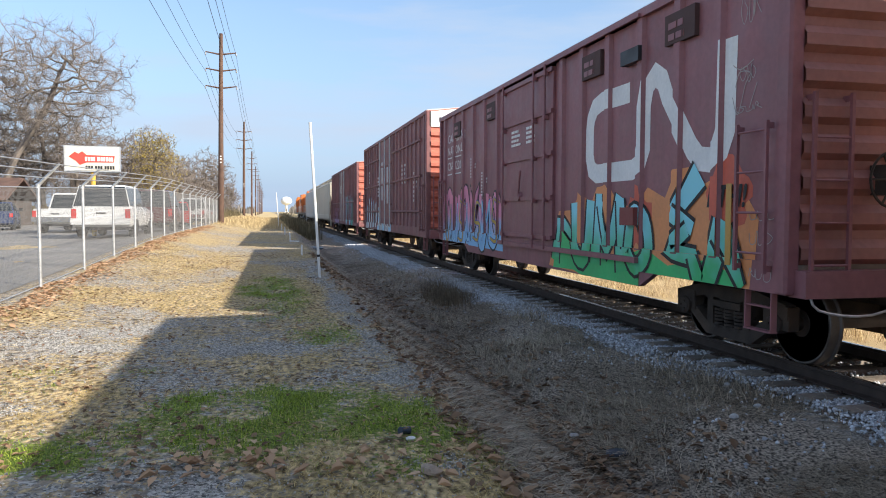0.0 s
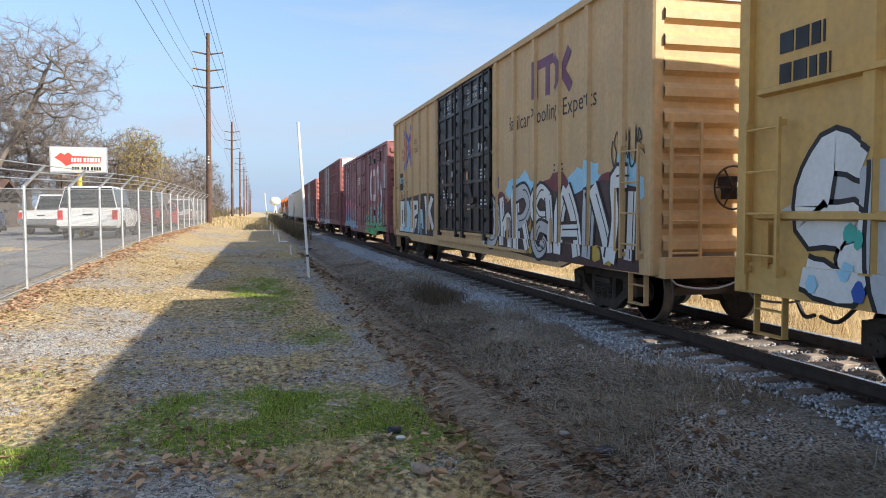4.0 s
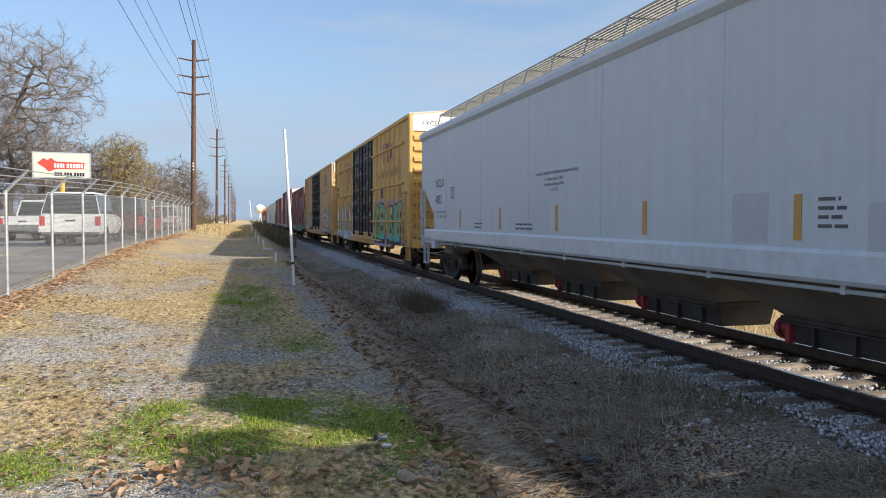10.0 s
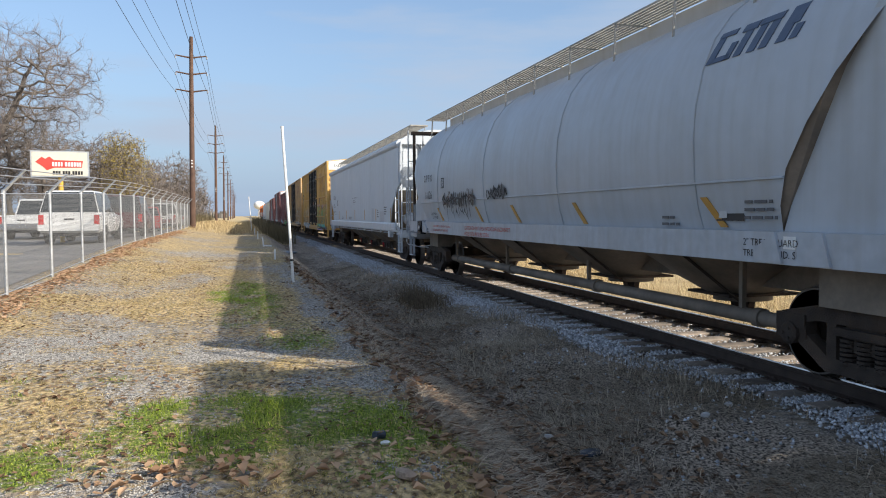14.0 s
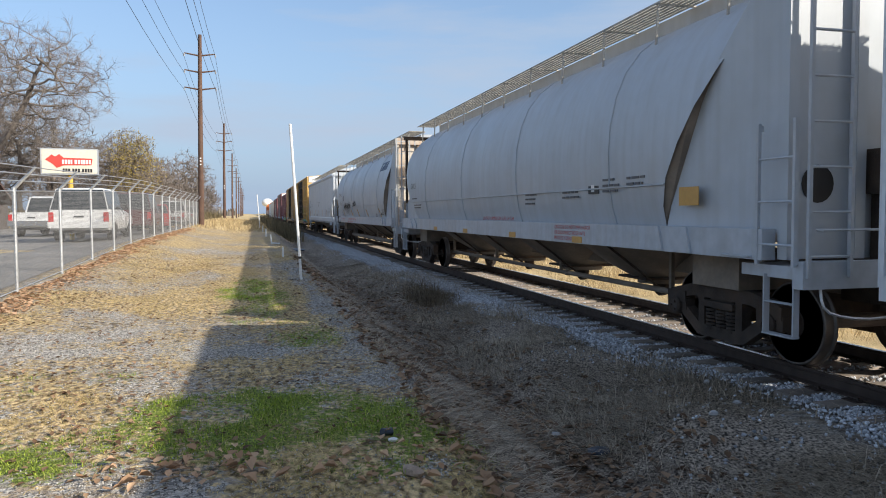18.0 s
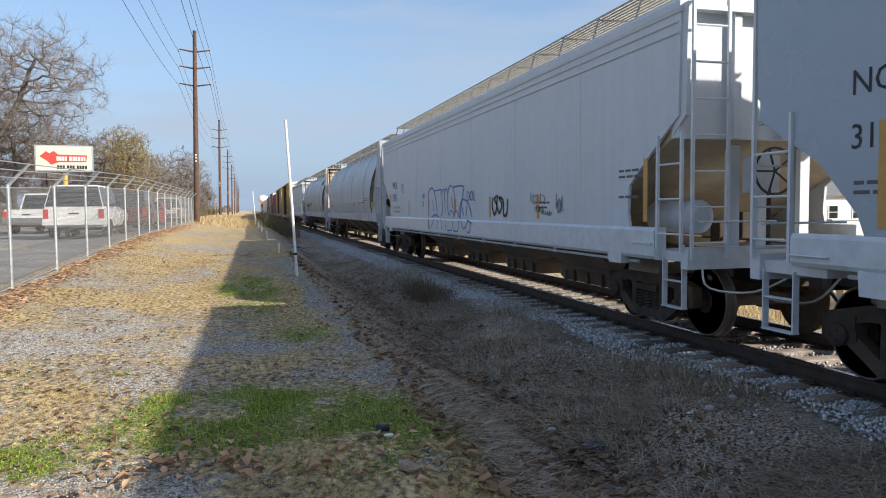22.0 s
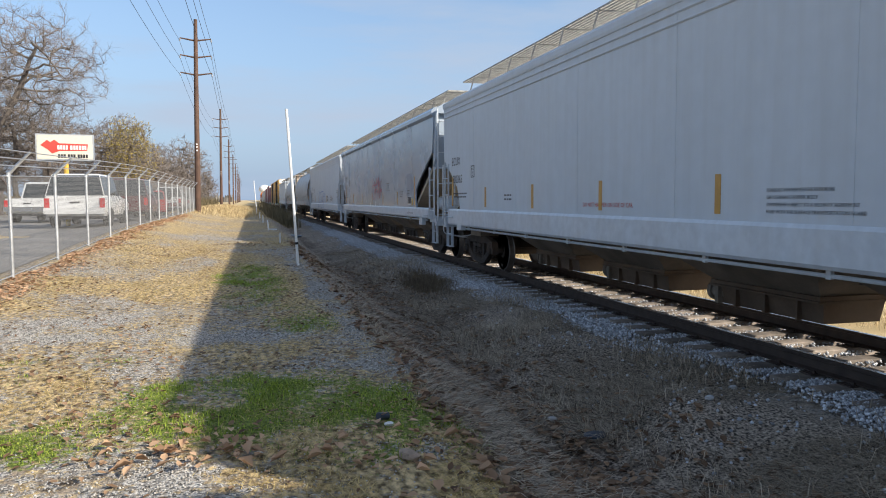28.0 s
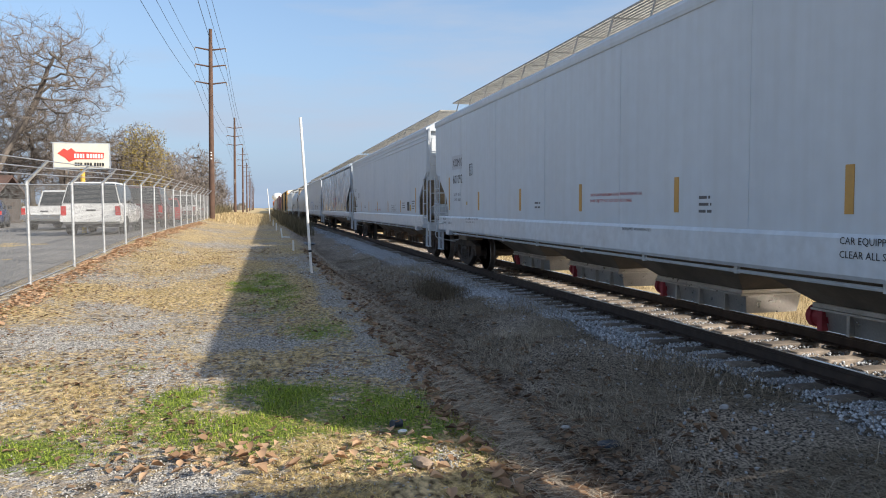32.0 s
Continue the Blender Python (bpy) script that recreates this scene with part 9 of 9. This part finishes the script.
def crown_tree(name, label, x, y, trunk, mid, size, count, seed, leaves=0, leaf_mat=None, group="bare trees", thick=1.0, twigs=9):
    """A tree whose limbs grow out from a bent trunk until they fill a rounded crown. trunk: its bends; mid, size: the crown."""
    rs = np.random.RandomState(seed)
    t = thing(name, label, "tree", group, pose(x, y, ground_z(x, y)))
    nodes, parent = [], []
    for i, p in enumerate(smooth_path3(trunk, 5)):
        nodes.append(np.array(p))
        parent.append(i - 1)
    start = len(nodes) // 2
    u = rs.normal(size=(count, 3))
    u /= np.linalg.norm(u, axis=1)[:, None]
    lumps = 1 + 0.16 * np.sin(u[:, 0] * 5 + seed) * np.cos(u[:, 2] * 6) + 0.1 * np.sin(u[:, 1] * 9 + 2)
    goals = np.array(mid) + u * np.array(size) * (rs.uniform(0.12, 1, count) ** 0.45 * lumps)[:, None]
    goals = goals[np.argsort(np.linalg.norm(goals - nodes[-1], axis=1) * rs.uniform(0.7, 1.3, len(goals)))]
    tips = []
    for q in goals:
        have = np.array(nodes[start:])
        gap = np.linalg.norm(have - q, axis=1) + 0.6 * np.maximum(0, have[:, 2] - q[2])
        k = start + int(np.argmin(gap))
        a, d = nodes[k], q - nodes[k]
        ln = np.linalg.norm(d)
        n = max(2, int(ln / (0.07 * max(size))))
        sag = rs.normal(0, 0.07 * ln, 3) + np.array([0, 0, -0.08 * ln])
        last = k
        for i in range(1, n + 1):
            w = i / n
            nodes.append(a + d * w + sag * 4 * w * (1 - w) * 0.5)
            parent.append(last)
            last = len(nodes) - 1
        tips.append((nodes[-1], d / (ln + 1e-6)))
    load = np.zeros(len(nodes))
    for i in range(len(nodes) - 1, 0, -1):
        load[i] += 1
        load[parent[i]] += load[i]
    r = 0.0072 * thick * np.power(np.maximum(load, 1), 0.44) * max(size) / 4.5
    wood = G()
    for i in range(1, len(nodes)):
        wood.tube([nodes[parent[i]], nodes[i]], [min(r[parent[i]], r[i] * 1.35), r[i]], 7 if r[i] > 0.08 else 4 if r[i] > 0.03 else 3, False)
    part("trunk", wood, M_TREE, t, smooth=True)
    v, f = [], []
    for q, d in tips:
        for i in range(twigs):
            nd = d * 0.8 + rs.normal(0, 0.55, 3) + np.array([0, 0, 0.15])
            nd /= np.linalg.norm(nd)
            ln = rs.uniform(0.10, 0.22) * max(size)
            a0 = q - d * rs.uniform(0, 0.12) * max(size)
            o = np.cross(nd, rs.normal(size=3))
            o *= 0.0075 * thick / (np.linalg.norm(o) + 1e-6)
            m1 = a0 + nd * ln * 0.5
            e1 = m1 + (nd + rs.normal(0, 0.3, 3)) * ln * 0.5
            i0 = len(v)
            v += [a0 - o, a0 + o, m1 + o * 0.8, m1 - o * 0.8, e1]
            f += [(i0, i0 + 1, i0 + 2), (i0, i0 + 2, i0 + 3), (i0 + 3, i0 + 2, i0 + 4)]
    part("twig_mass", sheet("twig_mass", np.array(v), np.array(f), M_TWIG), None, t, kind="stuff")
    if leaves:
        v, f = [], []
        for i in range(leaves):
            q, d = tips[rs.randint(len(tips))]
            c = q + rs.normal(0, 0.07 * max(size), 3)
            a0 = rs.normal(size=3)
            a0 *= rs.uniform(0.05, 0.10) / np.linalg.norm(a0)
            b0 = np.cross(a0, rs.normal(size=3))
            b0 *= 0.045 / (np.linalg.norm(b0) + 1e-6)
            i0 = len(v)
            v += [c - a0, c + b0, c + a0, c - b0]
            f.append((i0, i0 + 1, i0 + 2, i0 + 3))
        part("crown", sheet("crown", np.array(v), np.array(f), leaf_mat), None, t, "thin yellow-green foliage", kind="stuff")
    return t


crown_tree("bare_tree", "large bare winter tree leaning over the lot", -18.5, 57, [(0, 0, -0.2), (0.5, 0, 2.5), (1.5, 0, 5.0), (2.6, 0.2, 7.0), (3.5, 0.3, 8.8), (4.2, 0.3, 10.8)], (4.4, 0.3, 9.9), (4.9, 4.6, 4.5), 1100, 5, thick=0.9)
crown_tree("bare_tree", "large bare winter tree with a broad grey crown", -20.6, 60, [(0, 0, -0.2), (0.1, 0, 3), (0.2, 0.2, 6.0), (0.4, 0.2, 9.0), (0.5, 0.2, 11.0)], (0.3, 0.2, 10.2), (4.6, 4.6, 5.2), 900, 6, thick=1.1)
b1 = crown_tree("bare_tree", "bare grey winter tree behind the lot", -15.4, 66, [(0, 0, -0.2), (0.1, 0, 2.0), (0.0, 0.1, 4.0), (0.2, 0.1, 6.0)], (0.1, 0, 5.2), (3.0, 3.0, 3.6), 420, 7, thick=1.5, twigs=10)
b2 = crown_tree("bare_tree", "bare grey winter tree behind the lot", -18.0, 67, [(0, 0, -0.2), (-0.2, 0, 2.4), (0.0, 0.1, 4.6), (-0.2, 0.1, 7.0)], (-0.1, 0, 6.2), (3.2, 3.2, 4.2), 440, 8, thick=1.5, twigs=10)
for i, (x, y) in enumerate(((-12.4, 73), (-16.0, 74), (-20.5, 70), (-22.5, 76), (-30.0, 68), (-26.5, 62), (-14.0, 79), (-19, 80), (-27, 80), (-34, 78), (-10.6, 104), (-9.2, 118), (-11.8, 96), (-13.5, 90), (-8.6, 132))):
    copy_thing(b2 if i % 3 == 2 else b1, pose(x, y, 0.4, 0, 0, 70 * i))
crown_tree("yellowing_tree", "slender tree with thin yellow-green leaves behind the lot", -9.6, 67, [(0, 0, -0.2), (0.1, 0, 1.8), (0.0, 0.1, 3.6), (0.1, 0.1, 5.4)], (0.05, 0, 4.9), (2.2, 2.2, 3.5), 420, 9, 4200, M_YLEAF, group="", thick=1.2)
sm = tree("bare_tree", "small brown bare tree at the end of the lot", -10.2, 80, 6.8, 9, 1.1, 8, thick=1.5, levels=5)
for i, (x, y) in enumerate(((-9.6, 92), (-13.5, 95), (-8.6, 104), (-10.8, 112), (-8.8, 122), (-12, 130), (-9.2, 140), (-10, 155), (-9, 172), (-15, 88), (-18, 92), (-12.5, 78), (-10.2, 86), (-11.5, 100), (-13, 108), (-11, 120), (-8.4, 112), (-8.6, 131), (-8.3, 148), (-9.0, 84), (-8.7, 95), (-8.2, 100), (-8.4, 124))):
    copy_thing(sm, pose(x, y, 0.4, 0, 0, 47 * i))


def brush(name, label, x0, x1, y0, y1, n, tall, mat, seed, wid=0.02):
    rs = np.random.RandomState(seed)
    x, y = rs.uniform(x0, x1, n), rs.uniform(y0, y1, n)
    h = tall * (0.35 + 0.65 * patchy(x, y, 0.9, seed)) * rs.uniform(0.4, 1.0, n)
    return leaf_blades(name, x, y, h, np.full(n, wid), rs.uniform(0.2, 0.7, n), mat, label)


brush("brushwood", "tangled brown brushwood along the lot's end", -9.5, -4.6, 60, 130, 9000, 2.0, M_OLIVE, 4, 0.035)
brush("brushwood", "tangled dark brushwood beside the track", 1.3, 3.6, 52, 100, 7000, 1.9, M_OLIVE, 5, 0.02)
brush("brushwood", "tangled brown brushwood behind the lot", -34, -9, 60, 70, 9000, 2.6, M_OLIVE, 6, 0.035)
M_WEED = foliage_material("dead_weed_stems", (0.07, 0.055, 0.04), (0.30, 0.23, 0.15))
rs_w = np.random.RandomState(7)
x, y = rs_w.normal(4.05, 0.28, 3400), rs_w.normal(16.9, 0.75, 3400)
leaf_blades("weed_clump", x, y, rs_w.uniform(0.10, 0.46, 3400) * np.exp(-((x - 4.05) / 0.5) ** 2), np.full(3400, 0.006), rs_w.uniform(0.3, 0.9, 3400), M_WEED, "dark dead weed clump on the ballast edge")


# ---- distant things ----
def shed(name, label, x0, x1, y0, y1, h, wall, roof, windows=3):
    b = thing(name, label, "building", m=pose(0, 0, ground_z((x0 + x1) / 2, y0) if y0 < 200 else 0))
    g = G()
    g.box(x0, x1, y0, y1, -0.2, h)
    w = part("wall", g, wall, b)
    g = G()
    ym = (y0 + y1) / 2
    g.prism([(x0 - 0.4, y0 - 0.4, h - 0.02), (x0 - 0.4, ym, h + 1.4), (x0 - 0.4, y1 + 0.4, h - 0.02), (x0 - 0.4, y1 + 0.4, h + 0.13), (x0 - 0.4, ym, h + 1.55), (x0 - 0.4, y0 - 0.4, h + 0.13)], (x1 - x0 + 0.8, 0, 0))
    part("roof", g, roof, b)
    for i in range(windows):
        xc = x0 + (x1 - x0) * (i + 0.5) / windows
        g = G()
        g.box(xc - 0.55, xc + 0.55, y0 - 0.06, y0 + 0.02, 0.9, 2.2)
        fr = part("window", g, P_WHITE, b)
        g = G()
        g.box(xc - 0.45, xc + 0.45, y0 - 0.075, y0 - 0.05, 1.0, 1.52)
        g.box(xc - 0.45, xc + 0.45, y0 - 0.075, y0 - 0.05, 1.58, 2.1)
        part("pane", g, M_GLASS, fr)
    return b


M_RUSTROOF = material("rusty_roof", (0.11, 0.065, 0.05), 0.8, 0, 0.25, 2, streak=0.3)
M_DARKWALL = material("dark_shed_boards", (0.09, 0.07, 0.06), 0.85, 0, 0.25, 3, streak=0.3)
M_SIDING = material("white_siding", (0.72, 0.72, 0.7), 0.6, 0, 0.05, 3)
M_GREYROOF = material("grey_shingle", (0.16, 0.16, 0.17), 0.85, 0, 0.25, 6)
shed("lot_shed", "low brown shed with a rusty roof behind the lot", -32, -16.5, 52, 58, 1.7, M_DARKWALL, M_RUSTROOF, 4)
shed("white_house", "white clapboard house across the track", 47, 60, 55, 65, 3.0, M_SIDING, M_GREYROOF, 5)
for i, (x, y) in enumerate(((30, 40), (42, 75), (60, 45), (36, 60), (24, 80), (20, 120), (70, 60))):
    copy_thing(b2 if i % 2 else b1, pose(x, y, -0.4, 0, 0, 60 * i))


def water_tower():
    t = thing("water_tower", "distant white spheroid water tower", "water tower", m=pose(33, 1500, 0))
    g = G()
    g.tube([(0, 0, 0), (0, 0, 2), (0, 0, 14), (0, 0, 17)], [5, 2.6, 2.2, 4.0], 16)
    part("stem", g, M_SIDING, t, smooth=True)
    g = G()
    rr = [(z, 11.0 * math.sqrt(max(0.02, 1 - ((z - 23) / 8.5) ** 2))) for z in (14.6, 16, 18, 20, 23, 26, 28, 30, 31.3)]
    g.loft([[Vector((r * math.cos(a), r * math.sin(a), z)) for a in [2 * math.pi * k / 24 for k in range(24)]] for z, r in rr])
    part("tank", g, M_SIDING, t, smooth=True)


water_tower()
M_FARWOOD = foliage_material("far_wood", (0.13, 0.12, 0.11), (0.24, 0.22, 0.19))


def far_woods():
    """A hazy belt of bare woods at the horizon."""
    rs = np.random.RandomState(12)
    n = 26000
    a = rs.uniform(0, 2 * np.pi, n)
    r = rs.uniform(420, 620, n)
    x, y = r * np.sin(a), r * np.cos(a)
    ok = ~((np.abs(x - 2) < 12) & (y > 0))
    x, y = x[ok], y[ok]
    h = (5 + 6 * patchy(x, y, 0.02, 3)) * rs.uniform(0.4, 1, len(x))
    leaf_blades("far_woods", x, y, h, np.full(len(x), 1.6), rs.uniform(0.1, 0.3, len(x)), M_FARWOOD, "belt of bare woods along the horizon")


far_woods()


# ---- moving ----
def motions():
    for car, y0 in TRAIN:
        walk(car, [(t, pose(TRACK_X, y0 + s, RAIL_Z)) for t, s in TRAVEL])
    ts = [t for t, s in TRAVEL]
    ss = [s for t, s in TRAVEL]
    steps = [i * 0.1 for i in range(321)]
    roll = [-math.degrees(float(np.interp(t, ts, ss)) / 0.459) for t in steps]
    for w, dy, y in WHEELSETS:
        walk(w, [(t, pose(0, dy, 0.459, a, 0, 0)) for t, a in zip(steps, roll)])


motions()
